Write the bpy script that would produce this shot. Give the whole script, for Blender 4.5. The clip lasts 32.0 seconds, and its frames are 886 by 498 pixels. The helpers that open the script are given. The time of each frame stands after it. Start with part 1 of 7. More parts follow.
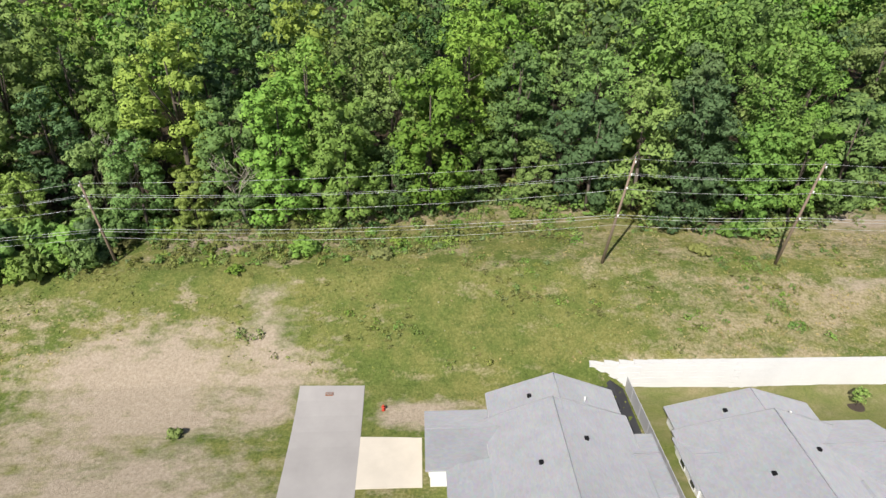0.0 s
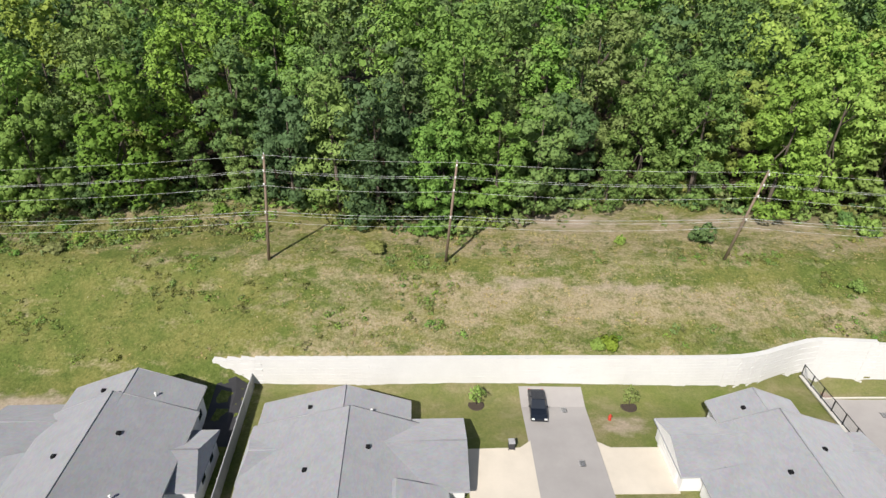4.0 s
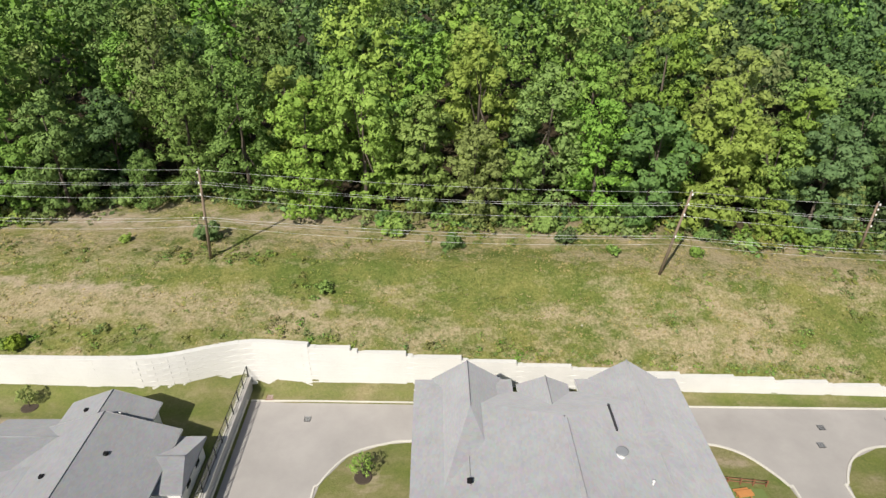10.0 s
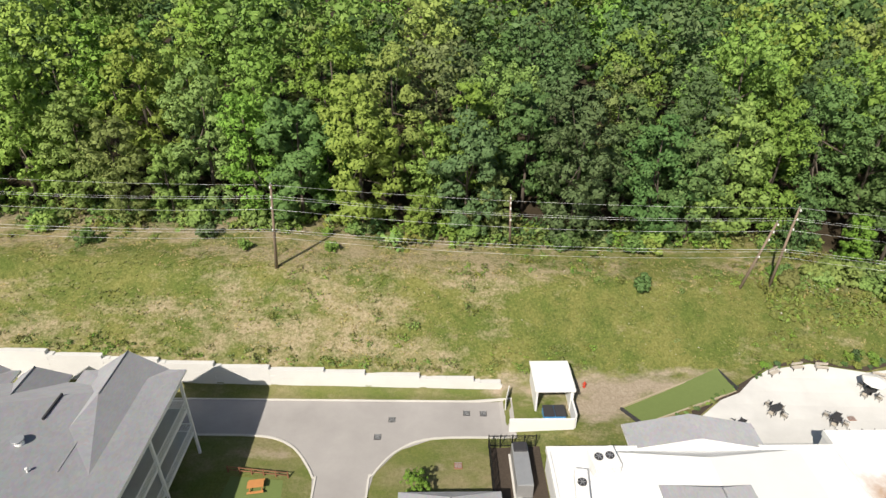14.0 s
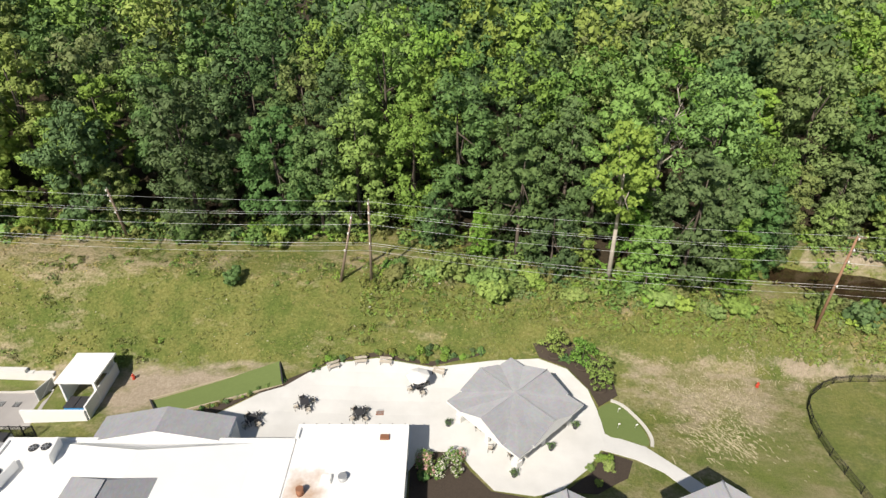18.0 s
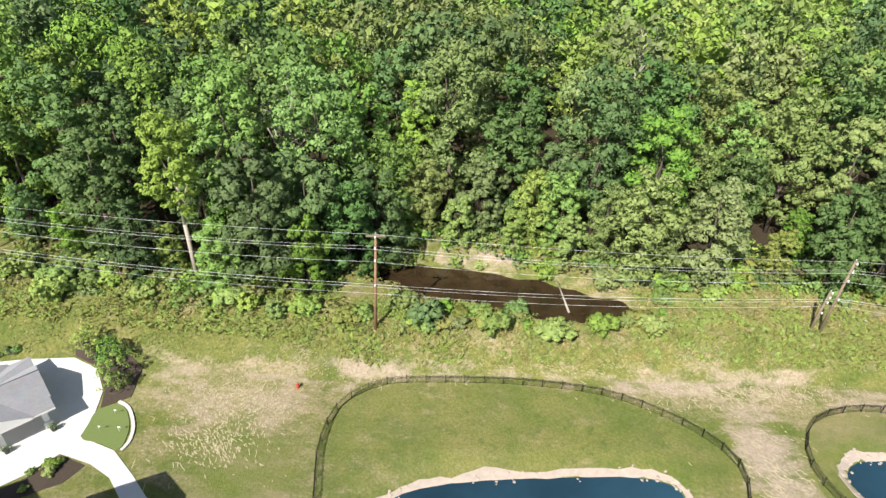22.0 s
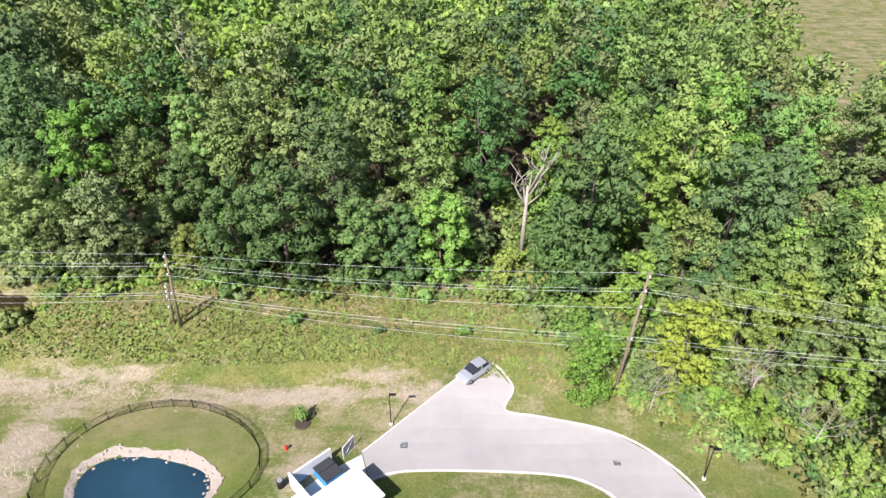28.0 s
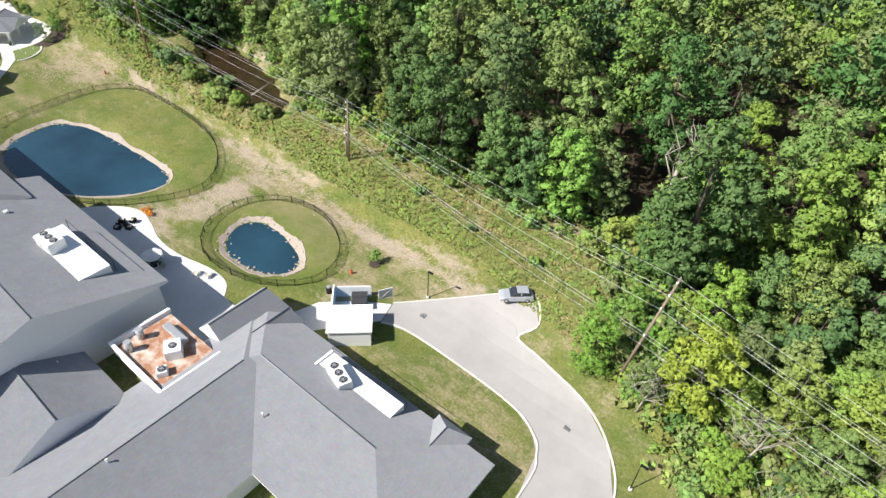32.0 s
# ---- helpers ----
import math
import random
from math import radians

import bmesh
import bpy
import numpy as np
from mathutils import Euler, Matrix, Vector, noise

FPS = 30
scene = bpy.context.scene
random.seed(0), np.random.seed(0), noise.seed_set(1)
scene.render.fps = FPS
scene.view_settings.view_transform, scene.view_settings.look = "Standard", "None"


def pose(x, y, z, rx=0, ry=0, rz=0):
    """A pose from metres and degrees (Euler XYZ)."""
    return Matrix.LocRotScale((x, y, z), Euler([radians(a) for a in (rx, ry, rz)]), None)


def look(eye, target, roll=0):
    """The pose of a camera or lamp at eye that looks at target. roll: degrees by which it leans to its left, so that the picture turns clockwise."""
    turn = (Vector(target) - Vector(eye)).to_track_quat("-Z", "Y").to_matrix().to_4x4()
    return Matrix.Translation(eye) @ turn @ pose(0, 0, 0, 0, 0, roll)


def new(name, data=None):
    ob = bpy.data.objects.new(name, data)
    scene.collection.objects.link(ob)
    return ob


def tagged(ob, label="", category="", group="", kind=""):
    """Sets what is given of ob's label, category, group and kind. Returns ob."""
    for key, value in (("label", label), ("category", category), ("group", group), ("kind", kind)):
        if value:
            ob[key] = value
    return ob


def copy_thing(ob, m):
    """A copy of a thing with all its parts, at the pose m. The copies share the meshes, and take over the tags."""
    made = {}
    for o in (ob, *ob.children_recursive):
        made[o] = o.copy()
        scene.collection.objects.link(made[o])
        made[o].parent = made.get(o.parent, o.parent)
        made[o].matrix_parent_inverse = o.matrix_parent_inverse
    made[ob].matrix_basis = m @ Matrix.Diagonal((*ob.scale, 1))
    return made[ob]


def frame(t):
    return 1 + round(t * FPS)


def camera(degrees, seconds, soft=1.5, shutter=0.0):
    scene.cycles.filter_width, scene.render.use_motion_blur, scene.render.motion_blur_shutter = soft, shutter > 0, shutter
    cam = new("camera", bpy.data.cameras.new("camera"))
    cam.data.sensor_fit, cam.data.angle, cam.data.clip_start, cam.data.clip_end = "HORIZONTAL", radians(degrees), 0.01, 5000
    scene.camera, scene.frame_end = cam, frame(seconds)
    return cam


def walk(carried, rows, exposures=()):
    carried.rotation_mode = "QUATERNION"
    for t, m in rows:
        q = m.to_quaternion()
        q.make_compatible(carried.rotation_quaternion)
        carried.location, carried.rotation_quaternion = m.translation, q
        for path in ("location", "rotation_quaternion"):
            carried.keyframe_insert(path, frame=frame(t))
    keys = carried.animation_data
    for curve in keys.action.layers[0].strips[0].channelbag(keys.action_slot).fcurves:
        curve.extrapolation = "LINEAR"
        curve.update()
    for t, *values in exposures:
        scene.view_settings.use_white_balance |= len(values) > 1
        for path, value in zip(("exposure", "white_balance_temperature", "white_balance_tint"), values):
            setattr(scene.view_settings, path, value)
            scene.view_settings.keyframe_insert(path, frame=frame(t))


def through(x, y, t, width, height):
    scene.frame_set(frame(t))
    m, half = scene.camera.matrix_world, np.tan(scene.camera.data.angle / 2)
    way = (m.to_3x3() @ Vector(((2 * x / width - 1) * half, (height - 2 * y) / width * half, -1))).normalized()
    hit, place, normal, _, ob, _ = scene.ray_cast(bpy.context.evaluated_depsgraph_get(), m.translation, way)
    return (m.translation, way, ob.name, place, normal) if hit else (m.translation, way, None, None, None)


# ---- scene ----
cam = camera(73.3, 32.0, soft=1.45)
PATH = [
    (0, (2.531, 1.554, 50.721), (2.602, 3.284, 49.72), 0.2),
    (0.5, (6.449, 1.386, 50.65), (6.513, 3.116, 49.649), 0.1),
    (1, (10.642, 1.361, 50.56), (10.708, 3.088, 49.555), 0.2),
    (1.5, (15.311, 1.309, 50.465), (15.382, 3.036, 49.459), 0.4),
    (2, (20.564, 1.001, 50.421), (20.638, 2.73, 49.418), 0.5),
    (3, (32.102, 0.108, 50.356), (32.184, 1.841, 49.361), 0.8),
    (3.5, (38.225, -0.151, 50.351), (38.31, 1.582, 49.357), 0.9),
    (5.5, (63.224, -0.255, 50.646), (63.245, 1.477, 49.647), 0.5),
    (6, (68.996, -0.289, 50.686), (69.014, 1.444, 49.687), 0.5),
    (7, (79.9, -0.375, 50.751), (79.922, 1.356, 49.751), 0.5),
    (8, (90.648, -0.415, 50.797), (90.677, 1.315, 49.794), 0.5),
    (9, (101.591, -0.449, 50.886), (101.618, 1.278, 49.878), 0.4),
    (10, (112.511, -0.604, 50.782), (112.539, 1.123, 49.773), 0.4),
    (11, (123.635, -0.573, 50.679), (123.665, 1.15, 49.664), 0.6),
    (11.5, (129.516, -0.654, 50.48), (129.544, 1.069, 49.465), 0.5),
    (12, (135.417, -0.855, 50.333), (135.445, 0.87, 49.321), 0.5),
    (13, (147.802, -1.407, 50.028), (147.827, 0.321, 49.022), 0.4),
    (14, (160.78, -1.93, 49.966), (160.804, -0.197, 48.968), 0.2),
    (14.5, (167.533, -2.031, 49.942), (167.554, -0.298, 48.943), 0.2),
    (16.5, (194.41, -2.242, 50.252), (194.408, -0.519, 49.237), -0.2),
    (17, (201.088, -2.21, 50.281), (201.087, -0.489, 49.263), -0.0),
    (18, (215.28, -1.887, 49.991), (215.265, -0.168, 48.97), -0.2),
    (19, (229.578, -1.048, 49.421), (229.552, 0.669, 48.395), -0.4),
    (20, (243.354, -0.231, 49.242), (243.332, 1.482, 48.209), -0.3),
    (21, (256.907, 0.148, 49.654), (256.899, 1.855, 48.611), 0.3),
    (22, (270.249, 0.709, 49.855), (270.257, 2.409, 48.801), 0.6),
    (23, (284.033, 1.189, 49.983), (284.032, 2.881, 48.917), 0.4),
    (24, (297.706, 1.279, 50.019), (297.702, 2.967, 48.946), 0.1),
    (25, (310.91, 1.382, 49.884), (310.917, 3.07, 48.812), 0.2),
    (25.5, (317.56, 1.405, 49.789), (317.569, 3.093, 48.716), 0.4),
    (27.5, (345.001, 0.924, 48.67), (345.015, 2.629, 47.624), 0.0),
    (28, (352.081, 0.84, 48.55), (352.087, 2.546, 47.506), -0.1),
    (29, (366.195, 0.736, 48.305), (366.186, 2.446, 47.267), -0.2),
    (29.5, (372.604, 0.53, 48.414), (372.608, 2.241, 47.378), 0.1),
    (30, (377.617, 0.436, 48.716), (377.635, 2.147, 47.68), 0.6),
    (30.5, (380.675, 0.93, 49.427), (380.462, 2.613, 48.368), 2.0),
    (31, (382.195, 1.759, 50.431), (381.678, 3.344, 49.326), 3.2),
    (31.5, (382.736, 2.658, 51.678), (381.956, 4.076, 50.503), 3.5),
    (32, (382.737, 3.656, 52.944), (381.803, 4.873, 51.661), 2.9),
]
walk(cam, [(t, look(eye, target, roll)) for t, eye, target, roll in PATH], [(0, 0.23, 6500, 11), (6, 0.13, 6600, 11), (10, 0.15, 6800, 9), (13, 0.20, 6900, 10), (17, 0.18, 6900, 10), (19, 0.30, 6800, 11), (20, 0.45, 6800, 11), (22, 0.70, 6650, 11), (23, 0.72, 6500, 13), (24.3, 0.76, 5950, 30), (26, 0.76, 5950, 30), (28, 0.72, 6200, 18), (30, 0.68, 6450, 12), (32, 0.66, 6400, 10)])

# ---------------------------------------------------------------- light
SHADOW = Vector((0.466, 0.885, 0.0))
ELEV = radians(44)
world = bpy.data.worlds.new("sky")
scene.world = world
world.use_nodes = True
wn = world.node_tree.nodes
sky = wn.new("ShaderNodeTexSky")
sky.sky_type = "NISHITA"
sky.sun_disc = False
sky.sun_elevation = ELEV
sky.sun_rotation = math.atan2(-SHADOW.x, -SHADOW.y)
sky.air_density, sky.dust_density = 1.0, 1.2
wn["Background"].inputs[1].default_value = 0.070
world.node_tree.links.new(sky.outputs[0], wn["Background"].inputs[0])
sun = new("sun", bpy.data.lights.new("sun", "SUN"))
sun.data.energy, sun.data.angle, sun.data.color = 5.0, radians(0.55), (1.0, 0.95, 0.87)
way = SHADOW.normalized() * math.cos(ELEV) - Vector((0, 0, math.sin(ELEV)))
sun.matrix_world = Matrix.Translation((150, -50, 120)) @ way.to_track_quat("-Z", "Y").to_matrix().to_4x4()


# ---------------------------------------------------------------- materials
class Nodes:
    """A small wrapper round a node tree."""

    def __init__(self, name):
        self.m = bpy.data.materials.new(name)
        self.m.use_nodes = True
        self.t = self.m.node_tree
        self.b = self.t.nodes["Principled BSDF"]
        self.o = self.t.nodes["Material Output"]

    def n(self, kind, **inputs):
        node = self.t.nodes.new("ShaderNode" + kind)
        for k, v in inputs.items():
            self.put(node.inputs[k.replace("_", " ")], v)
        return node

    def put(self, socket, v):
        if isinstance(v, bpy.types.NodeSocket):
            self.t.links.new(v, socket)
        else:
            socket.default_value = v

    def noise(self, scale, detail=4.0, rough=0.55, vec=None):
        node = self.n("TexNoise", Scale=scale, Detail=detail, Roughness=rough)
        self.put(node.inputs["Vector"], vec if vec else self.world())
        return node.outputs[0]

    def world(self):
        return self.n("NewGeometry").outputs["Position"]

    def local(self):
        return self.n("TexCoord").outputs["Object"]

    def ramp(self, fac, stops):
        node = self.n("ValToRGB")
        self.put(node.inputs[0], fac)
        e = node.color_ramp.elements
        while len(e) < len(stops):
            e.new(0.5)
        for el, (p, c) in zip(e, stops):
            el.position = p
            el.color = (*c, 1) if len(c) == 3 else c
        return node.outputs[0]

    def mix(self, fac, a, b, mode="MIX"):
        node = self.t.nodes.new("ShaderNodeMix")
        node.data_type, node.blend_type = "RGBA", mode
        self.put(node.inputs[0], fac)
        for s, v in ((node.inputs[6], a), (node.inputs[7], b)):
            self.put(s, (*v, 1) if isinstance(v, tuple) and len(v) == 3 else v)
        return node.outputs[2]

    def math(self, op, a, b=0.0, clamp=False):
        node = self.t.nodes.new("ShaderNodeMath")
        node.operation, node.use_clamp = op, clamp
        self.put(node.inputs[0], a)
        self.put(node.inputs[1], b)
        return node.outputs[0]

    def attr(self, name):
        node = self.n("Attribute")
        node.attribute_name = name
        return node.outputs["Fac"]

    def bump(self, height, strength, dist):
        node = self.n("Bump", Height=height, Strength=strength, Distance=dist)
        self.put(self.b.inputs["Normal"], node.outputs[0])

    def done(self, color, rough=0.8, metal=0.0, spec=0.3):
        self.put(self.b.inputs["Base Color"], (*color, 1) if isinstance(color, tuple) else color)
        self.put(self.b.inputs["Roughness"], rough)
        self.put(self.b.inputs["Metallic"], metal)
        self.put(self.b.inputs["Specular IOR Level"], spec)
        return self.m


def plain(name, color, rough=0.7, metal=0.0, vary=0.12, scale=2.0, bump=0.0, spec=0.3, fine=30.0):
    """A surface of one colour, mottled at two scales."""
    k = Nodes(name)
    lo, hi = tuple(c * (1 - vary) for c in color), tuple(min(1, c * (1 + vary)) for c in color)
    a = k.mix(k.noise(scale), lo, hi)
    f = k.noise(fine, 3)
    out = k.mix(k.math("MULTIPLY", f, 0.35), a, tuple(c * (1 - 2 * vary) for c in color))
    if bump:
        k.bump(f, bump, 0.02)
    return k.done(out, rough, metal, spec)


def ground_material():
    k = Nodes("meadow")
    p = k.world()
    long = k.n("Mapping", Vector=p)
    long.inputs["Scale"].default_value = (0.55, 1.0, 1.0)
    big, mid, fine = k.noise(0.06, 5, 0.6, long.outputs[0]), k.noise(0.30, 6, 0.62, long.outputs[0]), k.noise(3.2, 6, 0.72, p)
    tiny = k.noise(16.0, 3, 0.6, p)
    dry, bare, lawn, leaf = k.attr("dry"), k.attr("bare"), k.attr("lawn"), k.attr("litter")
    deep = k.ramp(fine, [(0.25, (0.050, 0.072, 0.018)), (0.5, (0.105, 0.140, 0.034)), (0.75, (0.190, 0.225, 0.062))])
    lime = k.ramp(fine, [(0.25, (0.090, 0.098, 0.027)), (0.5, (0.185, 0.188, 0.058)), (0.75, (0.295, 0.285, 0.11))])
    lush = k.mix(k.ramp(k.noise(0.17, 5, 0.65, p), [(0.40, (0, 0, 0)), (0.60, (1, 1, 1))]), deep, lime)
    straw = k.ramp(fine, [(0.25, (0.190, 0.150, 0.085)), (0.5, (0.335, 0.278, 0.175)), (0.78, (0.50, 0.43, 0.30))])
    soil = k.ramp(fine, [(0.25, (0.25, 0.20, 0.148)), (0.5, (0.37, 0.305, 0.235)), (0.8, (0.50, 0.43, 0.345))])
    turfy = k.ramp(tiny, [(0.3, (0.078, 0.115, 0.026)), (0.7, (0.172, 0.213, 0.054))])
    worn = k.ramp(tiny, [(0.3, (0.17, 0.15, 0.075)), (0.7, (0.33, 0.285, 0.165))])
    mown = k.mix(k.ramp(k.math("ADD", k.math("MULTIPLY", mid, 0.7), k.math("MULTIPLY", big, 0.45)), [(0.46, (0, 0, 0)), (0.72, (1, 1, 1))]), turfy, worn)
    # Leaf litter, darkened to paint in the shade between the trees.
    litter = k.ramp(fine, [(0.3, (0.030, 0.026, 0.016)), (0.7, (0.085, 0.064, 0.042))])
    clump = k.noise(0.85, 5, 0.66, long.outputs[0])
    drymask = k.n("MapRange", Value=k.math("ADD", k.math("ADD", k.math("ADD", k.math("MULTIPLY", dry, 0.62), k.math("MULTIPLY", mid, 1.5)), k.math("MULTIPLY", clump, 1.0)), k.math("ADD", k.math("MULTIPLY", big, 0.4), k.math("MULTIPLY", fine, 0.5)))).outputs[0]
    mr = drymask.node
    for i, v in ((1, 1.86), (2, 2.26), (3, 0.0), (4, 0.92)):
        mr.inputs[i].default_value = v
    bm_ = k.n("MapRange", Value=k.math("ADD", bare, k.math("ADD", k.math("MULTIPLY", k.math("SUBTRACT", mid, 0.5), 1.2), k.math("MULTIPLY", k.math("SUBTRACT", clump, 0.5), 0.9)))).outputs[0]
    for i, v in ((1, 0.36), (2, 0.82), (3, 0.0), (4, 0.95)):
        bm_.node.inputs[i].default_value = v
    c = k.mix(drymask, lush, straw)
    weedy = k.ramp(k.noise(0.75, 6, 0.7, p), [(0.54, (0, 0, 0)), (0.66, (0.75, 0.75, 0.75))])
    c = k.mix(weedy, c, k.ramp(fine, [(0.3, (0.042, 0.066, 0.018)), (0.7, (0.125, 0.165, 0.042))]))
    c = k.mix(k.math("MULTIPLY", lawn, k.math("ADD", 0.6, k.math("MULTIPLY", mid, 0.6)), True), c, mown)
    c = k.mix(bm_, c, soil)
    c = k.mix(leaf, c, litter)
    k.bump(k.math("ADD", fine, k.math("MULTIPLY", tiny, 0.6)), 0.7, 0.12)
    return k.done(c, 0.95, 0.0, 0.1)


def leaf_material(name, dark, mid, light, through=0.10):
    dark, light = (tuple(a * (1 - f) + b * f for a, b in zip(c, mid)) for c, f in ((dark, 0.5), (light, 0.5)))
    dark, mid, light = ((1.22 * r, 1.22 * g, 1.22 * b + 0.06 * g) for r, g, b in (dark, mid, light))
    k = Nodes(name)
    isl = k.n("NewGeometry").outputs["Random Per Island"]
    obj = k.n("ObjectInfo").outputs["Random"]
    tint = k.math("FRACT", k.math("ADD", obj, k.attr("tint")))
    base = k.ramp(isl, [(0.0, dark), (0.55, mid), (1.0, light)])
    base = k.mix(k.math("MULTIPLY", k.noise(0.35, 3), 0.5), base, tuple(c * 0.7 for c in mid))
    spot = k.noise(7.0, 3, 0.6)
    base = k.mix(k.n("MapRange", Value=spot).outputs[0], tuple(c * 1.1 for c in dark), base)
    mr = base.node.inputs[0].links[0].from_node
    for i, v in ((1, 0.30), (2, 0.52), (3, 0.0), (4, 1.0)):
        mr.inputs[i].default_value = v
    k.bump(spot, 0.4, 0.12)
    hue = k.n("HueSaturation", Color=base)
    k.put(hue.inputs["Hue"], k.math("ADD", 0.480, k.math("MULTIPLY", tint, 0.032)))
    k.put(hue.inputs["Saturation"], k.math("ADD", 0.90, k.math("MULTIPLY", k.math("FRACT", k.math("MULTIPLY", tint, 7.3)), 0.2)))
    k.put(hue.inputs["Value"], k.math("ADD", 0.84, k.math("MULTIPLY", k.math("FRACT", k.math("MULTIPLY", tint, 3.7)), 0.42)))
    k.done(hue.outputs[0], 0.65, 0.0, 0.15)
    tr = k.n("BsdfTranslucent", Color=hue.outputs[0])
    mx = k.n("MixShader", Fac=through)
    k.t.links.new(k.b.outputs[0], mx.inputs[1])
    k.t.links.new(tr.outputs[0], mx.inputs[2])
    k.t.links.new(mx.outputs[0], k.o.inputs[0])
    return k.m


def shingle_material(name, tone):
    k = Nodes(name)
    p = k.world()
    a = k.noise(0.5, 4, 0.6, p)
    sc = k.n("Mapping", Vector=p)
    sc.inputs["Scale"].default_value = (3.0, 3.0, 16.0)
    tab = k.n("TexVoronoi", Vector=sc.outputs[0], Scale=1.0).outputs["Color"]
    c = k.mix(a, tuple(t * 0.82 for t in tone), tuple(t * 1.15 for t in tone))
    c = k.mix(0.16, c, tab, "MULTIPLY")
    streak = k.n("Mapping", Vector=p)
    streak.inputs["Scale"].default_value = (1.2, 1.2, 0.15)
    c = k.mix(k.math("MULTIPLY", k.noise(1.0, 4, 0.6, streak.outputs[0]), 0.25), c, tuple(t * 1.5 for t in tone))
    k.bump(k.noise(22.0, 2, 0.6, p), 0.35, 0.02)
    k.put(k.b.inputs["Diffuse Roughness"], 1.0)
    return k.done(c, 0.9, 0.0, 0.2)


def concrete_material(name, tone):
    k = Nodes(name)
    p = k.world()
    stain = k.noise(0.18, 6, 0.65, p)
    fine = k.noise(9.0, 4, 0.6, p)
    c = k.ramp(stain, [(0.3, tuple(t * 0.86 for t in tone)), (0.65, tuple(min(1, t * 1.06) for t in tone))])
    c = k.mix(k.math("MULTIPLY", fine, 0.3), c, tuple(t * 0.8 for t in tone))
    k.bump(fine, 0.15, 0.01)
    return k.done(c, 0.85, 0.0, 0.25)


def water_material(name, tint, rough=0.04, patch=0.08):
    k = Nodes(name)
    k.bump(k.noise(3.0, 3), 0.08, 0.02)
    c = k.ramp(k.noise(patch, 4), [(0.3, tuple(t * 0.65 for t in tint)), (0.7, tuple(t * 1.3 for t in tint))])
    return k.done(c, rough, 0.0, 0.5)


def rusty_membrane():
    """White roofing stained brown over much of its face."""
    k = Nodes("rusty_membrane")
    p = k.world()
    c = k.mix(k.ramp(k.noise(0.55, 5, 0.65, p), [(0.36, (0, 0, 0)), (0.56, (1, 1, 1))]), (0.62, 0.56, 0.50), (0.34, 0.17, 0.10))
    return k.done(c, 0.7, 0.0, 0.3)


def stained_membrane():
    """White roofing with a rusty run-off stain round an exhaust."""
    k = Nodes("stained_membrane")
    p = k.world()
    far = k.n("VectorMath")
    far.operation = "DISTANCE"
    k.put(far.inputs[0], p)
    far.inputs[1].default_value = (202.2, 33.0, 3.5)
    reach = k.math("ADD", far.outputs["Value"], k.math("MULTIPLY", k.math("SUBTRACT", k.noise(0.7, 5, 0.6, p), 0.5), 4.5))
    c = k.mix(k.noise(0.4), (0.79, 0.79, 0.78), (0.86, 0.86, 0.85))
    c = k.mix(k.ramp(k.math("MULTIPLY", reach, 0.25), [(0.12, (1, 1, 1)), (0.75, (0, 0, 0))]), c, (0.50, 0.36, 0.27))
    return k.done(c, 0.6, 0.0, 0.3)


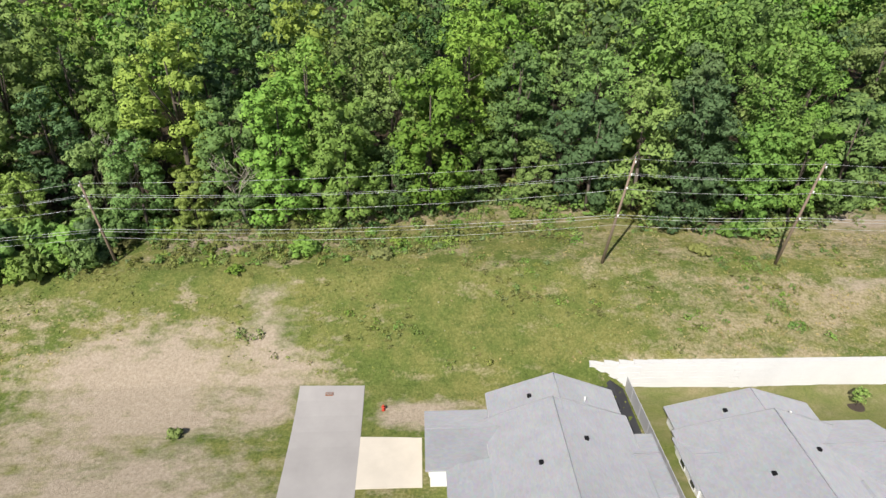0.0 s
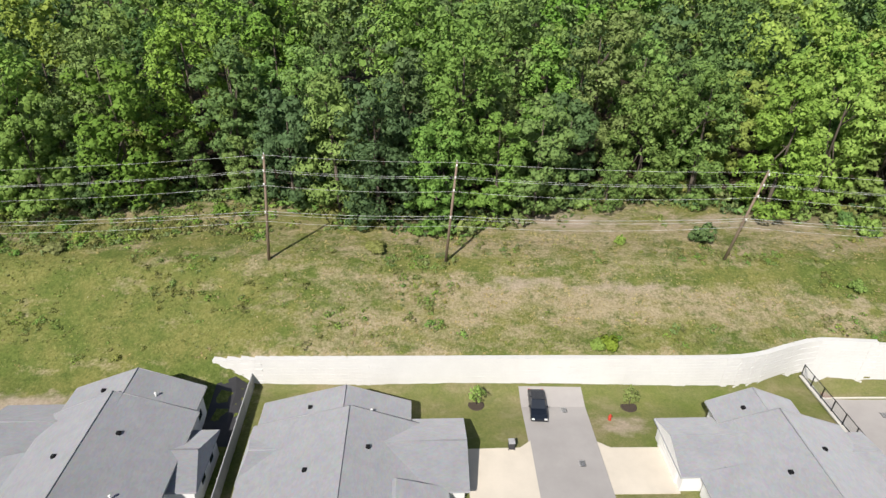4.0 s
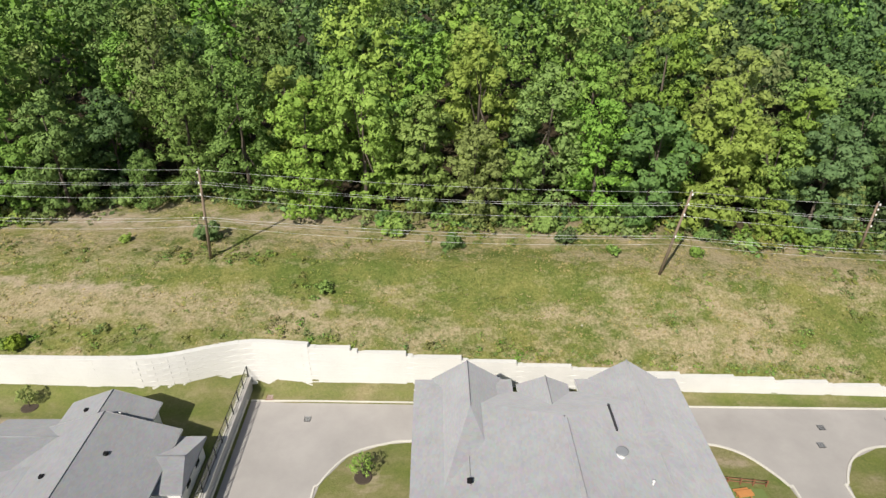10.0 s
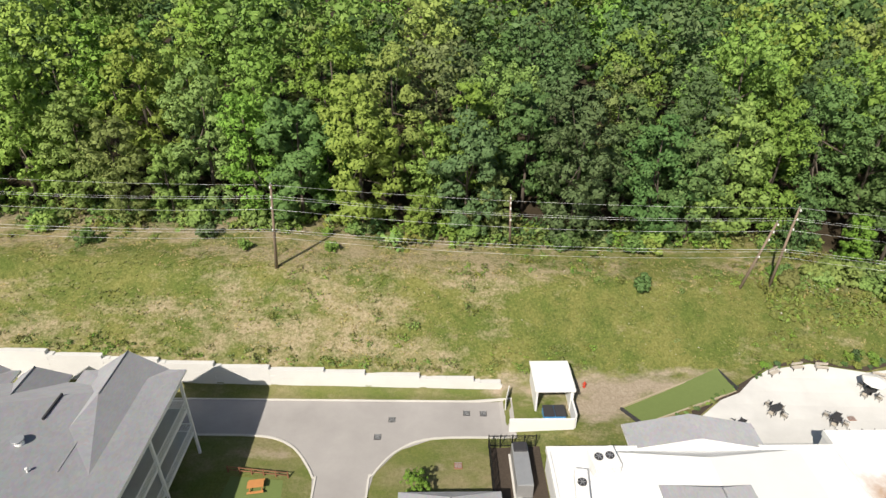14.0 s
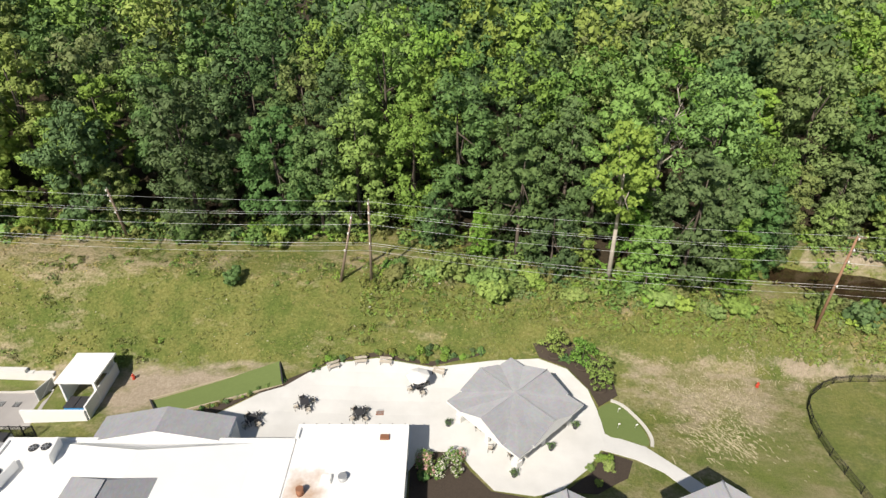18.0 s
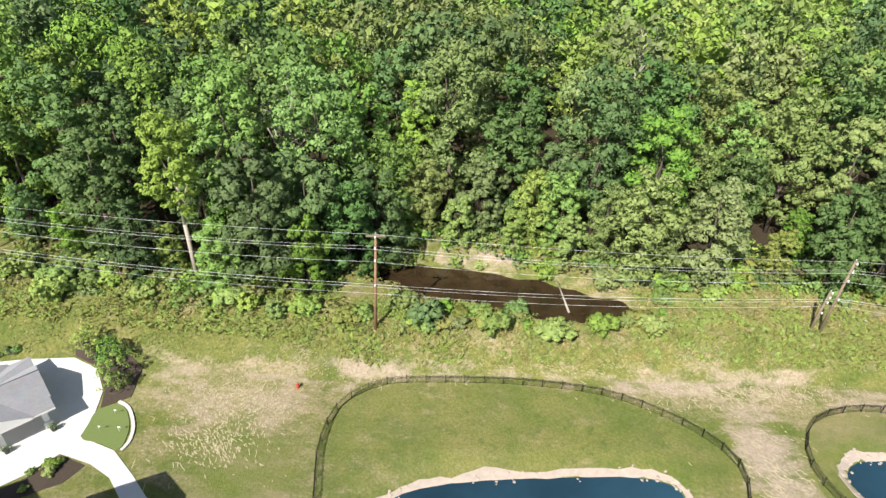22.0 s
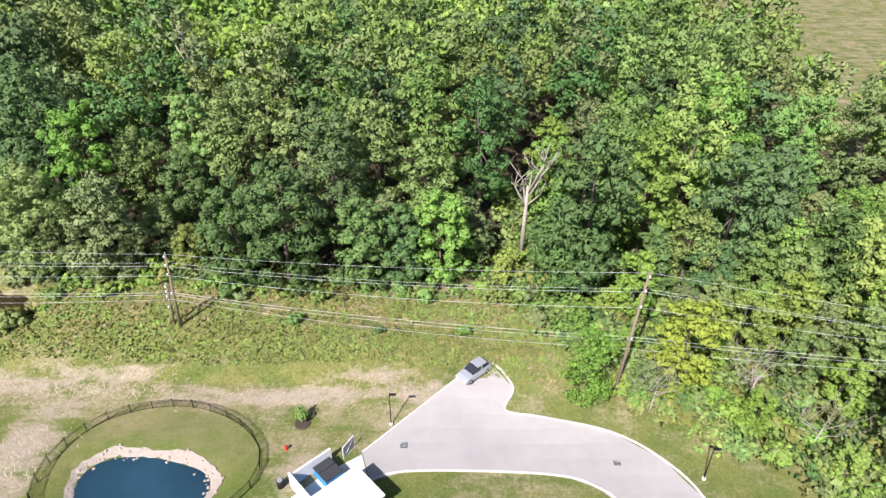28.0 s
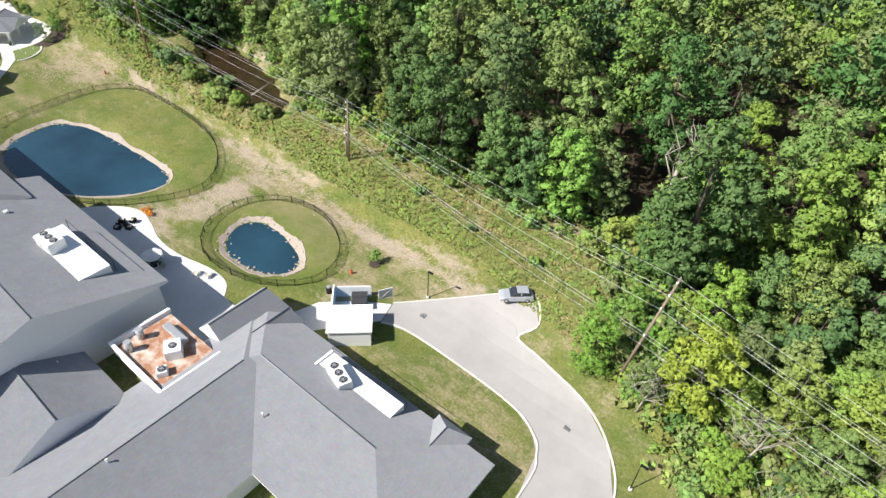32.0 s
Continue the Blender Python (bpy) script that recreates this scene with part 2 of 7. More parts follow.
M = {
    "stainedroof": stained_membrane(),
    "rustroof": rusty_membrane(),
    "meadow": ground_material(),
    "shingle": shingle_material("grey_shingle", (0.290, 0.297, 0.318)),
    "siding": plain("white_siding", (0.78, 0.78, 0.78), 0.6, vary=0.05),
    "trim": plain("white_trim", (0.82, 0.82, 0.81), 0.5, vary=0.04),
    "membrane": plain("white_membrane", (0.84, 0.84, 0.83), 0.55, vary=0.06, scale=0.4),
    "asphalt": concrete_material("worn_asphalt", (0.385, 0.366, 0.356)),
    "concrete": concrete_material("pale_concrete", (0.66, 0.60, 0.51)),
    "patio": concrete_material("patio_concrete", (0.66, 0.655, 0.64)),
    "kerb": concrete_material("kerb_concrete", (0.62, 0.60, 0.56)),
    "stone": plain("pale_wall_block", (0.69, 0.685, 0.67), 0.9, vary=0.11, scale=0.35, bump=0.5, fine=5.0),
    "rock": plain("pond_stone", (0.42, 0.36, 0.305), 0.9, vary=0.30, scale=2.0, bump=0.6, fine=8.0),
    "mulch": plain("dark_mulch", (0.075, 0.058, 0.045), 0.95, vary=0.4, scale=6.0, bump=0.6),
    "turf": plain("artificial_turf", (0.15, 0.20, 0.065), 0.9, vary=0.10, scale=3.0),
    "black": plain("black_metal", (0.02, 0.02, 0.022), 0.5, 0.3),
    "dark": plain("dark_panel", (0.05, 0.05, 0.055), 0.6),
    "wood": plain("weathered_pole_wood", (0.26, 0.20, 0.15), 0.9, vary=0.25, scale=3.0, bump=0.3),
    "rustwood": plain("reddish_pole_wood", (0.33, 0.19, 0.12), 0.9, vary=0.25, scale=3.0, bump=0.3),
    "bark": plain("grey_bark", (0.12, 0.10, 0.08), 0.95, vary=0.3, scale=4.0, bump=0.5),
    "palebark": plain("pale_bark", (0.42, 0.38, 0.32), 0.95, vary=0.25, scale=4.0, bump=0.5),
    "steel": plain("galvanised_steel", (0.55, 0.56, 0.57), 0.45, 0.6),
    "wire": plain("cable", (0.66, 0.67, 0.68), 0.5, 0.2),
    "glass": plain("dark_window_glass", (0.03, 0.035, 0.045), 0.08, vary=0.1, spec=0.6),
    "tyre": plain("rubber", (0.02, 0.02, 0.02), 0.85),
    "silverpaint": plain("silver_car_paint", (0.50, 0.52, 0.55), 0.3, 0.4, vary=0.03),
    "blackpaint": plain("black_car_paint", (0.012, 0.016, 0.025), 0.18, 0.0, vary=0.05, spec=0.6),
    "bluepaint": plain("blue_paint", (0.05, 0.28, 0.62), 0.4, vary=0.08),
    "red": plain("red_paint", (0.55, 0.07, 0.04), 0.5),
    "lampglass": plain("lamp_lens", (0.85, 0.85, 0.82), 0.2),
    "fabric": plain("white_canvas", (0.80, 0.79, 0.77), 0.85, vary=0.05),
    "cushion": plain("beige_cushion", (0.52, 0.47, 0.40), 0.9),
    "orange": plain("orange_flowers", (0.75, 0.28, 0.03), 0.8, vary=0.3, scale=8.0),
    "brown": plain("rusty_roof_stain", (0.30, 0.14, 0.08), 0.8, vary=0.4, scale=0.8),
    "timber": plain("orange_timber", (0.55, 0.25, 0.09), 0.7, vary=0.15),
    "pond": water_material("pond_water", (0.018, 0.052, 0.080)),
    # The creek's coarse mottling stands in for dark reflections and shade on the water.
    "creek": water_material("brown_creek_water", (0.040, 0.026, 0.014), 0.08, 0.35),
    "flower": plain("white_flowers", (0.66, 0.64, 0.55), 0.8),
    "leaf": leaf_material("leaf_green", (0.060, 0.118, 0.022), (0.150, 0.255, 0.046), (0.27, 0.39, 0.075)),
    "leafdark": leaf_material("leaf_dark", (0.036, 0.076, 0.022), (0.088, 0.155, 0.046), (0.16, 0.24, 0.075)),
    "leaflight": leaf_material("leaf_light", (0.095, 0.155, 0.032), (0.215, 0.305, 0.062), (0.335, 0.43, 0.10), 0.17),
    "leafolive": leaf_material("leaf_olive", (0.085, 0.125, 0.036), (0.172, 0.228, 0.068), (0.27, 0.335, 0.11)),
    "leafyellow": leaf_material("leaf_yellow", (0.125, 0.18, 0.03), (0.255, 0.345, 0.052), (0.38, 0.46, 0.085), 0.22),
    "weed": leaf_material("weed_green", (0.110, 0.125, 0.030), (0.178, 0.196, 0.050), (0.25, 0.265, 0.085)),
    "straw": leaf_material("dry_grass", (0.16, 0.13, 0.05), (0.30, 0.25, 0.10), (0.42, 0.36, 0.18)),
    "blush": plain("pink_flowers", (0.62, 0.36, 0.34), 0.8, vary=0.2),
    "greyvinyl": plain("grey_vinyl", (0.40, 0.40, 0.41), 0.6, vary=0.06),
    "pale_straw": plain("pale_straw", (0.48, 0.42, 0.28), 0.9, vary=0.15),
    "turftrim": plain("turf_edging", (0.45, 0.38, 0.28), 0.8),
}


# ---------------------------------------------------------------- small builders
def mesh_of(bm, name, mats):
    me = bpy.data.meshes.new(name)
    bm.to_mesh(me)
    bm.free()
    for m in mats if isinstance(mats, (list, tuple)) else [mats]:
        me.materials.append(m)
    return me


def part(name, bm, material, parent, label=""):
    ob = new(name, mesh_of(bm, name, material))
    ob.parent = parent
    if label:
        tagged(ob, label)
    return ob


def thing(name, at, label, category, group="", kind="", turn=0.0):
    ob = new(name)
    ob.empty_display_size = 0.2
    ob.matrix_basis = pose(*at, 0, 0, turn)
    return tagged(ob, label, category, group, kind)


def setting(name, bm, mats, label, category):
    return tagged(new(name, mesh_of(bm, name, mats)), label, category, kind="structure")


def box(bm, x0, x1, y0, y1, z0, z1, mat=0, m=None):
    v = [bm.verts.new((x, y, z)) for z in (z0, z1) for y in (y0, y1) for x in (x0, x1)]
    for f in ((0, 2, 3, 1), (4, 5, 7, 6), (0, 1, 5, 4), (2, 6, 7, 3), (0, 4, 6, 2), (1, 3, 7, 5)):
        bm.faces.new([v[i] for i in f]).material_index = mat
    if m is not None:
        bmesh.ops.transform(bm, matrix=m, verts=v)
    return v


def boxes(*dims):
    bm = bmesh.new()
    for d in dims:
        box(bm, *d)
    return bm


def rounded(x0, x1, y0, y1, z0, z1, r=0.03):
    bm = boxes((x0, x1, y0, y1, z0, z1))
    bmesh.ops.bevel(bm, geom=bm.edges[:], offset=r, segments=2, affect="EDGES")
    return bm


def tube(bm, a, b, r0, r1=None, n=8, mat=0):
    a, b = Vector(a), Vector(b)
    r1 = r0 if r1 is None else r1
    d = (b - a).normalized()
    s = d.orthogonal().normalized()
    t = d.cross(s)
    rings = []
    for p, r in ((a, r0), (b, r1)):
        rings.append([bm.verts.new(p + (s * math.cos(2 * math.pi * i / n) + t * math.sin(2 * math.pi * i / n)) * r) for i in range(n)])
    for i in range(n):
        f = bm.faces.new((rings[0][i], rings[0][(i + 1) % n], rings[1][(i + 1) % n], rings[1][i]))
        f.material_index, f.smooth = mat, True
    for ring in (rings[0][::-1], rings[1]):
        bm.faces.new(ring).material_index = mat
    return bm


def tubes(*runs, n=8):
    bm = bmesh.new()
    for a, b, r in runs:
        tube(bm, a, b, r, n=n)
    return bm


def prism(bm, pts, z0, z1, mat=0, side=None):
    """A slab with the outline pts; z0, z1 may be functions of x and y."""
    lo = [bm.verts.new((x, y, z0(x, y) if callable(z0) else z0)) for x, y in pts]
    hi = [bm.verts.new((x, y, z1(x, y) if callable(z1) else z1)) for x, y in pts]
    n = len(pts)
    bm.faces.new(hi).material_index = mat
    bm.faces.new(lo[::-1]).material_index = mat
    for i in range(n):
        bm.faces.new((lo[i], lo[(i + 1) % n], hi[(i + 1) % n], hi[i])).material_index = mat if side is None else side
    bmesh.ops.recalc_face_normals(bm, faces=bm.faces[:])
    return bm


def smooth_loop(pts, closed=True, steps=6):
    """A Catmull-Rom curve through pts."""
    n, out = len(pts), []
    for i in range(n if closed else n - 1):
        q = [pts[(i + k) % n] if closed else pts[min(max(i + k, 0), n - 1)] for k in (-1, 0, 1, 2)]
        for s in range(steps):
            t = s / steps
            out.append(tuple(0.5 * (2 * q[1][a] + (q[2][a] - q[0][a]) * t + (2 * q[0][a] - 5 * q[1][a] + 4 * q[2][a] - q[3][a]) * t * t
                                    + (3 * q[1][a] - q[0][a] - 3 * q[2][a] + q[3][a]) * t ** 3) for a in (0, 1)))
    if not closed:
        out.append(pts[-1])
    return out


def inside(px, py, pts):
    """Whether points lie in a polygon (numpy)."""
    px, py = np.asarray(px, float), np.asarray(py, float)
    res = np.zeros(px.shape, bool)
    n = len(pts)
    for i in range(n):
        (x0, y0), (x1, y1) = pts[i], pts[(i + 1) % n]
        if y0 == y1:
            continue
        res ^= ((y0 > py) != (y1 > py)) & (px < (x1 - x0) * (py - y0) / (y1 - y0) + x0)
    return res


def table(x, *pairs):
    return np.interp(x, [p[0] for p in pairs], [p[1] for p in pairs])


# ---------------------------------------------------------------- the lie of the land
WALL_X = 90.4


def z_low(x):
    return table(x, (-300, 3.4), (0, 3.2), (26, 2.7), (60, 2.3), (WALL_X - 0.05, 1.7), (WALL_X + 0.05, 0), (168, 0.05), (178, 0.6), (196, 0.35), (206, -0.2), (232, -0.4),
                 (245, -1.7), (258, -3.1), (293, -3.7), (330, -3.9), (348, -4.3), (371, -4.85), (400, -5.4), (700, -6.0))


def y_wall(x):
    return table(x, (-300, 52), (0, 52.5), (21, 52.6), (26, 52.0), (38, 51.3), (58, 50.9), (74, 50.5), (79, 50.5), (81, 50.65), (82.5, 50.9), (84, 51.3), (85.5, 51.85), (87, 52.4), (88.5, 52.9), (90, 53.3), (91.5, 53.5), (93.5, 53.4), (97.5, 53.0),
                 (113, 52.6), (133, 52.0), (168.5, 51.3), (195, 53.0), (215, 54.5), (253, 54.0), (262, 55.6), (290, 55.8), (330, 54.6), (347, 52), (359, 56), (372, 50), (390, 43), (430, 22), (700, 20))


def z_top(x):
    return table(x, (-300, 4.2), (0, 4.3), (14, 5.0), (21, 5.9), (26, 6.5), (38, 6.9), (64, 7.0), (83, 7.0), (91, 6.9), (97.5, 6.5), (105.5, 5.6), (118, 4.5), (138, 2.9), (152, 2.2), (168.5, 0.9),
                 (180, 1.0), (195, 1.2), (215, 1.1), (240, 0.4), (251, -1.3), (258, -2.9), (270, -3.2), (293, -3.4), (330, -3.6), (348, -3.2), (359, -2.3), (372, -3.6), (390, -4.6), (700, -5.5))


def y_pole(x):
    return table(x, (-300, 65.6), (25, 65.5), (84, 64.8), (141, 62.1), (203, 64.0), (262, 58.8), (319, 60.2), (350, 60.5), (372, 56), (390, 49), (430, 32), (700, 30))


def z_pole(x):
    return table(x, (-300, 11.0), (-40, 10.5), (25, 11.5), (48, 11.1), (84, 11.3), (141, 10.6), (203, 6.2), (235, 3.8), (262, 2.5), (290, 1.3), (319, 1.05), (350, -1.0), (372, -2.6), (400, -4.4), (700, -5))


def wall_on(x):
    return (x > 21.0) & (x < 168.5)


CREEK = (278.5, 68.6, 18.5, 4.6, radians(-16))
POND = smooth_loop([(262.5, 34), (263, 37.5), (267.5, 40.3), (274, 41.5), (282, 41.9), (291, 42.1), (295.6, 40.4), (294.6, 35), (288, 28.5), (279, 25), (269, 25.5), (264, 29)])
POND_SMALL = smooth_loop([(315.4, 38.2), (314.0, 41.5), (315.6, 43.8), (318.9, 44.4), (323.8, 43.6), (327.4, 42.0), (328.2, 39.8), (326.6, 37.6), (323.5, 36.4), (318.5, 36.2)])


def creek_depth(x, y):
    cx, cy, a, b, r = CREEK
    u = ((x - cx) * math.cos(r) + (y - cy) * math.sin(r)) / a
    v = (-(x - cx) * math.sin(r) + (y - cy) * math.cos(r)) / b
    return np.sqrt(u * u + v * v) + 0.12 * np.sin(x * 0.9) * np.cos(y * 0.7)


def dist_loop(x, y, pts):
    """Distance to a closed line."""
    best = np.full(np.shape(x), 1e9)
    for i in range(len(pts)):
        (ax, ay), (bx, by) = pts[i], pts[(i + 1) % len(pts)]
        dx, dy = bx - ax, by - ay
        t = np.clip(((x - ax) * dx + (y - ay) * dy) / (dx * dx + dy * dy + 1e-9), 0, 1)
        best = np.minimum(best, np.hypot(x - ax - t * dx, y - ay - t * dy))
    return best


def land(x, y, upper=None):
    """Height of the ground. upper: whether a point at the retaining wall counts as above it."""
    x, y = np.asarray(x, float), np.asarray(y, float)
    zl, yw, zt, yp, zp = z_low(x), y_wall(x), z_top(x), y_pole(x), z_pole(x)
    zl = zl + (table(x, (-300, 3.4), (0, 3.2), (60, 2.3), (120, 0.0)) - zl) * np.where(x < 121, np.clip((6.0 - y) / 10.0, 0, 1), 0.0)
    up = (y > yw) if upper is None else upper
    free = ~wall_on(x)
    ya = yw - 9.0
    s = np.clip((y - ya) / (yw - ya), 0, 1)
    low = np.where(free, zl + (zt - zl) * s * s, zl)
    near_end = (x > 21.0) & (x < 25.5)
    low = np.where(near_end, zl + (zt - zl) * np.clip(1 - (x - 21.0) / 4.5, 0, 1) * np.clip((y - yw + 7) / 7, 0, 1), low)
    bank = table(x, (30, 0.0), (48, 0.75), (90, 0.85), (110, 0.8), (140, 0.3), (165, 0.0)) * np.clip((y - (yw - 2.3)) / 2.0, 0, 1)
    low = np.where(free | (np.abs(x - WALL_X) < 2.5), low, low + bank)
    t = np.clip((y - yw) / np.maximum(yp - yw, 1), 0, 1)
    high = zt + (zp - zt) * t + np.clip(y - yp, 0, 70) * 0.055
    z = np.where(up, high, low)
    d = creek_depth(x, y)
    z = np.where(d < 1.35, np.minimum(z, 0.30 - 0.9 + np.clip(d - 0.8, 0, 1) * 3.4), z)
    for loop in (POND, POND_SMALL):
        box_ = (x > 250) & (x < 340) & (y < 50)
        if np.any(box_):
            dd = np.where(box_, dist_loop(x, y, loop), 99)
            dd = np.where(box_ & inside(x, y, loop), -dd, dd)
            z = np.where(dd < 2.5, np.minimum(z, -4.4 + np.clip(dd, -0.8, 2.5) * 0.32), z)
    return z


def ground_z(x, y):
    return float(land(np.array([x]), np.array([y]))[0])


def blob(x, y, *spots):
    """Soft patches: (x, y, radius along x, radius along y, weight)."""
    out = np.zeros_like(x)
    for cx, cy, rx, ry, w in spots:
        out = np.maximum(out, w * np.exp(-(((x - cx) / rx) ** 2 + ((y - cy) / ry) ** 2)))
    return out


def ring_dry(x, y):
    return blob(x, y, (60, 59, 18, 3.2, 0.9), (72, 57, 10, 2.2, 0.8), (90, 57, 12, 3, 0.6), (65, 70, 30, 4, 0.8), (115, 70, 40, 3.0, 0.7), (45, 57, 14, 4, 0.7), (10, 68, 25, 3, 0.7), (150, 57, 14, 3, 0.7), (165, 66, 30, 3, 0.8),
                (212, 57, 12, 1.5, 0.6), (245, 50, 14, 5, 0.8), (275, 57, 20, 2, 0.6), (308, 52, 30, 5, 0.9), (345, 51, 12, 4, 0.8), (100, 55, 10, 1.5, 0.5), (330, 46, 10, 7, 0.7), (365, 38, 10, 4, 0.6), (207, 69, 10, 4, 0.7))


def ground_masks(x, y):
    low = y < y_wall(x)
    dry = 0.22 + 0.26 * ((~low) & (x < 170)) + 0.1 * (x > 230) + 0.06 * ((x > 425) & (y > 110)) + 0.05 * table(x, (120, 0), (140, 1), (215, 1), (225, 0)) + 0.12 * ((x > 290) & (y > 56)) + 0.45 * ring_dry(x, y)
    lush = blob(x, y, (5, 57, 28, 4, 0.6), (120, 62, 12, 4, 0.35), (180, 58, 30, 4, 0.35), (330, 58, 30, 3, 0.5), (-35, 66, 30, 4, 0.6), (-8, 66, 34, 5, 0.55), (18, 69, 16, 3.5, 0.45), (70, 53, 30, 1.6, 0.3), (100, 62, 16, 4, 0.35), (42, 66, 12, 3, 0.25), (270, 56, 40, 1.6, 0.35), (95, 64, 10, 3, 0.3), (240, 57, 30, 2.0, 0.4))
    dry = np.clip(dry - lush, 0, 1) * np.where(inside(x, y, RING_SMALL), 0.0, np.where(inside(x, y, RING), 0.25, 1.0))
    bare = 0.14 * ((y > y_wall(x)) & (x < 172)) + 0.13 * ((y < y_wall(x) + 1.5) & (x > 238) & (x < 360) & ~inside(x, y, RING) & ~inside(x, y, RING_SMALL)) + blob(x, y, (-28, 50, 17, 10, 0.95), (-30, 36, 24, 13, 0.95), (-14, 51, 4, 6, 0.8), (-16, 58, 5, 7, 0.6), (57, 61.5, 6, 1.3, 0.75), (70, 60.5, 9, 1.2, 0.55), (64, 75, 10, 3.0, 0.8), (90, 74, 14, 3, 0.55), (-25, 73, 6, 2.4, 0.9), (2, 48.0, 6.5, 2.2, 1.1),
                (181, 50.4, 11, 3.2, 0.95), (180, 47.6, 6, 3.0, 1.0), (187, 50.5, 6, 2.6, 1.0), (190, 52.8, 7, 1.0, 0.8), (306.5, 45, 4.0, 9, 0.78), (304, 34, 6, 6, 0.6), (300, 54.5, 12, 1.6, 0.75), (335, 52.5, 16, 1.5, 0.75), (352, 52.0, 7, 2.2, 0.75), (262, 56, 14, 1.3, 0.55), (246, 50, 11, 5, 0.30), (262, 56.3, 12, 1.6, 0.38), (306, 47, 5, 6, 0.35), (338, 41, 5, 3, 0.55), (280, 56, 16, 0.8, 0.45), (362, 36, 5, 2.5, 0.5), (106, 40, 4, 2, 0.5), (160, 40.5, 4, 2, 0.45), (143, 41, 4, 2, 0.45), (310, 55.5, 10, 0.9, 0.6), (345, 55, 6, 1.0, 0.7), (352, 53.5, 4, 0.8, 0.7), (255, 53.5, 8, 0.8, 0.55), (280, 76, 14, 3, 0.75),
                (355, 69, 5, 3, 0.7), (66.5, 45.3, 3, 2.2, 0.7), (168.5, 50.8, 3, 1.2, 0.8), (100, 58, 6, 1, 0.5), (298, 56.2, 12, 0.7, 0.5), (320, 53.8, 9, 0.9, 0.55), (340, 66, 8, 2, 0.4), (236, 52, 7, 3, 0.42), (207, 70, 9, 2.5, 0.5), (372, 66, 6, 3, 0.6), (130, 71, 18, 1.4, 0.5), (175, 70, 14, 1.6, 0.5))
    lawn = np.where(low & (x > 26) & (x < 172), 0.72, 0.0)
    lawn = np.where(low & (x >= 172), 0.35, lawn)
    lawn = np.where(inside(x, y, RING), 0.35, np.where(inside(x, y, RING_SMALL), 0.7, lawn))
    lawn = np.maximum(lawn, blob(x, y, (250, 40, 9, 10, 0.9)))
    litter = np.clip((y - forest_edge(x) - 1.5 - 14.0 * (x > 362)) / 6.0, 0, 1) * np.where((x > 425) & (y > 125), 0, 1)
    return dry, np.clip(bare, 0, 1), lawn, litter


RING = smooth_loop([(257.8, 38.2), (257.2, 44.4), (258.6, 50.5), (263.1, 54.0), (268.5, 54.7), (278.2, 54.7), (286.6, 53.8), (292.0, 52.4), (297.6, 49.2), (301.3, 45.6), (302.6, 42.0), (301.3, 37.7),
                    (297, 31.5), (291, 27.2), (283, 22.5), (272, 20.5), (262, 24), (258.5, 31)])
RING_SMALL = smooth_loop([(311.2, 38.5), (310.7, 44.4), (314.4, 49.4), (321.5, 51.0), (328.0, 49.0), (332.3, 44.8), (332.6, 40.0), (328.6, 35.6), (322.2, 33.4), (315.5, 34.0)])


def forest_edge(x):
    return table(x, (-300, 72), (-50, 72.5), (-30, 75), (-9, 75), (3, 77), (15, 80), (28, 77), (37, 72), (47, 70), (60, 74), (71, 79.5), (87, 78), (101, 71.5), (117, 71.5), (131, 71.5), (154, 68.5), (172, 70), (190, 71), (206, 73), (215, 70), (226, 66),
                 (240, 62.5), (255, 62), (260, 76), (295, 72), (300, 67.5), (316, 69), (337, 66.5), (350, 69), (361, 69), (366, 64), (370, 55.5), (376, 51.5), (382, 47), (389, 42.5), (400, 34), (420, 20), (440, 8), (700, 4))


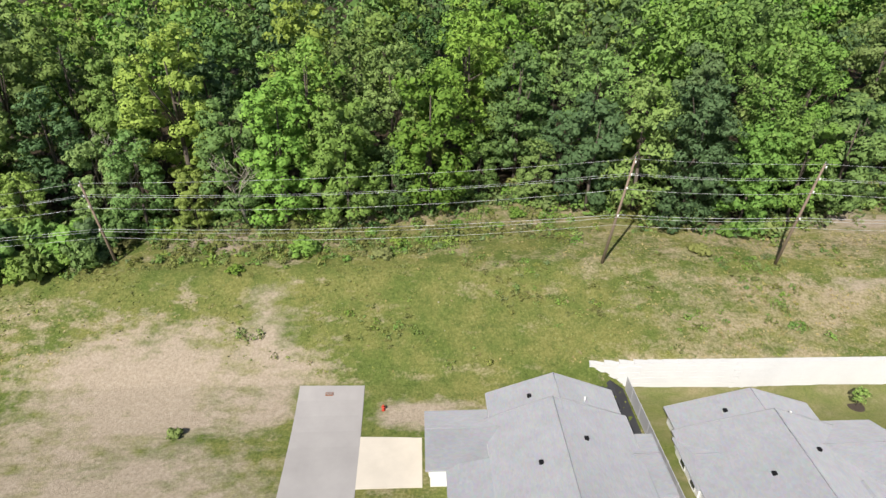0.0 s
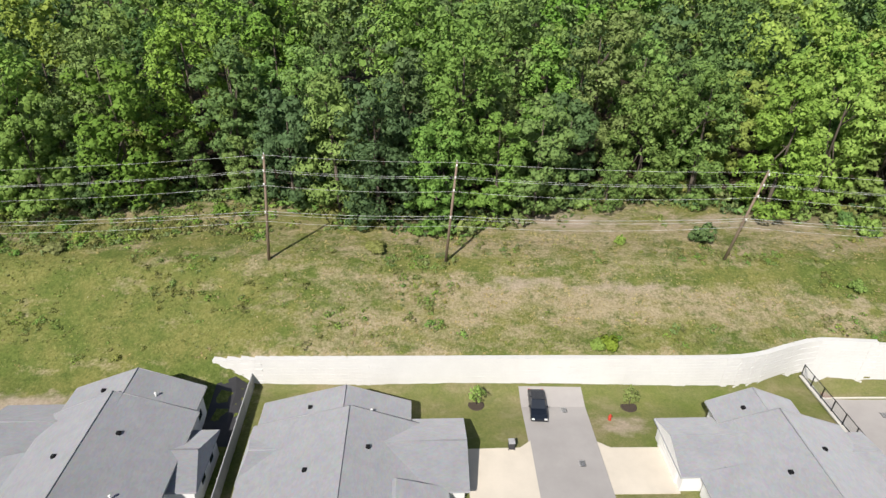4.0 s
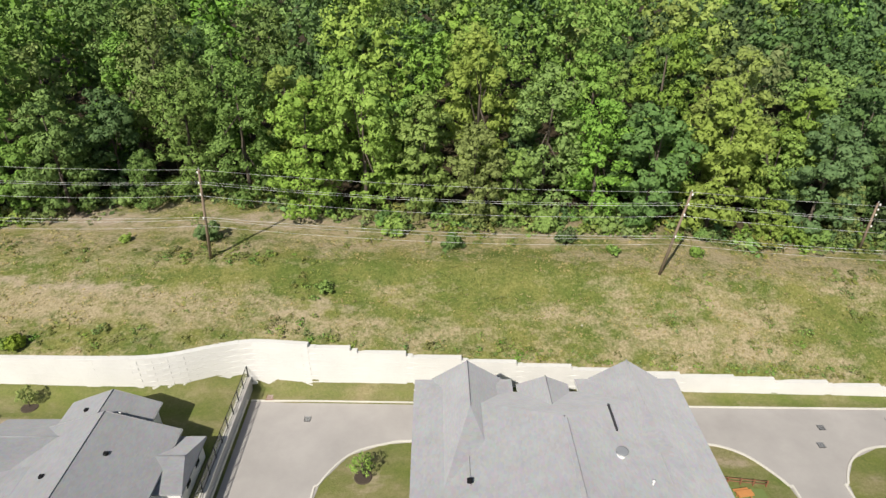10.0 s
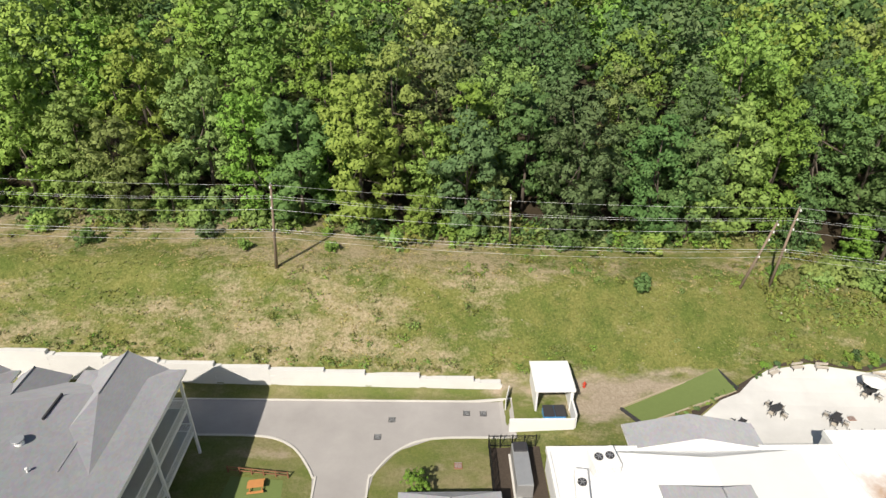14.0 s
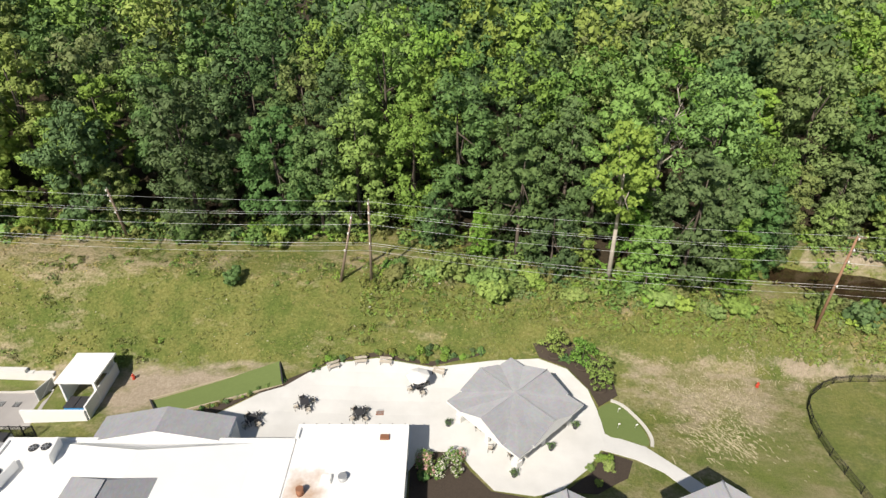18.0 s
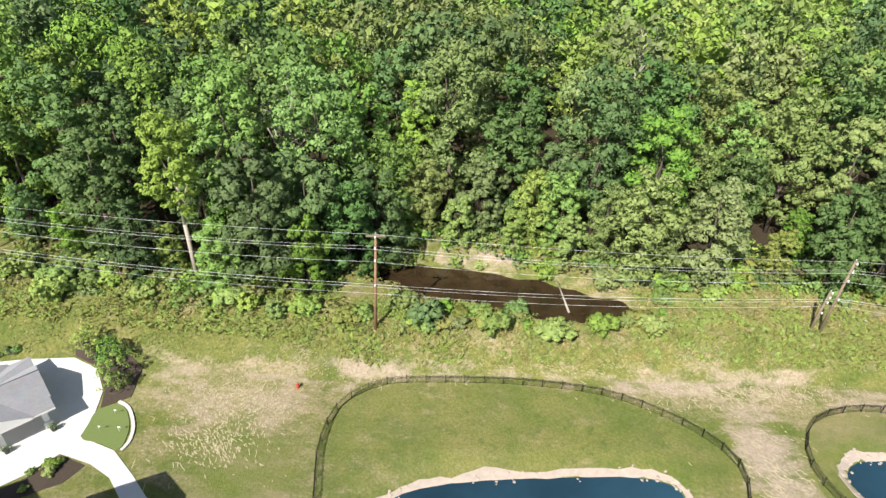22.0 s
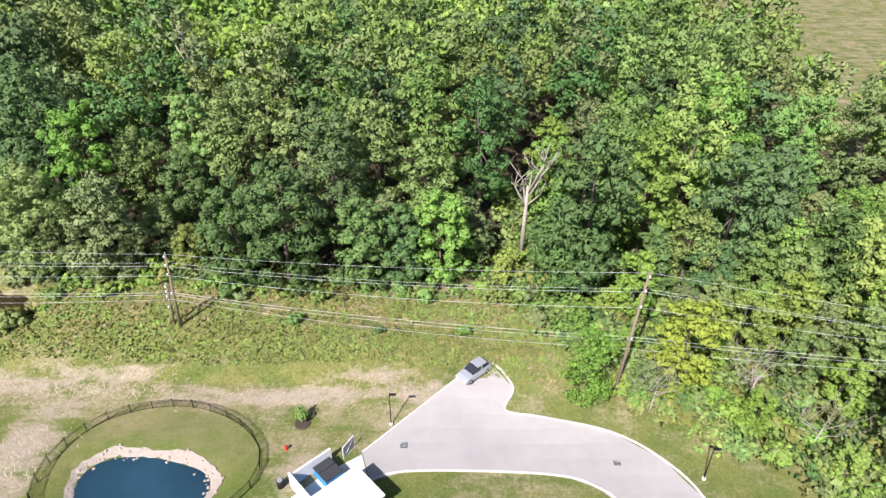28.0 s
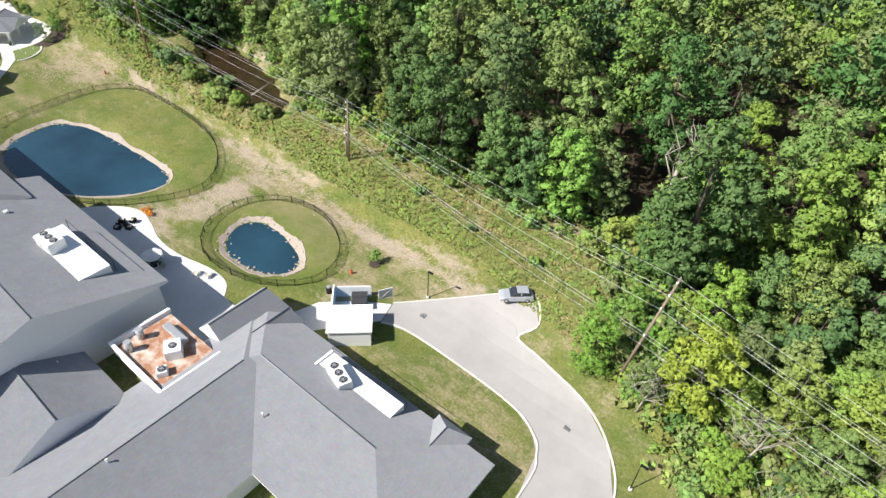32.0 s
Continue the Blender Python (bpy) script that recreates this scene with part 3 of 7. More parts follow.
def build_ground():
    xs = list(np.arange(-240, -60, 12.0)) + list(np.arange(-60, 430, 1.4)) + list(np.arange(430, 640, 12.0))
    xs = sorted(set([round(float(x), 3) for x in xs] + [WALL_X - 0.06, WALL_X + 0.06, 21.0, 168.4, 168.6]))
    xs = np.array(xs)
    low = np.concatenate([[-400, -150, -60, -20, 0, 10], np.arange(16, 51.9, 1.1)])
    Y, Z = [], []
    yw = y_wall(xs)
    for y in low:
        yy = np.where(y < 16, y, 16 + (y - 16) / (51.5 - 16) * (yw - 0.12 - 16))
        Y.append(yy), Z.append(land(xs, yy, np.zeros_like(xs, bool)))
    Y.append(yw + 0.12), Z.append(land(xs, yw + 0.12, np.ones_like(xs, bool)))
    for k in np.concatenate([np.arange(1.0, 30, 1.1), np.arange(30, 90, 5.0), [110, 140, 200, 300, 500, 900, 2500]]):
        yy = yw + 0.12 + k
        Y.append(yy), Z.append(land(xs, yy, np.ones_like(xs, bool)))
    Y, Z = np.array(Y), np.array(Z)
    X = np.repeat(xs[None], len(Y), 0)
    X = np.where((xs < -200)[None], X - 1500, np.where((xs > 620)[None], X + 1500, X))
    ny, nx = X.shape
    wob = np.array([noise.noise((x * 0.25, y * 0.25, 0.0)) for x, y in zip(X.ravel(), Y.ravel())]).reshape(X.shape)
    calm = Y < y_wall(X) + 0.2
    Z = Z + np.where(calm, 0.0, 0.14) * wob
    co = np.stack([X, Y, Z], -1).reshape(-1, 3)
    i = np.arange(nx * (ny - 1)).reshape(ny - 1, nx)[:, :-1].ravel()
    faces = np.stack([i, i + 1, i + nx + 1, i + nx], 1)
    me = bpy.data.meshes.new("ground")
    me.from_pydata(co.tolist(), [], faces.tolist())
    for name, values in zip(("dry", "bare", "lawn", "litter"), ground_masks(co[:, 0], co[:, 1])):
        a = me.attributes.new(name, "FLOAT", "POINT")
        a.data.foreach_set("value", np.asarray(values, np.float32))
    me.materials.append(M["meadow"])
    me.polygons.foreach_set("use_smooth", np.ones(len(faces), bool))
    me.update()
    return tagged(new("ground", me), "sloping meadow of green and dry grass with bare soil patches", "ground", kind="structure")


build_ground()


# ---------------------------------------------------------------- paving, kerbs and the retaining wall
def drape(name, pts, mat, lift, label, category, step=2.0, edge=0.12, kind="structure"):
    """A thin sheet of paving that follows the ground."""
    bm = bmesh.new()
    bm.faces.new([bm.verts.new((x, y, 0)) for x, y in pts])
    for axis in (0, 1):
        lo, hi = min(p[axis] for p in pts), max(p[axis] for p in pts)
        for k in np.arange(math.ceil(lo / step) * step, hi, step):
            co, no = [0, 0, 0], [0, 0, 0]
            co[axis], no[axis] = k, 1
            bmesh.ops.bisect_plane(bm, geom=bm.verts[:] + bm.edges[:] + bm.faces[:], plane_co=co, plane_no=no)
    bmesh.ops.recalc_face_normals(bm, faces=bm.faces[:])
    if sum(f.normal.z for f in bm.faces) < 0:
        bmesh.ops.reverse_faces(bm, faces=bm.faces[:])
    rim = [e for e in bm.edges if e.is_boundary]
    ext = bmesh.ops.extrude_edge_only(bm, edges=rim)["geom"]
    low = {v for v in ext if isinstance(v, bmesh.types.BMVert)}
    vs = bm.verts[:]
    zz = land(np.array([v.co.x for v in vs]), np.array([v.co.y for v in vs]), np.zeros(len(vs), bool) if max(p[1] for p in pts) < 54.9 and pts[0][0] < 170 else None)
    for v, z in zip(vs, zz):
        v.co.z = z + lift - (edge + lift if v in low else 0)
    bmesh.ops.recalc_face_normals(bm, faces=bm.faces[:])
    ob = new(name, mesh_of(bm, name, mat))
    return tagged(ob, label, category, kind=kind)


def kerb(pts, closed=False, lift=0.15, width=0.2):
    bm = bmesh.new()
    pts = smooth_loop(pts, closed, 5)
    n = len(pts)
    rings = []
    for i, (x, y) in enumerate(pts):
        ax, ay = pts[(i - 1) % n] if closed or i else pts[0]
        bx, by = pts[(i + 1) % n] if closed or i < n - 1 else pts[-1]
        d = Vector((bx - ax, by - ay, 0)).normalized()
        s = Vector((-d.y, d.x, 0)) * width / 2
        z = float(land(np.array([x]), np.array([y]), np.array([False]) if y < 55 and x < 170 else None)[0])
        p = Vector((x, y, z))
        rings.append([bm.verts.new(p + s * k + Vector((0, 0, h))) for k, h in ((-1, -0.1), (-1, lift), (1, lift), (1, -0.1))])
    for i in range(n if closed else n - 1):
        a, b = rings[i], rings[(i + 1) % n]
        for j in range(3):
            bm.faces.new((a[j], b[j], b[j + 1], a[j + 1]))
    bmesh.ops.recalc_face_normals(bm, faces=bm.faces[:])
    return tagged(new("kerb", mesh_of(bm, "kerb", M["kerb"])), "pale concrete kerb along the drive", "kerb", kind="structure")


drape("driveway", [(-11.3, 8), (-4.1, 8), (-4.1, 51.8), (-11.3, 52.0)], M["asphalt"], 0.06, "worn grey asphalt drive beside the dirt lot", "driveway")
drape("driveway", [(55.7, 8), (62.9, 8), (62.75, 50.6), (55.6, 50.6)], M["asphalt"], 0.06, "grey asphalt drive ending at the retaining wall", "driveway")
drape("apron", [(-4.1, 38.9), (2.2, 38.9), (2.2, 44.9), (-4.1, 45.2)], M["concrete"], 0.075, "cream concrete apron before the garage", "driveway")
drape("apron", [(49.0, 36.0), (55.65, 36.0), (55.8, 43.2), (54.6, 42.3), (49.0, 42.2)], M["concrete"], 0.075, "cream concrete apron before the garage", "driveway")
drape("apron", [(62.8, 36.6), (69.2, 36.6), (69.2, 42.2), (64, 42.2), (62.8, 43.0)], M["concrete"], 0.075, "cream concrete apron before the garage", "driveway")
LANE_BACK = [(91.0, 51.0), (113, 50.4), (133.5, 49.8), (169.5, 49.0)]
ISLAND_W = [(100.3, 10), (100.3, 36), (100.9, 39.4), (103.4, 42.9), (107.1, 44.4), (112, 44.8), (134.9, 44.4), (141, 44.2), (143.8, 43.6), (146, 42.1), (148.2, 38.8), (148.6, 36), (148.6, 10)]
ISLAND_E = [(153.9, 10), (153.9, 36), (154.4, 39), (156.7, 42), (160.5, 43.6), (169.5, 43.6)]
drape("road", [(91.1, 10)] + LANE_BACK + ISLAND_E[::-1] + ISLAND_W[::-1], M["asphalt"], 0.04, "worn grey asphalt lane behind the building", "road")
for run in (LANE_BACK, ISLAND_W, ISLAND_E):
    kerb(run)
EAST_OUT = [(343.4, 44.6), (348.5, 49.6), (354.3, 54.6), (357.9, 56.6), (360.7, 53.4), (359.5, 50.6), (363.7, 49.5), (371.3, 47.3), (376.0, 43.9), (378.9, 39.2), (380, 30), (380, 5)]
EAST_IN = [(371, 5), (371.2, 32.9), (370.0, 38.6), (368.2, 40.5), (365, 41.8), (357.9, 42.3), (348.2, 42.2), (344.6, 41.0)]
drape("road", EAST_OUT + EAST_IN, M["asphalt"], 0.04, "pale worn asphalt turning area with a stub end", "road")
kerb(EAST_OUT), kerb(EAST_IN)
PATIO = [(170, 30), (186, 42.2), (188.6, 44.7), (195.4, 49.9), (201.2, 53.1), (206.8, 54.0), (213.4, 52.9), (221, 54.0), (226.5, 54.4), (229.8, 53.0), (231.8, 50.0), (232.4, 46.5), (232.4, 43.6), (236.5, 42.2), (239.5, 39.5), (243.0, 36.0), (244.5, 32),
         (242, 32), (240.0, 36.2), (237.5, 39.0), (235.0, 40.4), (231.5, 41.4), (229.7, 39.0), (226.4, 36.3), (223.8, 35.7), (219.9, 36.3), (217.8, 38.9), (216.5, 41), (213, 41), (211, 38), (205, 30)]
drape("patio", PATIO, M["patio"], 0.07, "pale concrete terrace with sweeping curved edge and path", "patio")
TERRACE = smooth_loop([(292, 24), (293.9, 28.0), (297.6, 31.7), (301, 33.0), (304.7, 32.4), (309, 31.2), (314, 31.2), (319.8, 32.4), (323.8, 32.2), (326, 30.4)], False) + [(330, 30.2), (334, 31.6), (336, 38), (340, 42.0), (343.4, 44.3), (344.4, 41.2), (336, 30), (330, 20), (292, 18)]
drape("patio", TERRACE, M["patio"], 0.07, "pale concrete terrace in the shade of the building", "patio")


def stone_wall():
    """The retaining wall: courses of large pale blocks with a stepped top."""
    wall = thing("retaining_wall", (0, 0, 0), "tall pale stone block retaining wall with stepped top", "wall", kind="structure")
    near, rest = [], []
    L, Hc = 1.6, 0.42
    cuts = [21.2]
    while cuts[-1] < 168:
        cuts.append(min(168.4, cuts[-1] + L))
    for i, (a, b) in enumerate(zip(cuts, cuts[1:])):
        mid = (a + b) / 2
        seg = math.floor((mid - 91) / 6.2) * 6.2 + 91 + 2.0 if mid > 91 else mid
        top = float(z_top(min(seg, 168))) + (0.25 if mid > 91 else 0.12)
        foot = ground_z(mid, float(y_wall(mid)) - 0.4) - 0.25
        rows = max(1, math.ceil((top - foot) / Hc))
        for r in range(rows):
            z1 = top - r * Hc
            shift = L / 2 if r % 2 else 0.0
            c = min(mid + shift * 0.98, 168)
            y = float(y_wall(c))
            h = Vector((0.2, float(y_wall(c + 0.1) - y_wall(c - 0.1)), 0)).normalized()
            (near if 62 < c < 112 and r < 9 and len(near) < 300 else rest).append((c, y - 0.004 * r, z1 - Hc / 2, math.atan2(h.y, h.x)))
    rnd = random.Random(5)

    def block_mesh():
        bm = boxes((-L / 2 + 0.003, L / 2 - 0.003, -0.32, 0.30, -Hc / 2 + 0.002, Hc / 2 - 0.002))
        bmesh.ops.bevel(bm, geom=bm.edges[:], offset=0.006, segments=1, affect="EDGES")
        return bm

    shared = mesh_of(block_mesh(), "block", M["stone"])
    for c, y, z, a in near:
        ob = new("block", shared)
        ob.parent = wall
        ob.matrix_basis = pose(c, y + rnd.uniform(-0.004, 0.004), z, 0, 0, math.degrees(a)) @ Matrix.Diagonal((1 / math.cos(a) + 0.002, 1, 1, 1))
    v, f = [], []
    base = [(sx * (L / 2 - 0.003), sy, sz * (Hc / 2 - 0.002)) for sz in (-1, 1) for sy in (-0.32, 0.30) for sx in (-1, 1)]
    quads = ((0, 2, 3, 1), (4, 5, 7, 6), (0, 1, 5, 4), (2, 6, 7, 3), (0, 4, 6, 2), (1, 3, 7, 5))
    for c, y, z, a in rest:
        n, j = len(v), rnd.uniform(-0.004, 0.004)
        v += [(c + p[0] - math.sin(a) * p[1], y + j + math.tan(a) * p[0] + math.cos(a) * p[1], z + p[2]) for p in base]
        f += [tuple(n + i for i in q) for q in quads]
    me = bpy.data.meshes.new("blocks")
    me.from_pydata(v, [], f)
    me.materials.append(M["stone"])
    ob = tagged(new("blocks", me), kind="stuff")
    ob.parent = wall
    bm = bmesh.new()
    last = None
    for a in np.arange(21.3, 168.4, 0.7):
        y, top, foot = float(y_wall(a)), float(z_top(a)) - 0.12, ground_z(a, float(y_wall(a)) - 0.4) - 0.3
        ring = [bm.verts.new((a, y + dy, z)) for dy, z in ((-0.29 - 0.004 * (top - foot) / 0.42, foot), (-0.28, top), (0.3, top), (0.3, foot))]
        if last:
            for j in range(3):
                bm.faces.new((last[j], ring[j], ring[j + 1], last[j + 1]))
        last = ring
    part("core", bm, M["stone"], wall)


# ---------------------------------------------------------------- roofs and buildings
def roof(x0, x1, y0, y1, ze, zr, axis="y", hip0=0.0, hip1=0.0, drop=0.22):
    """A pitched roof over a rectangle; hip0, hip1: how far the ridge stops short of each end (0: a gable)."""
    bm = bmesh.new()
    if axis == "y":
        r = [((x0 + x1) / 2, y0 + hip0, zr), ((x0 + x1) / 2, y1 - hip1, zr)]
        e = [(x0, y0), (x1, y0), (x1, y1), (x0, y1)]
    else:
        r = [(x0 + hip0, (y0 + y1) / 2, zr), (x1 - hip1, (y0 + y1) / 2, zr)]
        e = [(x0, y1), (x0, y0), (x1, y0), (x1, y1)]
    top = [bm.verts.new((*p, ze)) for p in e]
    low = [bm.verts.new((*p, ze - drop)) for p in e]
    ra, rb = (bm.verts.new(p) for p in r)
    for f, m in (((top[0], top[1], ra), 0 if hip0 else 1), ((top[1], top[2], rb, ra), 0), ((top[2], top[3], rb), 0 if hip1 else 1), ((top[3], top[0], ra, rb), 0), (tuple(low[::-1]), 2)):
        bm.faces.new(f).material_index = m
    for i in range(4):
        bm.faces.new((low[i], low[(i + 1) % 4], top[(i + 1) % 4], top[i])).material_index = 2
    bmesh.ops.recalc_face_normals(bm, faces=bm.faces[:])
    return bm, r


def add_roof(parent, *a, cap=True, mats=None, **k):
    bm, r = roof(*a, **k)
    ob = part("roof", bm, mats or [M["shingle"], M["siding"], M["trim"]], parent)
    if cap:
        lift = Vector((0, 0, 0.03))
        part("ridge_cap", tubes((Vector(r[0]) + lift, Vector(r[1]) + lift, 0.06), n=6), M["shingle"], ob)
    return ob


def roof_vent(parent, x, y, z, kind="box"):
    if kind == "box":
        bm = rounded(x - 0.2, x + 0.2, y - 0.2, y + 0.2, z - 0.1, z + 0.22, 0.05)
        return part("roof_vent", bm, M["black"], parent, "small black roof vent")
    bm = tubes(((x, y, z - 0.2), (x, y, z + 0.45), 0.07))
    tube(bm, (x, y, z + 0.40), (x, y, z + 0.5), 0.13, 0.10)
    return part("vent_pipe", bm, M["trim"], parent, "white plastic vent pipe")


def window(parent, x, y, z, w, h, axis, out):
    """A window on a wall. axis: the wall's normal; out: +1 or -1."""
    d = 0.06 * out

    def bx(u0, u1, z0, z1, d0, d1):
        d0, d1 = sorted((d0, d1))
        return (x + d0, x + d1, y + u0, y + u1, z0, z1) if axis == "x" else (x + u0, x + u1, y + d0, y + d1, z0, z1)

    fr = part("window", boxes(bx(-w / 2, w / 2, z, z + 0.09, 0, d), bx(-w / 2, w / 2, z + h - 0.09, z + h, 0, d), bx(-w / 2, -w / 2 + 0.09, z + 0.09, z + h - 0.09, 0, d), bx(w / 2 - 0.09, w / 2, z + 0.09, z + h - 0.09, 0, d)), M["trim"], parent, "white-framed window")
    part("pane", boxes(bx(-w / 2 + 0.09, w / 2 - 0.09, z + 0.09, z + h - 0.09, 0, d * 0.4)), M["glass"], fr)
    return fr


def skew_roof(xa, xr, xb, y0, y1, ze, zr, drop=0.22):
    """A gabled roof with its ridge along y at xr, which need not lie in the middle of its eaves at xa and xb."""
    bm = bmesh.new()
    ring = [[bm.verts.new(p) for p in ((xa, y, ze - drop), (xa, y, ze), (xr, y, zr), (xb, y, ze), (xb, y, ze - drop))] for y in (y0, y1)]
    for i, m in ((0, 2), (1, 0), (2, 0), (3, 2), (4, 2)):
        j = (i + 1) % 5
        bm.faces.new((ring[0][i], ring[0][j], ring[1][j], ring[1][i])).material_index = m
    for r in ring:
        bm.faces.new(r).material_index = 1
    bmesh.ops.recalc_face_normals(bm, faces=bm.faces[:])
    return bm


def villa(bay, body, garage, wing, zf, label):
    """A one-storey villa seen from behind: a gabled rear bay, the taller body before it, a garage wing and a smaller wing.
    bay, body: west eave, ridge, east eave, rear, eave height, ridge height. garage, wing: outer end, rear, ridge line, eave height, ridge height."""
    h = thing("house", (0, 0, 0), label, "house", "row of villas")
    y0 = 6.0
    shingled = [M["shingle"], M["siding"], M["shingle"]]
    for k, (xa, xr, xb, y1, ze, zr) in enumerate((bay, body)):
        start = body[3] - 1.5 if k == 0 else y0
        part("wall", boxes((xa + 0.45, xb - 0.45, start, y1 - 0.4, zf - 0.5, ze - 0.05)), M["siding"], h)
        ob = part("roof", skew_roof(xa, xr, xb, start, y1, ze, zr), shingled, h)
        part("ridge_cap", tubes(((xr, start, zr + 0.02), (xr, y1, zr + 0.02), 0.06), n=6), M["shingle"], ob)
        for x in (xa, xb):
            part("gutter", boxes((x - 0.07, x + 0.07, max(start, y1 - 4.5), y1, ze - 0.17, ze - 0.03)), M["greyvinyl"], h)
            a, b = (Vector((x, y1 + 0.03, ze - 0.04)), Vector((xr, y1 + 0.03, zr - 0.04)))
            part("rake_board", tubes((a, b, 0.05), n=4), M["greyvinyl"], h)
    xr = body[1]
    for k, (xe, rear, mid, ze, zr) in enumerate((garage, wing)):
        front = 2 * mid - rear
        xa, xb = sorted((xe, xr))
        w0, w1 = sorted((xe + (0.45 if xe < xr else -0.45), xr))
        part("wall", boxes((w0, w1, front + 0.4, rear - 0.4, zf - 0.5, ze - 0.06)), M["siding"], h)
        hip = 0.0 if k == 0 else 0.7
        add_roof(h, xa, xb, front, rear, ze, zr, axis="x", hip0=hip if xe < xr else 0, hip1=hip if xe > xr else 0, mats=shingled)
    xe, rear, mid, ze, zr = garage
    out = -1 if xe < xr else 1
    xa, xb = sorted((xe - out * 1.9, xr))
    part("roof", skew_roof(xa, (xa + xb) / 2, xb, y0, 2 * mid - rear + 0.5, ze - 0.05, zr - 0.3), shingled, h)
    part("wall", boxes((xa + 0.4, xb - 0.4, y0, 2 * mid - rear, zf - 0.5, ze - 0.1)), M["siding"], h)
    g0, g1 = sorted((xe - out * 0.44, xe - out * 0.36))
    door = part("garage_door", boxes((g0, g1, mid - 2.4, mid + 2.4, zf + 0.05, ze - 0.35)), M["trim"], h, "white panelled garage door")
    step = (ze - 0.5 - zf) / 4
    for i in range(4):
        part("panel", boxes((g0 + out * 0.04, g1 + out * 0.04, mid - 2.3, mid + 2.3, zf + 0.1 + i * step, zf + 0.04 + (i + 1) * step)), M["trim"], door)
    xe, rear, mid, ze, zr = wing
    for i in range(2):
        window(h, xe + out * 0.45, rear - 2.2 - 2.4 * i, zf + 0.6, 1.2, 1.2, "x", -out)
    bx = bay[2] - 0.45
    window(h, bx, bay[3] - 2.0, zf + 0.7, 1.2, 1.2, "x", 1)
    for (xa, xr, xb, y1, ze, zr), spots in ((body, ((-0.35, -7.0, "box"), (0.30, -4.6, "box"), (0.55, -11.0, "pipe"))), (bay, ((0.42, -3.0, "pipe"), (-0.40, -2.2, "box")))):
        for u, dy, knd in spots:
            x = xr + (u * (xb - xr) if u > 0 else -u * (xa - xr))
            roof_vent(h, x, y1 + dy, zr + (ze - zr) * abs(u), knd)
    return h


def balcony_stack(parent, x_out, x_in, y0, y1, zf, storey, eave):
    """Open timber-framed balconies on the side of the building."""
    mid = (y0 + y1) / 2
    for y in (y0, mid, y1):
        part("post", rounded(x_out - 0.13, x_out + 0.13, y - 0.13, y + 0.13, zf - 0.2, eave - 0.2, 0.02), M["trim"], parent)
    xa, xb = sorted((x_out, x_in))
    for lv in (1, 2):
        z = zf + storey * lv
        deck = part("balcony", boxes((xa, xb, y0 - 0.1, y1 + 0.1, z - 0.28, z - 0.02)), M["trim"], parent, "white balcony deck with railing")
        part("deck_floor", boxes((xa + 0.15, xb - 0.05, y0 + 0.1, y1 - 0.1, z - 0.016, z + 0.004)), M["steel"], deck)
        bm = boxes((x_out - 0.05, x_out + 0.05, y0, y1, z + 1.0, z + 1.08), (x_out - 0.04, x_out + 0.04, y0, y1, z + 0.08, z + 0.14), (xa, xb, y1 - 0.05, y1 + 0.05, z + 1.0, z + 1.08), (xa, xb, y0 - 0.05, y0 + 0.05, z + 1.0, z + 1.08))
        part("handrail", bm, M["trim"], deck)
        bm = bmesh.new()
        for y in np.arange(y0 + 0.2, y1, 0.16):
            box(bm, x_out - 0.02, x_out + 0.02, y - 0.02, y + 0.02, z + 0.1, z + 1.02)
        for x in np.arange(xa + 0.15, xb, 0.16):
            box(bm, x - 0.02, x + 0.02, y1 - 0.02, y1 + 0.02, z + 0.0, z + 1.02)
        tagged(part("baluster_infill", bm, M["trim"], deck), kind="stuff")
    part("beam", boxes((xa, xb, y1 - 0.12, y1 + 0.12, eave - 0.6, eave - 0.25), (x_out - 0.12, x_out + 0.12, y0, y1, eave - 0.6, eave - 0.25)), M["trim"], parent)


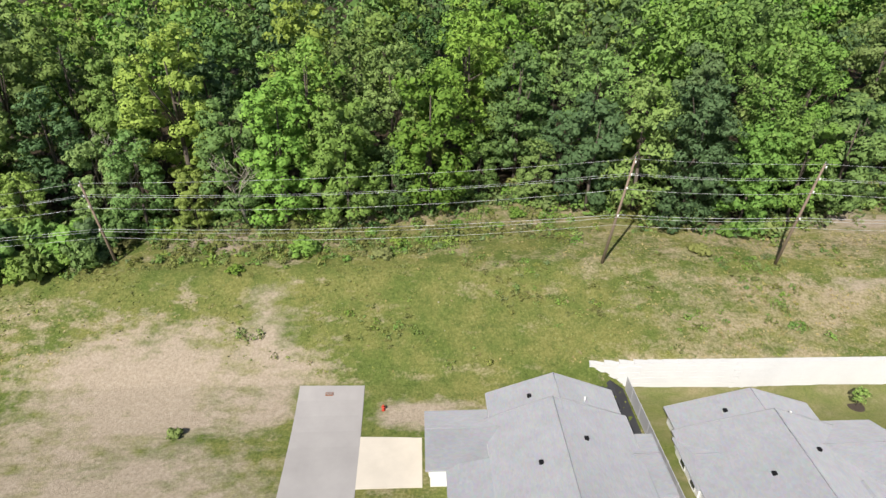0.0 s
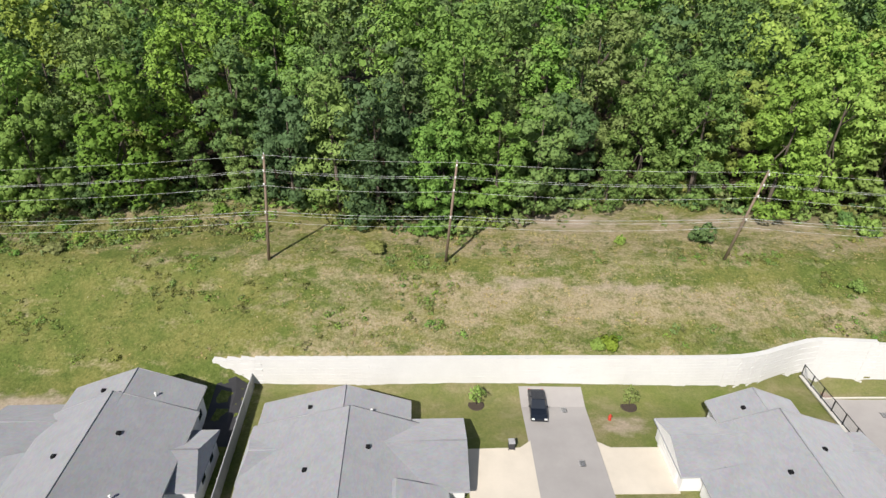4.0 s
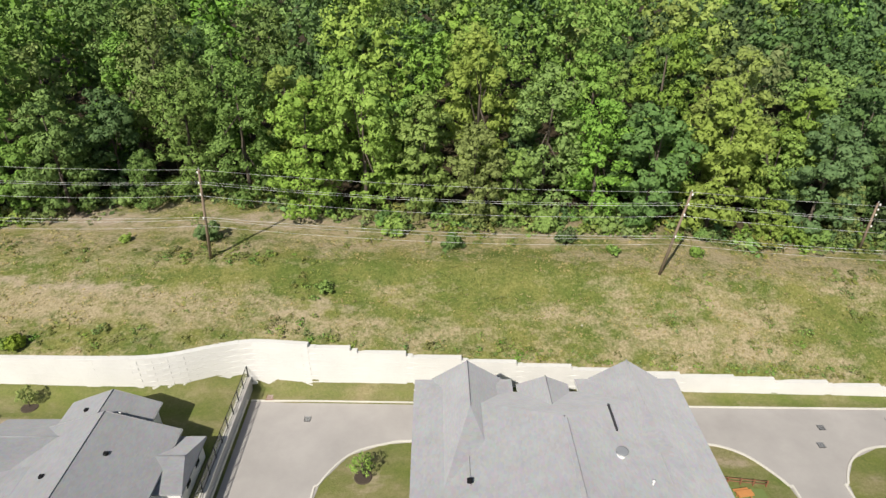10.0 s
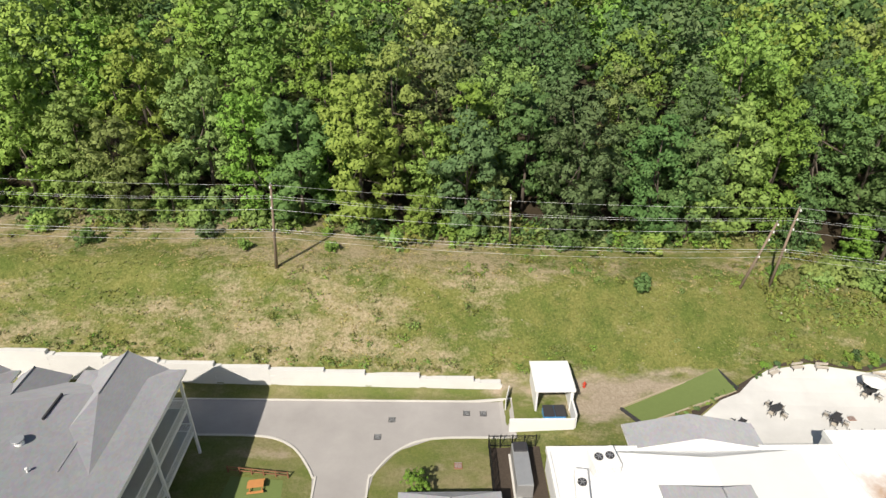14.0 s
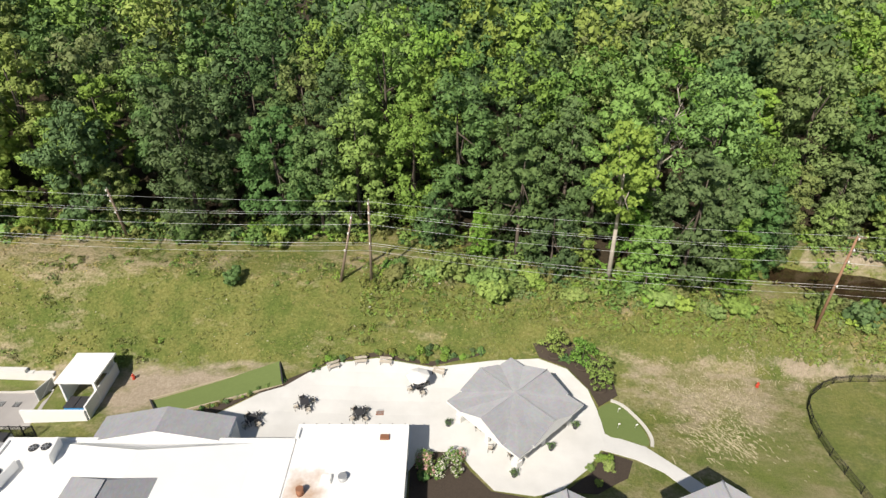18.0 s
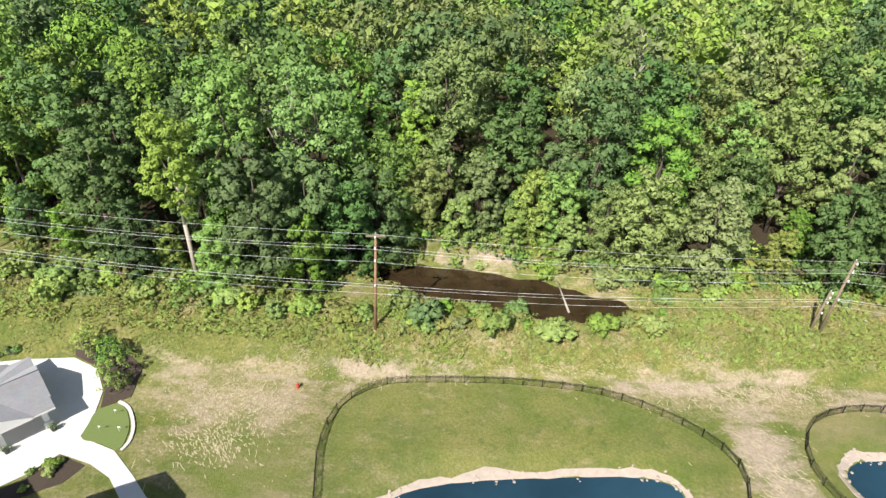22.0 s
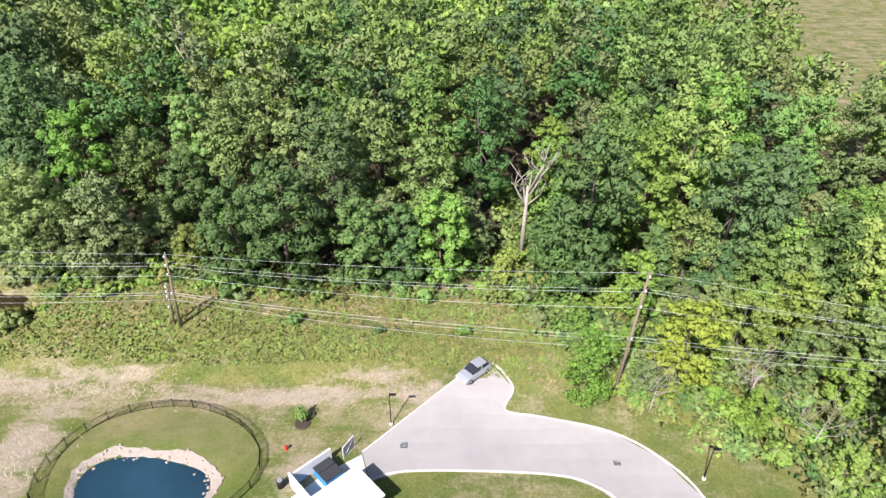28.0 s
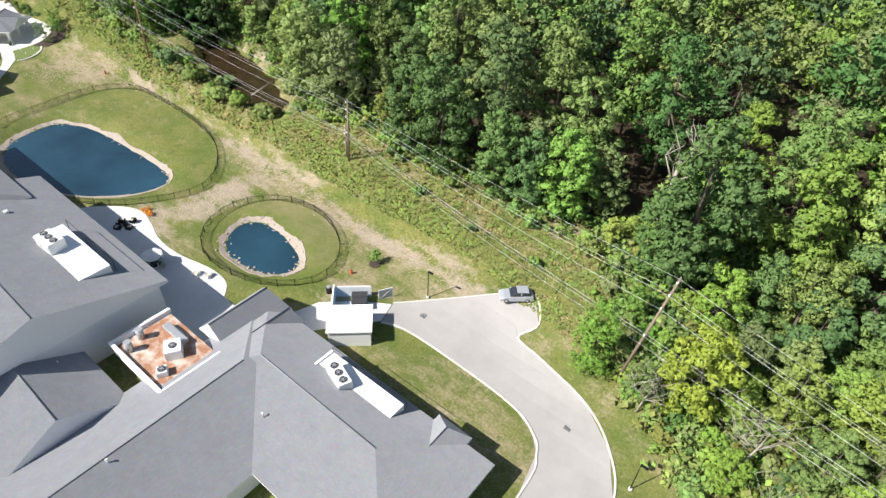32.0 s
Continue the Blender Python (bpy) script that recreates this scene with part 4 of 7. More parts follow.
def apartment():
    b = thing("apartment_building", (0, 0, 0), "three-storey white apartment building with grey shingle hip roof", "building")
    ze, zr = 10.3, 13.7
    part("wall", boxes((113.2, 133.4, 8, 40.9, -0.4, ze - 0.1)), M["siding"], b)
    for xa, xb in ((113.2, 119.4), (126.8, 133.4)):
        part("wall", boxes((xa, xb, 40.95, 42.2, -0.4, ze - 0.1)), M["siding"], b)
    part("roof_base", boxes((110.6, 136.0, 8, 41.5, ze - 0.34, ze - 0.12)), M["trim"], b)
    add_roof(b, 110.5, 136.1, 4.0, 41.6, ze, zr, hip1=6.4, hip0=0.0)
    for xa, xb in ((110.55, 120.0), (126.2, 136.15)):  # the two rear wings, each with a steep little gable
        add_roof(b, xa, xb, 26.0, 43.3, ze + 0.03, ze + 1.3, hip1=3.6, hip0=4.0)
    add_roof(b, 112.2, 119.0, 27.0, 43.4, ze + 0.05, ze + 2.35, hip0=10.5)
    add_roof(b, 127.6, 134.4, 27.0, 43.4, ze + 0.05, ze + 2.35, hip0=10.5)
    add_roof(b, 120.4, 125.4, 34.5, 42.6, ze + 0.04, ze + 1.9, hip1=0.9)
    part("ridge_vent", boxes((123.1, 123.5, 8.0, 35.0, zr - 0.02, zr + 0.09)), M["shingle"], b, "raised shingled ridge vent")
    # Dark vertical face where the main roof stands above the east wing.
    part("step_flashing", boxes((127.7, 127.85, 34.6, 37.6, ze + 1.2, ze + 2.4)), M["dark"], b)
    balcony_stack(b, 110.65, 113.2, 27.5, 42.2, 0.0, 3.2, ze)
    balcony_stack(b, 135.9, 133.4, 27.5, 42.0, 0.0, 3.2, ze)
    for lv in range(3):
        for y in (30.5, 34.0, 38.5):
            window(b, 113.2, y, 0.7 + lv * 3.2, 1.5, 1.7, "x", -1)
            window(b, 133.4, y, 0.7 + lv * 3.2, 1.5, 1.7, "x", 1)
        for x in (114.8, 117.8, 128.4, 131.8):
            window(b, x, 42.2, 0.8 + lv * 3.2, 1.3, 1.5, "y", 1)
    for x, y, z, knd in ((121.6, 26.6, 13.35, "box"), (127.4, 27.4, 12.55, "box"), (129.3, 29.6, 12.05, "pipe"), (115.2, 30.2, 11.9, "box")):
        roof_vent(b, x, y, z, knd)
    v = part("vent_dome", tubes(((127.4, 32.0, 12.2), (127.4, 32.0, 13.0), 0.36), n=14), M["trim"], b, "white round roof ventilator")
    part("hood", tubes(((127.4, 32.0, 13.0), (127.4, 32.0, 13.12), 0.48), n=14), M["steel"], v)


def ac_unit(parent, x, y, z, w, d, h, fans, turn=0.0):
    m = pose(x, y, z, 0, 0, turn)
    u = part("air_conditioner", rounded(-w / 2, w / 2, -d / 2, d / 2, 0, h, 0.04), M["trim"], parent, "white rooftop air-conditioning unit")
    u.matrix_basis = m
    for i in range(fans):
        fx = (i - (fans - 1) / 2) * min(w / fans, 1.1)
        g = part("fan", tubes(((fx, 0, h - 0.05), (fx, 0, h + 0.12), 0.42), n=16), M["dark"], u, "dark round condenser fan")
        bm = bmesh.new()
        for kk in range(3):
            box(bm, -0.38, 0.38, -0.03, 0.03, h + 0.122, h + 0.14, m=pose(fx, 0, 0, 0, 0, 60 * kk))
        tagged(part("grille", bm, M["steel"], g), kind="stuff")
    bm = bmesh.new()
    for zz in np.arange(0.2, h - 0.2, 0.12):
        box(bm, -w / 2 - 0.015, w / 2 + 0.015, -d / 2 - 0.015, -d / 2 + 0.005, zz, zz + 0.05)
    part("louvre", bm, M["steel"], u)
    return u


def clubhouse():
    b = thing("clubhouse", (0, 0, 0), "low building with bright white flat membrane roof and parapet", "building")
    z = 3.45
    part("wall", boxes((200.3, 211.3, 8, 40.9, -1.0, z)), M["siding"], b)
    part("wall", boxes((171.8, 200.25, 8, 39.2, -1.0, z - 0.03)), M["siding"], b)
    part("flat_roof", boxes((200.4, 211.2, 8.1, 40.8, z, z + 0.06)), M["stainedroof"], b, "white roof membrane with a rusty stain")
    part("flat_roof", boxes((171.9, 200.2, 8.1, 39.1, z - 0.03, z + 0.04)), M["membrane"], b)
    part("parapet", boxes((200.2, 211.4, 40.7, 41.0, z - 0.3, z + 0.35), (211.1, 211.42, 8, 40.7, z - 0.3, z + 0.35), (200.2, 200.5, 39.25, 40.7, z - 0.3, z + 0.35)), M["membrane"], b)
    part("parapet", boxes((171.6, 200.2, 38.95, 39.25, z - 0.35, z + 0.25), (171.6, 171.9, 8, 38.95, z - 0.35, z + 0.25)), M["membrane"], b)
    add_roof(b, 179.9, 193.4, 38.9, 42.2, z + 0.1, z + 1.55, axis="y", cap=False)
    add_roof(b, 176.0, 196.5, 20.0, 38.8, z + 0.05, z + 1.9, axis="y", cap=False, mats=[M["membrane"], M["membrane"], M["membrane"]], hip1=2.5)
    add_roof(b, 180.6, 190.5, 16.0, 34.2, z + 0.8, z + 2.9, axis="y", hip1=2.0)
    part("porch_wall", boxes((181.5, 193.5, 39.3, 41.8, -0.6, z - 0.1)), M["siding"], b)
    ac_unit(b, 176.6, 36.8, z + 0.1, 2.6, 2.4, 1.5, 2, 8)
    ac_unit(b, 174.0, 34.2, z + 0.1, 1.2, 3.2, 1.1, 1, -8)
    for x in np.arange(200.6, 211.2, 1.3):
        part("bracket", boxes((x - 0.05, x + 0.05, 41.0, 41.35, z - 0.2, z + 0.1)), M["black"], b)
    part("exhaust", tubes(((202.0, 33.0, z), (202.0, 33.0, z + 0.8), 0.35), n=14), M["brown"], b, "rusty round exhaust")
    part("exhaust", tubes(((205.6, 34.6, z), (205.6, 34.6, z + 0.55), 0.42), n=14), M["steel"], b)
    part("skylight", rounded(203.6, 204.6, 34.0, 35.0, z, z + 0.35, 0.08), M["lampglass"], b)
    part("hatch", boxes((208.6, 209.5, 39.2, 39.8, z + 0.05, z + 0.28)), M["brown"], b)
    for x in (202.5, 206, 209.5):
        window(b, x, 40.9, 0.6, 1.8, 1.9, "y", 1)
    for y in (29, 33, 37):
        window(b, 211.3, y, 0.5, 1.8, 1.9, "x", 1)
    for x in (196.0, 198.4):
        window(b, x, 39.2, 0.6, 1.4, 1.9, "y", 1)


def pavilion():
    """Open pavilion with a cross-gabled shingle roof set at a skew to the terrace."""
    g = thing("pavilion", (222.6, 45.2, -0.25), "open pavilion with grey cross-gabled shingle roof", "pavilion", turn=43.0)
    ze, zr, s = 2.85, 5.1, 5.25
    for sx in (-1, 1):
        for sy in (-1, 1):
            p = part("column", rounded(sx * (s - 1.1) - 0.28, sx * (s - 1.1) + 0.28, sy * (s - 1.1) - 0.28, sy * (s - 1.1) + 0.28, 0, ze - 0.2, 0.04), M["trim"], g)
            part("plinth", rounded(sx * (s - 1.1) - 0.42, sx * (s - 1.1) + 0.42, sy * (s - 1.1) - 0.42, sy * (s - 1.1) + 0.42, 0, 0.9, 0.04), M["stone"], p)
        for k in (0,):
            part("column", rounded(sx * (s - 1.1) - 0.22, sx * (s - 1.1) + 0.22, -0.22, 0.22, 0, ze - 0.2, 0.04), M["trim"], g)
            part("column", rounded(-0.22, 0.22, sx * (s - 1.1) - 0.22, sx * (s - 1.1) + 0.22, 0, ze - 0.2, 0.04), M["trim"], g)
    a = s - 1.1
    part("beam", boxes((-a - 0.2, a + 0.2, -a - 0.15, -a + 0.15, ze - 0.55, ze - 0.24), (-a - 0.2, a + 0.2, a - 0.15, a + 0.15, ze - 0.55, ze - 0.24), (-a - 0.15, -a + 0.15, -a + 0.15, a - 0.15, ze - 0.55, ze - 0.24), (a - 0.15, a + 0.15, -a + 0.15, a - 0.15, ze - 0.55, ze - 0.24)), M["trim"], g)
    part("soffit", boxes((-s + 0.2, s - 0.2, -s + 0.2, s - 0.2, ze - 0.235, ze - 0.20)), M["trim"], g)
    add_roof(g, -s, s, -s, s, ze, ze + 1.65, axis="y", hip0=s - 0.02, hip1=s - 0.02, cap=False)
    add_roof(g, -3.1, 3.1, -s - 0.1, s + 0.1, ze + 0.10, ze + 1.5, axis="y", drop=0.3)
    add_roof(g, -s - 0.1, s + 0.1, -3.1, 3.1, ze + 0.11, ze + 1.51, axis="x", drop=0.3)


stone_wall()
villa((8.9, 15.7, 22.1, 47.5, 6.7, 9.3), (8.4, 14.9, 22.5, 43.8, 6.75, 9.65), (2.5, 46.0, 42.3, 5.9, 7.3), (24.8, 42.3, 38.7, 5.8, 7.1), 3.3, "white one-storey villa with grey shingle gable roof beside the dirt lot")
villa((28.0, 36.7, 43.4, 47.0, 4.6, 7.0), (27.6, 37.4, 44.4, 43.7, 4.65, 7.3), (48.9, 44.7, 40.2, 4.3, 6.0), (27.4, 43.0, 39.9, 4.4, 5.5), 2.1, "white one-storey villa with grey shingle gable roof by the asphalt drive")
villa((74.7, 79.3, 83.9, 45.6, 5.2, 7.05), (73.2, 80.2, 87.2, 42.1, 5.0, 7.5), (68.7, 43.9, 40.2, 4.6, 6.1), (89.6, 41.8, 38.4, 4.3, 5.4), 2.0, "white one-storey villa with grey shingle gable roof beside the fence")
apartment()
clubhouse()
pavilion()


def east_wing():
    b = thing("care_home", (0, 0, 0), "large low building with grey hip roofs and roof wells", "building")
    zf, ze, zr = -4.3, -1.25, 2.6
    part("wall", boxes((334.4, 367.5, 17.5, 32.0, zf - 0.4, ze)), M["siding"], b)
    part("wall", boxes((333.6, 350.6, -30, 17.4, zf - 0.4, ze - 0.02)), M["siding"], b)
    add_roof(b, 333.2, 368.3, 16.6, 32.7, ze, zr, axis="x", hip0=9.5, hip1=8.5)
    add_roof(b, 333.0, 351.0, -34.0, 30.5, ze - 0.02, zr + 0.05, axis="y", hip1=7.5)
    add_roof(b, 330.9, 336.6, 24.0, 33.4, ze + 0.03, zr - 1.1, axis="y", hip1=1.2)
    add_roof(b, 336.2, 339.4, 25.0, 33.1, ze + 0.05, zr - 1.9, axis="y", hip1=0.8)
    add_roof(b, 360.4, 364.8, 26.5, 33.6, ze + 0.05, zr - 2.2, axis="y", hip1=1.6)
    add_roof(b, 317.5, 334.5, 0.5, 13.5, ze + 0.02, zr - 0.3, axis="x", hip0=3.5, hip1=0.0)
    add_roof(b, 316.0, 331.0, -16, 4.0, ze + 0.04, zr + 0.1, axis="y", hip1=4.5)
    part("wall", boxes((318.2, 334.0, 1.0, 13.2, zf - 0.4, ze - 0.03)), M["siding"], b)
    part("roof_well", boxes((346.6, 357.6, 27.3, 31.1, -0.5, 0.55), (346.6, 357.6, 27.3, 27.6, 0.55, 1.1), (346.6, 346.9, 27.6, 31.1, 0.55, 0.75)), M["membrane"], b, "white membrane roof well")
    ac_unit(b, 350.2, 28.9, 0.56, 3.4, 1.6, 1.2, 3, -18)
    part("guard_rail", tubes(((346.6, 31.3, 1.0), (357.8, 31.3, 1.0), 0.03), ((346.6, 31.3, 0.0), (346.6, 31.3, 1.0), 0.03), ((350.3, 31.3, 0.0), (350.3, 31.3, 1.0), 0.03), ((354, 31.3, 0.0), (354, 31.3, 1.0), 0.03), ((357.8, 31.3, 0.0), (357.8, 31.3, 1.0), 0.03)), M["black"], b)
    well = part("roof_well", boxes((327.4, 337.6, 15.6, 22.6, -1.3, 0.2), (327.2, 327.6, 15.4, 22.8, 0.2, 0.75), (337.4, 337.8, 15.4, 22.8, 0.2, 0.75), (327.6, 337.4, 15.4, 15.8, 0.2, 0.75)), M["membrane"], b, "white-rimmed roof well with rusty membrane")
    part("membrane", boxes((327.8, 337.2, 15.9, 22.6, 0.2, 0.24)), M["rustroof"], well, "rust-stained roof membrane")
    ac_unit(b, 333.6, 19.6, 0.24, 2.0, 1.8, 1.3, 1, -30)
    ac_unit(b, 335.2, 17.2, 0.24, 1.1, 1.1, 0.8, 1, -30)
    part("duct", rounded(329.6, 333.6, 20.6, 21.5, 0.6, 1.1, 0.06), M["steel"], b, "galvanised duct on the roof")
    for x, y in ((328.8, 18.4), (329.6, 16.6)):
        part("exhaust", tubes(((x, y, 0.24), (x, y, 1.7), 0.42), n=14), M["steel"], b, "round steel exhaust stack")
    for x, y in ((322.2, 11.2), (323.0, 10.8), (323.8, 10.3), (324.6, 9.9), (325.4, 9.4), (323.2, 12.0), (324.4, 11.3), (325.6, 10.6)):
        roof_vent(b, x, y, 0.2 + (10.6 - y) * -0.1, "pipe")
    roof_vent(b, 348.0, 20.6, 1.0, "pipe")
    roof_vent(b, 342.5, 8.0, 2.5, "pipe")
    for y in (7.0, 8.0, 9.0):
        window(b, 351.0 - 0.4, y, -3.2, 0.8, 1.4, "x", 1)
    u = thing("care_home", (0, 0, 0), "two-storey white gabled building with grey shingle roof", "building")
    part("wall", boxes((293, 324.4, -6, 23.6, zf - 0.4, 2.4)), M["siding"], u)
    add_roof(u, 291.0, 325.0, -3.5, 24.6, 2.5, 6.9, axis="x")
    add_roof(u, 262.0, 298.0, -2.0, 21.0, 4.0, 8.4, axis="x", hip0=6, hip1=6)
    part("wall", boxes((263, 297, -1.2, 20.2, zf - 0.4, 3.9)), M["siding"], u)
    w = part("roof_well", boxes((308.6, 320.4, 15.6, 20.6, 2.9, 4.9)), M["membrane"], u, "white membrane roof well")
    ac_unit(u, 312.2, 17.8, 4.9, 3.2, 2.0, 1.5, 3, 5)
    part("guard_rail", tubes(((309, 21.0, 5.6), (320.4, 21.0, 5.6), 0.03), ((309, 21, 3.6), (309, 21, 5.6), 0.03), ((314, 21, 3.6), (314, 21, 5.6), 0.03), ((320.4, 21, 3.6), (320.4, 21, 5.6), 0.03)), M["black"], u)
    for x, y in ((301.0, 17.0), (316.5, 13.2), (297.5, 12)):
        part("roof_cap", rounded(x - 0.25, x + 0.25, y - 0.25, y + 0.25, 4.6, 6.0 if y < 14 else 5.2, 0.05), M["trim"], u)


east_wing()


# ---------------------------------------------------------------- trees
def bare_lobes(p, own, centres, radii, flat, limit):
    """Which points lie outside all other lobes."""
    k = np.array([1, 1, 1 / flat])
    a, c = (p * k).astype(np.float32), (centres * k).astype(np.float32)
    d2 = (a * a).sum(1)[:, None] + (c * c).sum(1)[None] - 2 * a @ c.T
    ratio = d2 / (radii[None].astype(np.float32) ** 2)
    ratio[np.arange(len(p)), own] = 9.0
    return ratio.min(1) > limit * limit


def leaf_cloud(rng, centres, radii, count, size, flat=0.75, kids=7, fill=0.0):
    """Leaf sprays over the outside of lobes and of their smaller clumps: corner points of small bent quads."""
    n = len(centres)
    squash = np.array([1, 1, flat])
    d = rng.normal(size=(n, kids, 3))
    d[..., 2] = d[..., 2] * 0.8 + 0.15
    d /= np.linalg.norm(d, axis=2)[..., None]
    small = (centres[:, None] + d * (radii * 0.92)[:, None, None] * squash).reshape(-1, 3)
    C = np.concatenate([centres, small])
    R = np.concatenate([radii * 0.80, np.repeat(radii, kids) * (0.30 + 0.22 * rng.random(n * kids))])
    W = R ** 2 * np.where(np.arange(len(R)) < n, 0.16, 1.0)
    tries = count * 3
    own = rng.choice(len(C), tries, p=W / W.sum())
    d = rng.normal(size=(tries, 3))
    d[:, 2] = d[:, 2] * 0.85 + 0.2
    d /= np.linalg.norm(d, axis=1)[:, None]
    p = C[own] + d * (R[own] * (0.90 + 0.17 * rng.random(tries)))[:, None] * squash
    ok = bare_lobes(p, own, C, R, flat, 0.86) & (p[:, 2] > 0.05)
    p, d = p[ok][:count], d[ok][:count]
    count = len(p)
    s = size * (0.55 + 0.8 * rng.random(count))
    if fill:
        m = int(count * fill)
        o = rng.integers(n, size=m)
        e = rng.normal(size=(m, 3))
        e /= np.linalg.norm(e, axis=1)[:, None]
        q = centres[o] * np.array([0.8, 0.8, 1]) + e * (radii[o] * 0.5)[:, None] * squash
        q[:, 2] = np.maximum(q[:, 2], 0.3)
        p, d, s = np.concatenate([p, q]), np.concatenate([d, e]), np.concatenate([s, np.full(m, size * 2.4)])
        count += m
    nrm = d * 1.2 + rng.normal(size=(count, 3)) * 0.33 + np.array([0, -0.25, 0.4])
    nrm /= np.linalg.norm(nrm, axis=1)[:, None]
    u = np.cross(nrm, rng.normal(size=(count, 3)))
    u /= np.linalg.norm(u, axis=1)[:, None]
    w = np.cross(nrm, u)
    s = s[:, None]
    j = 0.75 + 0.5 * rng.random((count, 4, 1))
    heart = centres.mean(0) * np.array([1, 1, 0.75])
    whole = (p - heart) / np.array([1, 1, 1.6])
    whole /= np.linalg.norm(whole, axis=1)[:, None] + 1e-6
    soft = whole * 0.34 + d * 0.80 + nrm * 0.34 + np.array([0, 0, 0.08])
    soft /= np.linalg.norm(soft, axis=1)[:, None]
    q = np.stack([p - u * s, p - w * s * 0.62 - nrm * s * 0.12, p + u * s, p + w * s * 0.62 - nrm * s * 0.12], 1)
    return np.concatenate([p[:, None] + (q - p[:, None]) * j, np.repeat(soft[:, None], 4, 1)], -1)


def quad_mesh(name, q, mats, tint=None):
    """A mesh of loose quads; q holds four corners each, with the leaf mass's normals after the places where given."""
    n = len(q)
    soft = q[..., 3:].reshape(-1, 3) if q.shape[-1] == 6 else None
    q = q[..., :3]
    me = bpy.data.meshes.new(name)
    me.vertices.add(n * 4)
    me.vertices.foreach_set("co", np.ascontiguousarray(q, np.float32).ravel())
    me.loops.add(n * 4)
    me.loops.foreach_set("vertex_index", np.arange(n * 4, dtype=np.int32))
    me.polygons.add(n)
    me.polygons.foreach_set("loop_start", np.arange(0, n * 4, 4, dtype=np.int32))
    for m in mats if isinstance(mats, list) else [mats]:
        me.materials.append(m)
    if tint is not None:
        a = me.attributes.new("tint", "FLOAT", "FACE")
        a.data.foreach_set("value", np.asarray(tint, np.float32))
    me.update(calc_edges=True)
    if soft is not None:
        me.normals_split_custom_set_from_vertices(soft.tolist())
    return me


def crown_lobes(rng, height, base, width, lobes, skirt=0.55):
    """Lobes over an uneven crown: centres and radii. skirt: how full the crown is at its foot."""
    t = (np.arange(lobes) + rng.random(lobes)) / lobes
    z = base + (height - base) * (0.05 + 0.88 * t)
    prof = np.where(t < 0.4, skirt + (1 - skirt) * np.sin(t / 0.4 * np.pi / 2), np.sqrt(np.clip(1 - ((t - 0.4) / 0.68) ** 2, 0, 1)))
    a = np.arange(lobes) * 2.4 + rng.random(lobes) * 1.2
    r = width * prof * (0.50 + 0.36 * rng.random(lobes))
    c = np.stack([np.cos(a) * r, np.sin(a) * r, z], 1)
    return c, width * (0.24 + 0.20 * rng.random(lobes)) * (0.6 + 0.4 * prof)


TREES = []


def tree_kind(seed, height, base, width, leaves, lobes, size, mat, bark="bark", name="tree", skirt=0.55):
    """One tree (trunk, limbs, crown), built at the origin for copying."""
    rng = np.random.default_rng(seed)
    t = thing(name, (0, -900, 0), "tree", "tree")
    bm = bmesh.new()
    lean = rng.normal(size=2) * 0.5
    pts = [Vector((0, 0, -0.5)), Vector((lean[0] * 0.3, lean[1] * 0.3, height * 0.35)), Vector((lean[0], lean[1], height * 0.8))]
    r0 = 0.016 * height
    tube(bm, pts[0], pts[1], r0, r0 * 0.7, 7)
    tube(bm, pts[1], pts[2], r0 * 0.7, r0 * 0.2, 6)
    part("trunk", bm, M[bark], t)
    c, r = crown_lobes(rng, height, base, width, lobes, skirt)
    for i in range(5):
        bm = bmesh.new()
        s = pts[1].lerp(pts[2], rng.random() * 0.7)
        e = Vector(c[rng.integers(lobes)])
        tube(bm, s, s.lerp(e, 0.9), r0 * 0.35, r0 * 0.08, 5)
        part("limb", bm, M[bark], t)
    q = leaf_cloud(rng, c, r, leaves, size, fill=0.07)
    ob = new("crown", quad_mesh("crown", q, M[mat]))
    ob.parent = t
    return t


LABELS = {
    "leaf": "tall broadleaf tree with dense mid-green crown at the wood's edge",
    "leafdark": "tall broadleaf tree with dense dark green crown",
    "leaflight": "broadleaf tree with bright light green crown",
    "leafolive": "broadleaf tree with pale olive green crown",
    "leafyellow": "young maple with yellow-green crown",
}


def tree_bank():
    bank = {}
    for mat, n in (("leaf", 4), ("leafdark", 3), ("leaflight", 3), ("leafolive", 3), ("leafyellow", 2)):
        for i in range(n):
            seed = 100 + len(bank) * 17 + i
            bank.setdefault((mat, "edge"), []).append(tree_kind(seed, 16 + 2.2 * i, 0.5, 4.5 + 0.35 * i, 7000, 23 + 2 * i, 0.228, mat, skirt=0.72))
            if mat == "leafyellow":
                bank.setdefault((mat, "tall"), []).append(tree_kind(seed + 50, 19.5 + i, 8.5, 3.3, 4200, 24, 0.2, mat, "palebark", skirt=0.4))
            else:
                bank.setdefault((mat, "tall"), []).append(tree_kind(seed + 200, 22 + 2.0 * i, 2.5, 5.0 + 0.4 * i, 6500, 21 + 2 * i, 0.25, mat, skirt=0.5))
    return bank


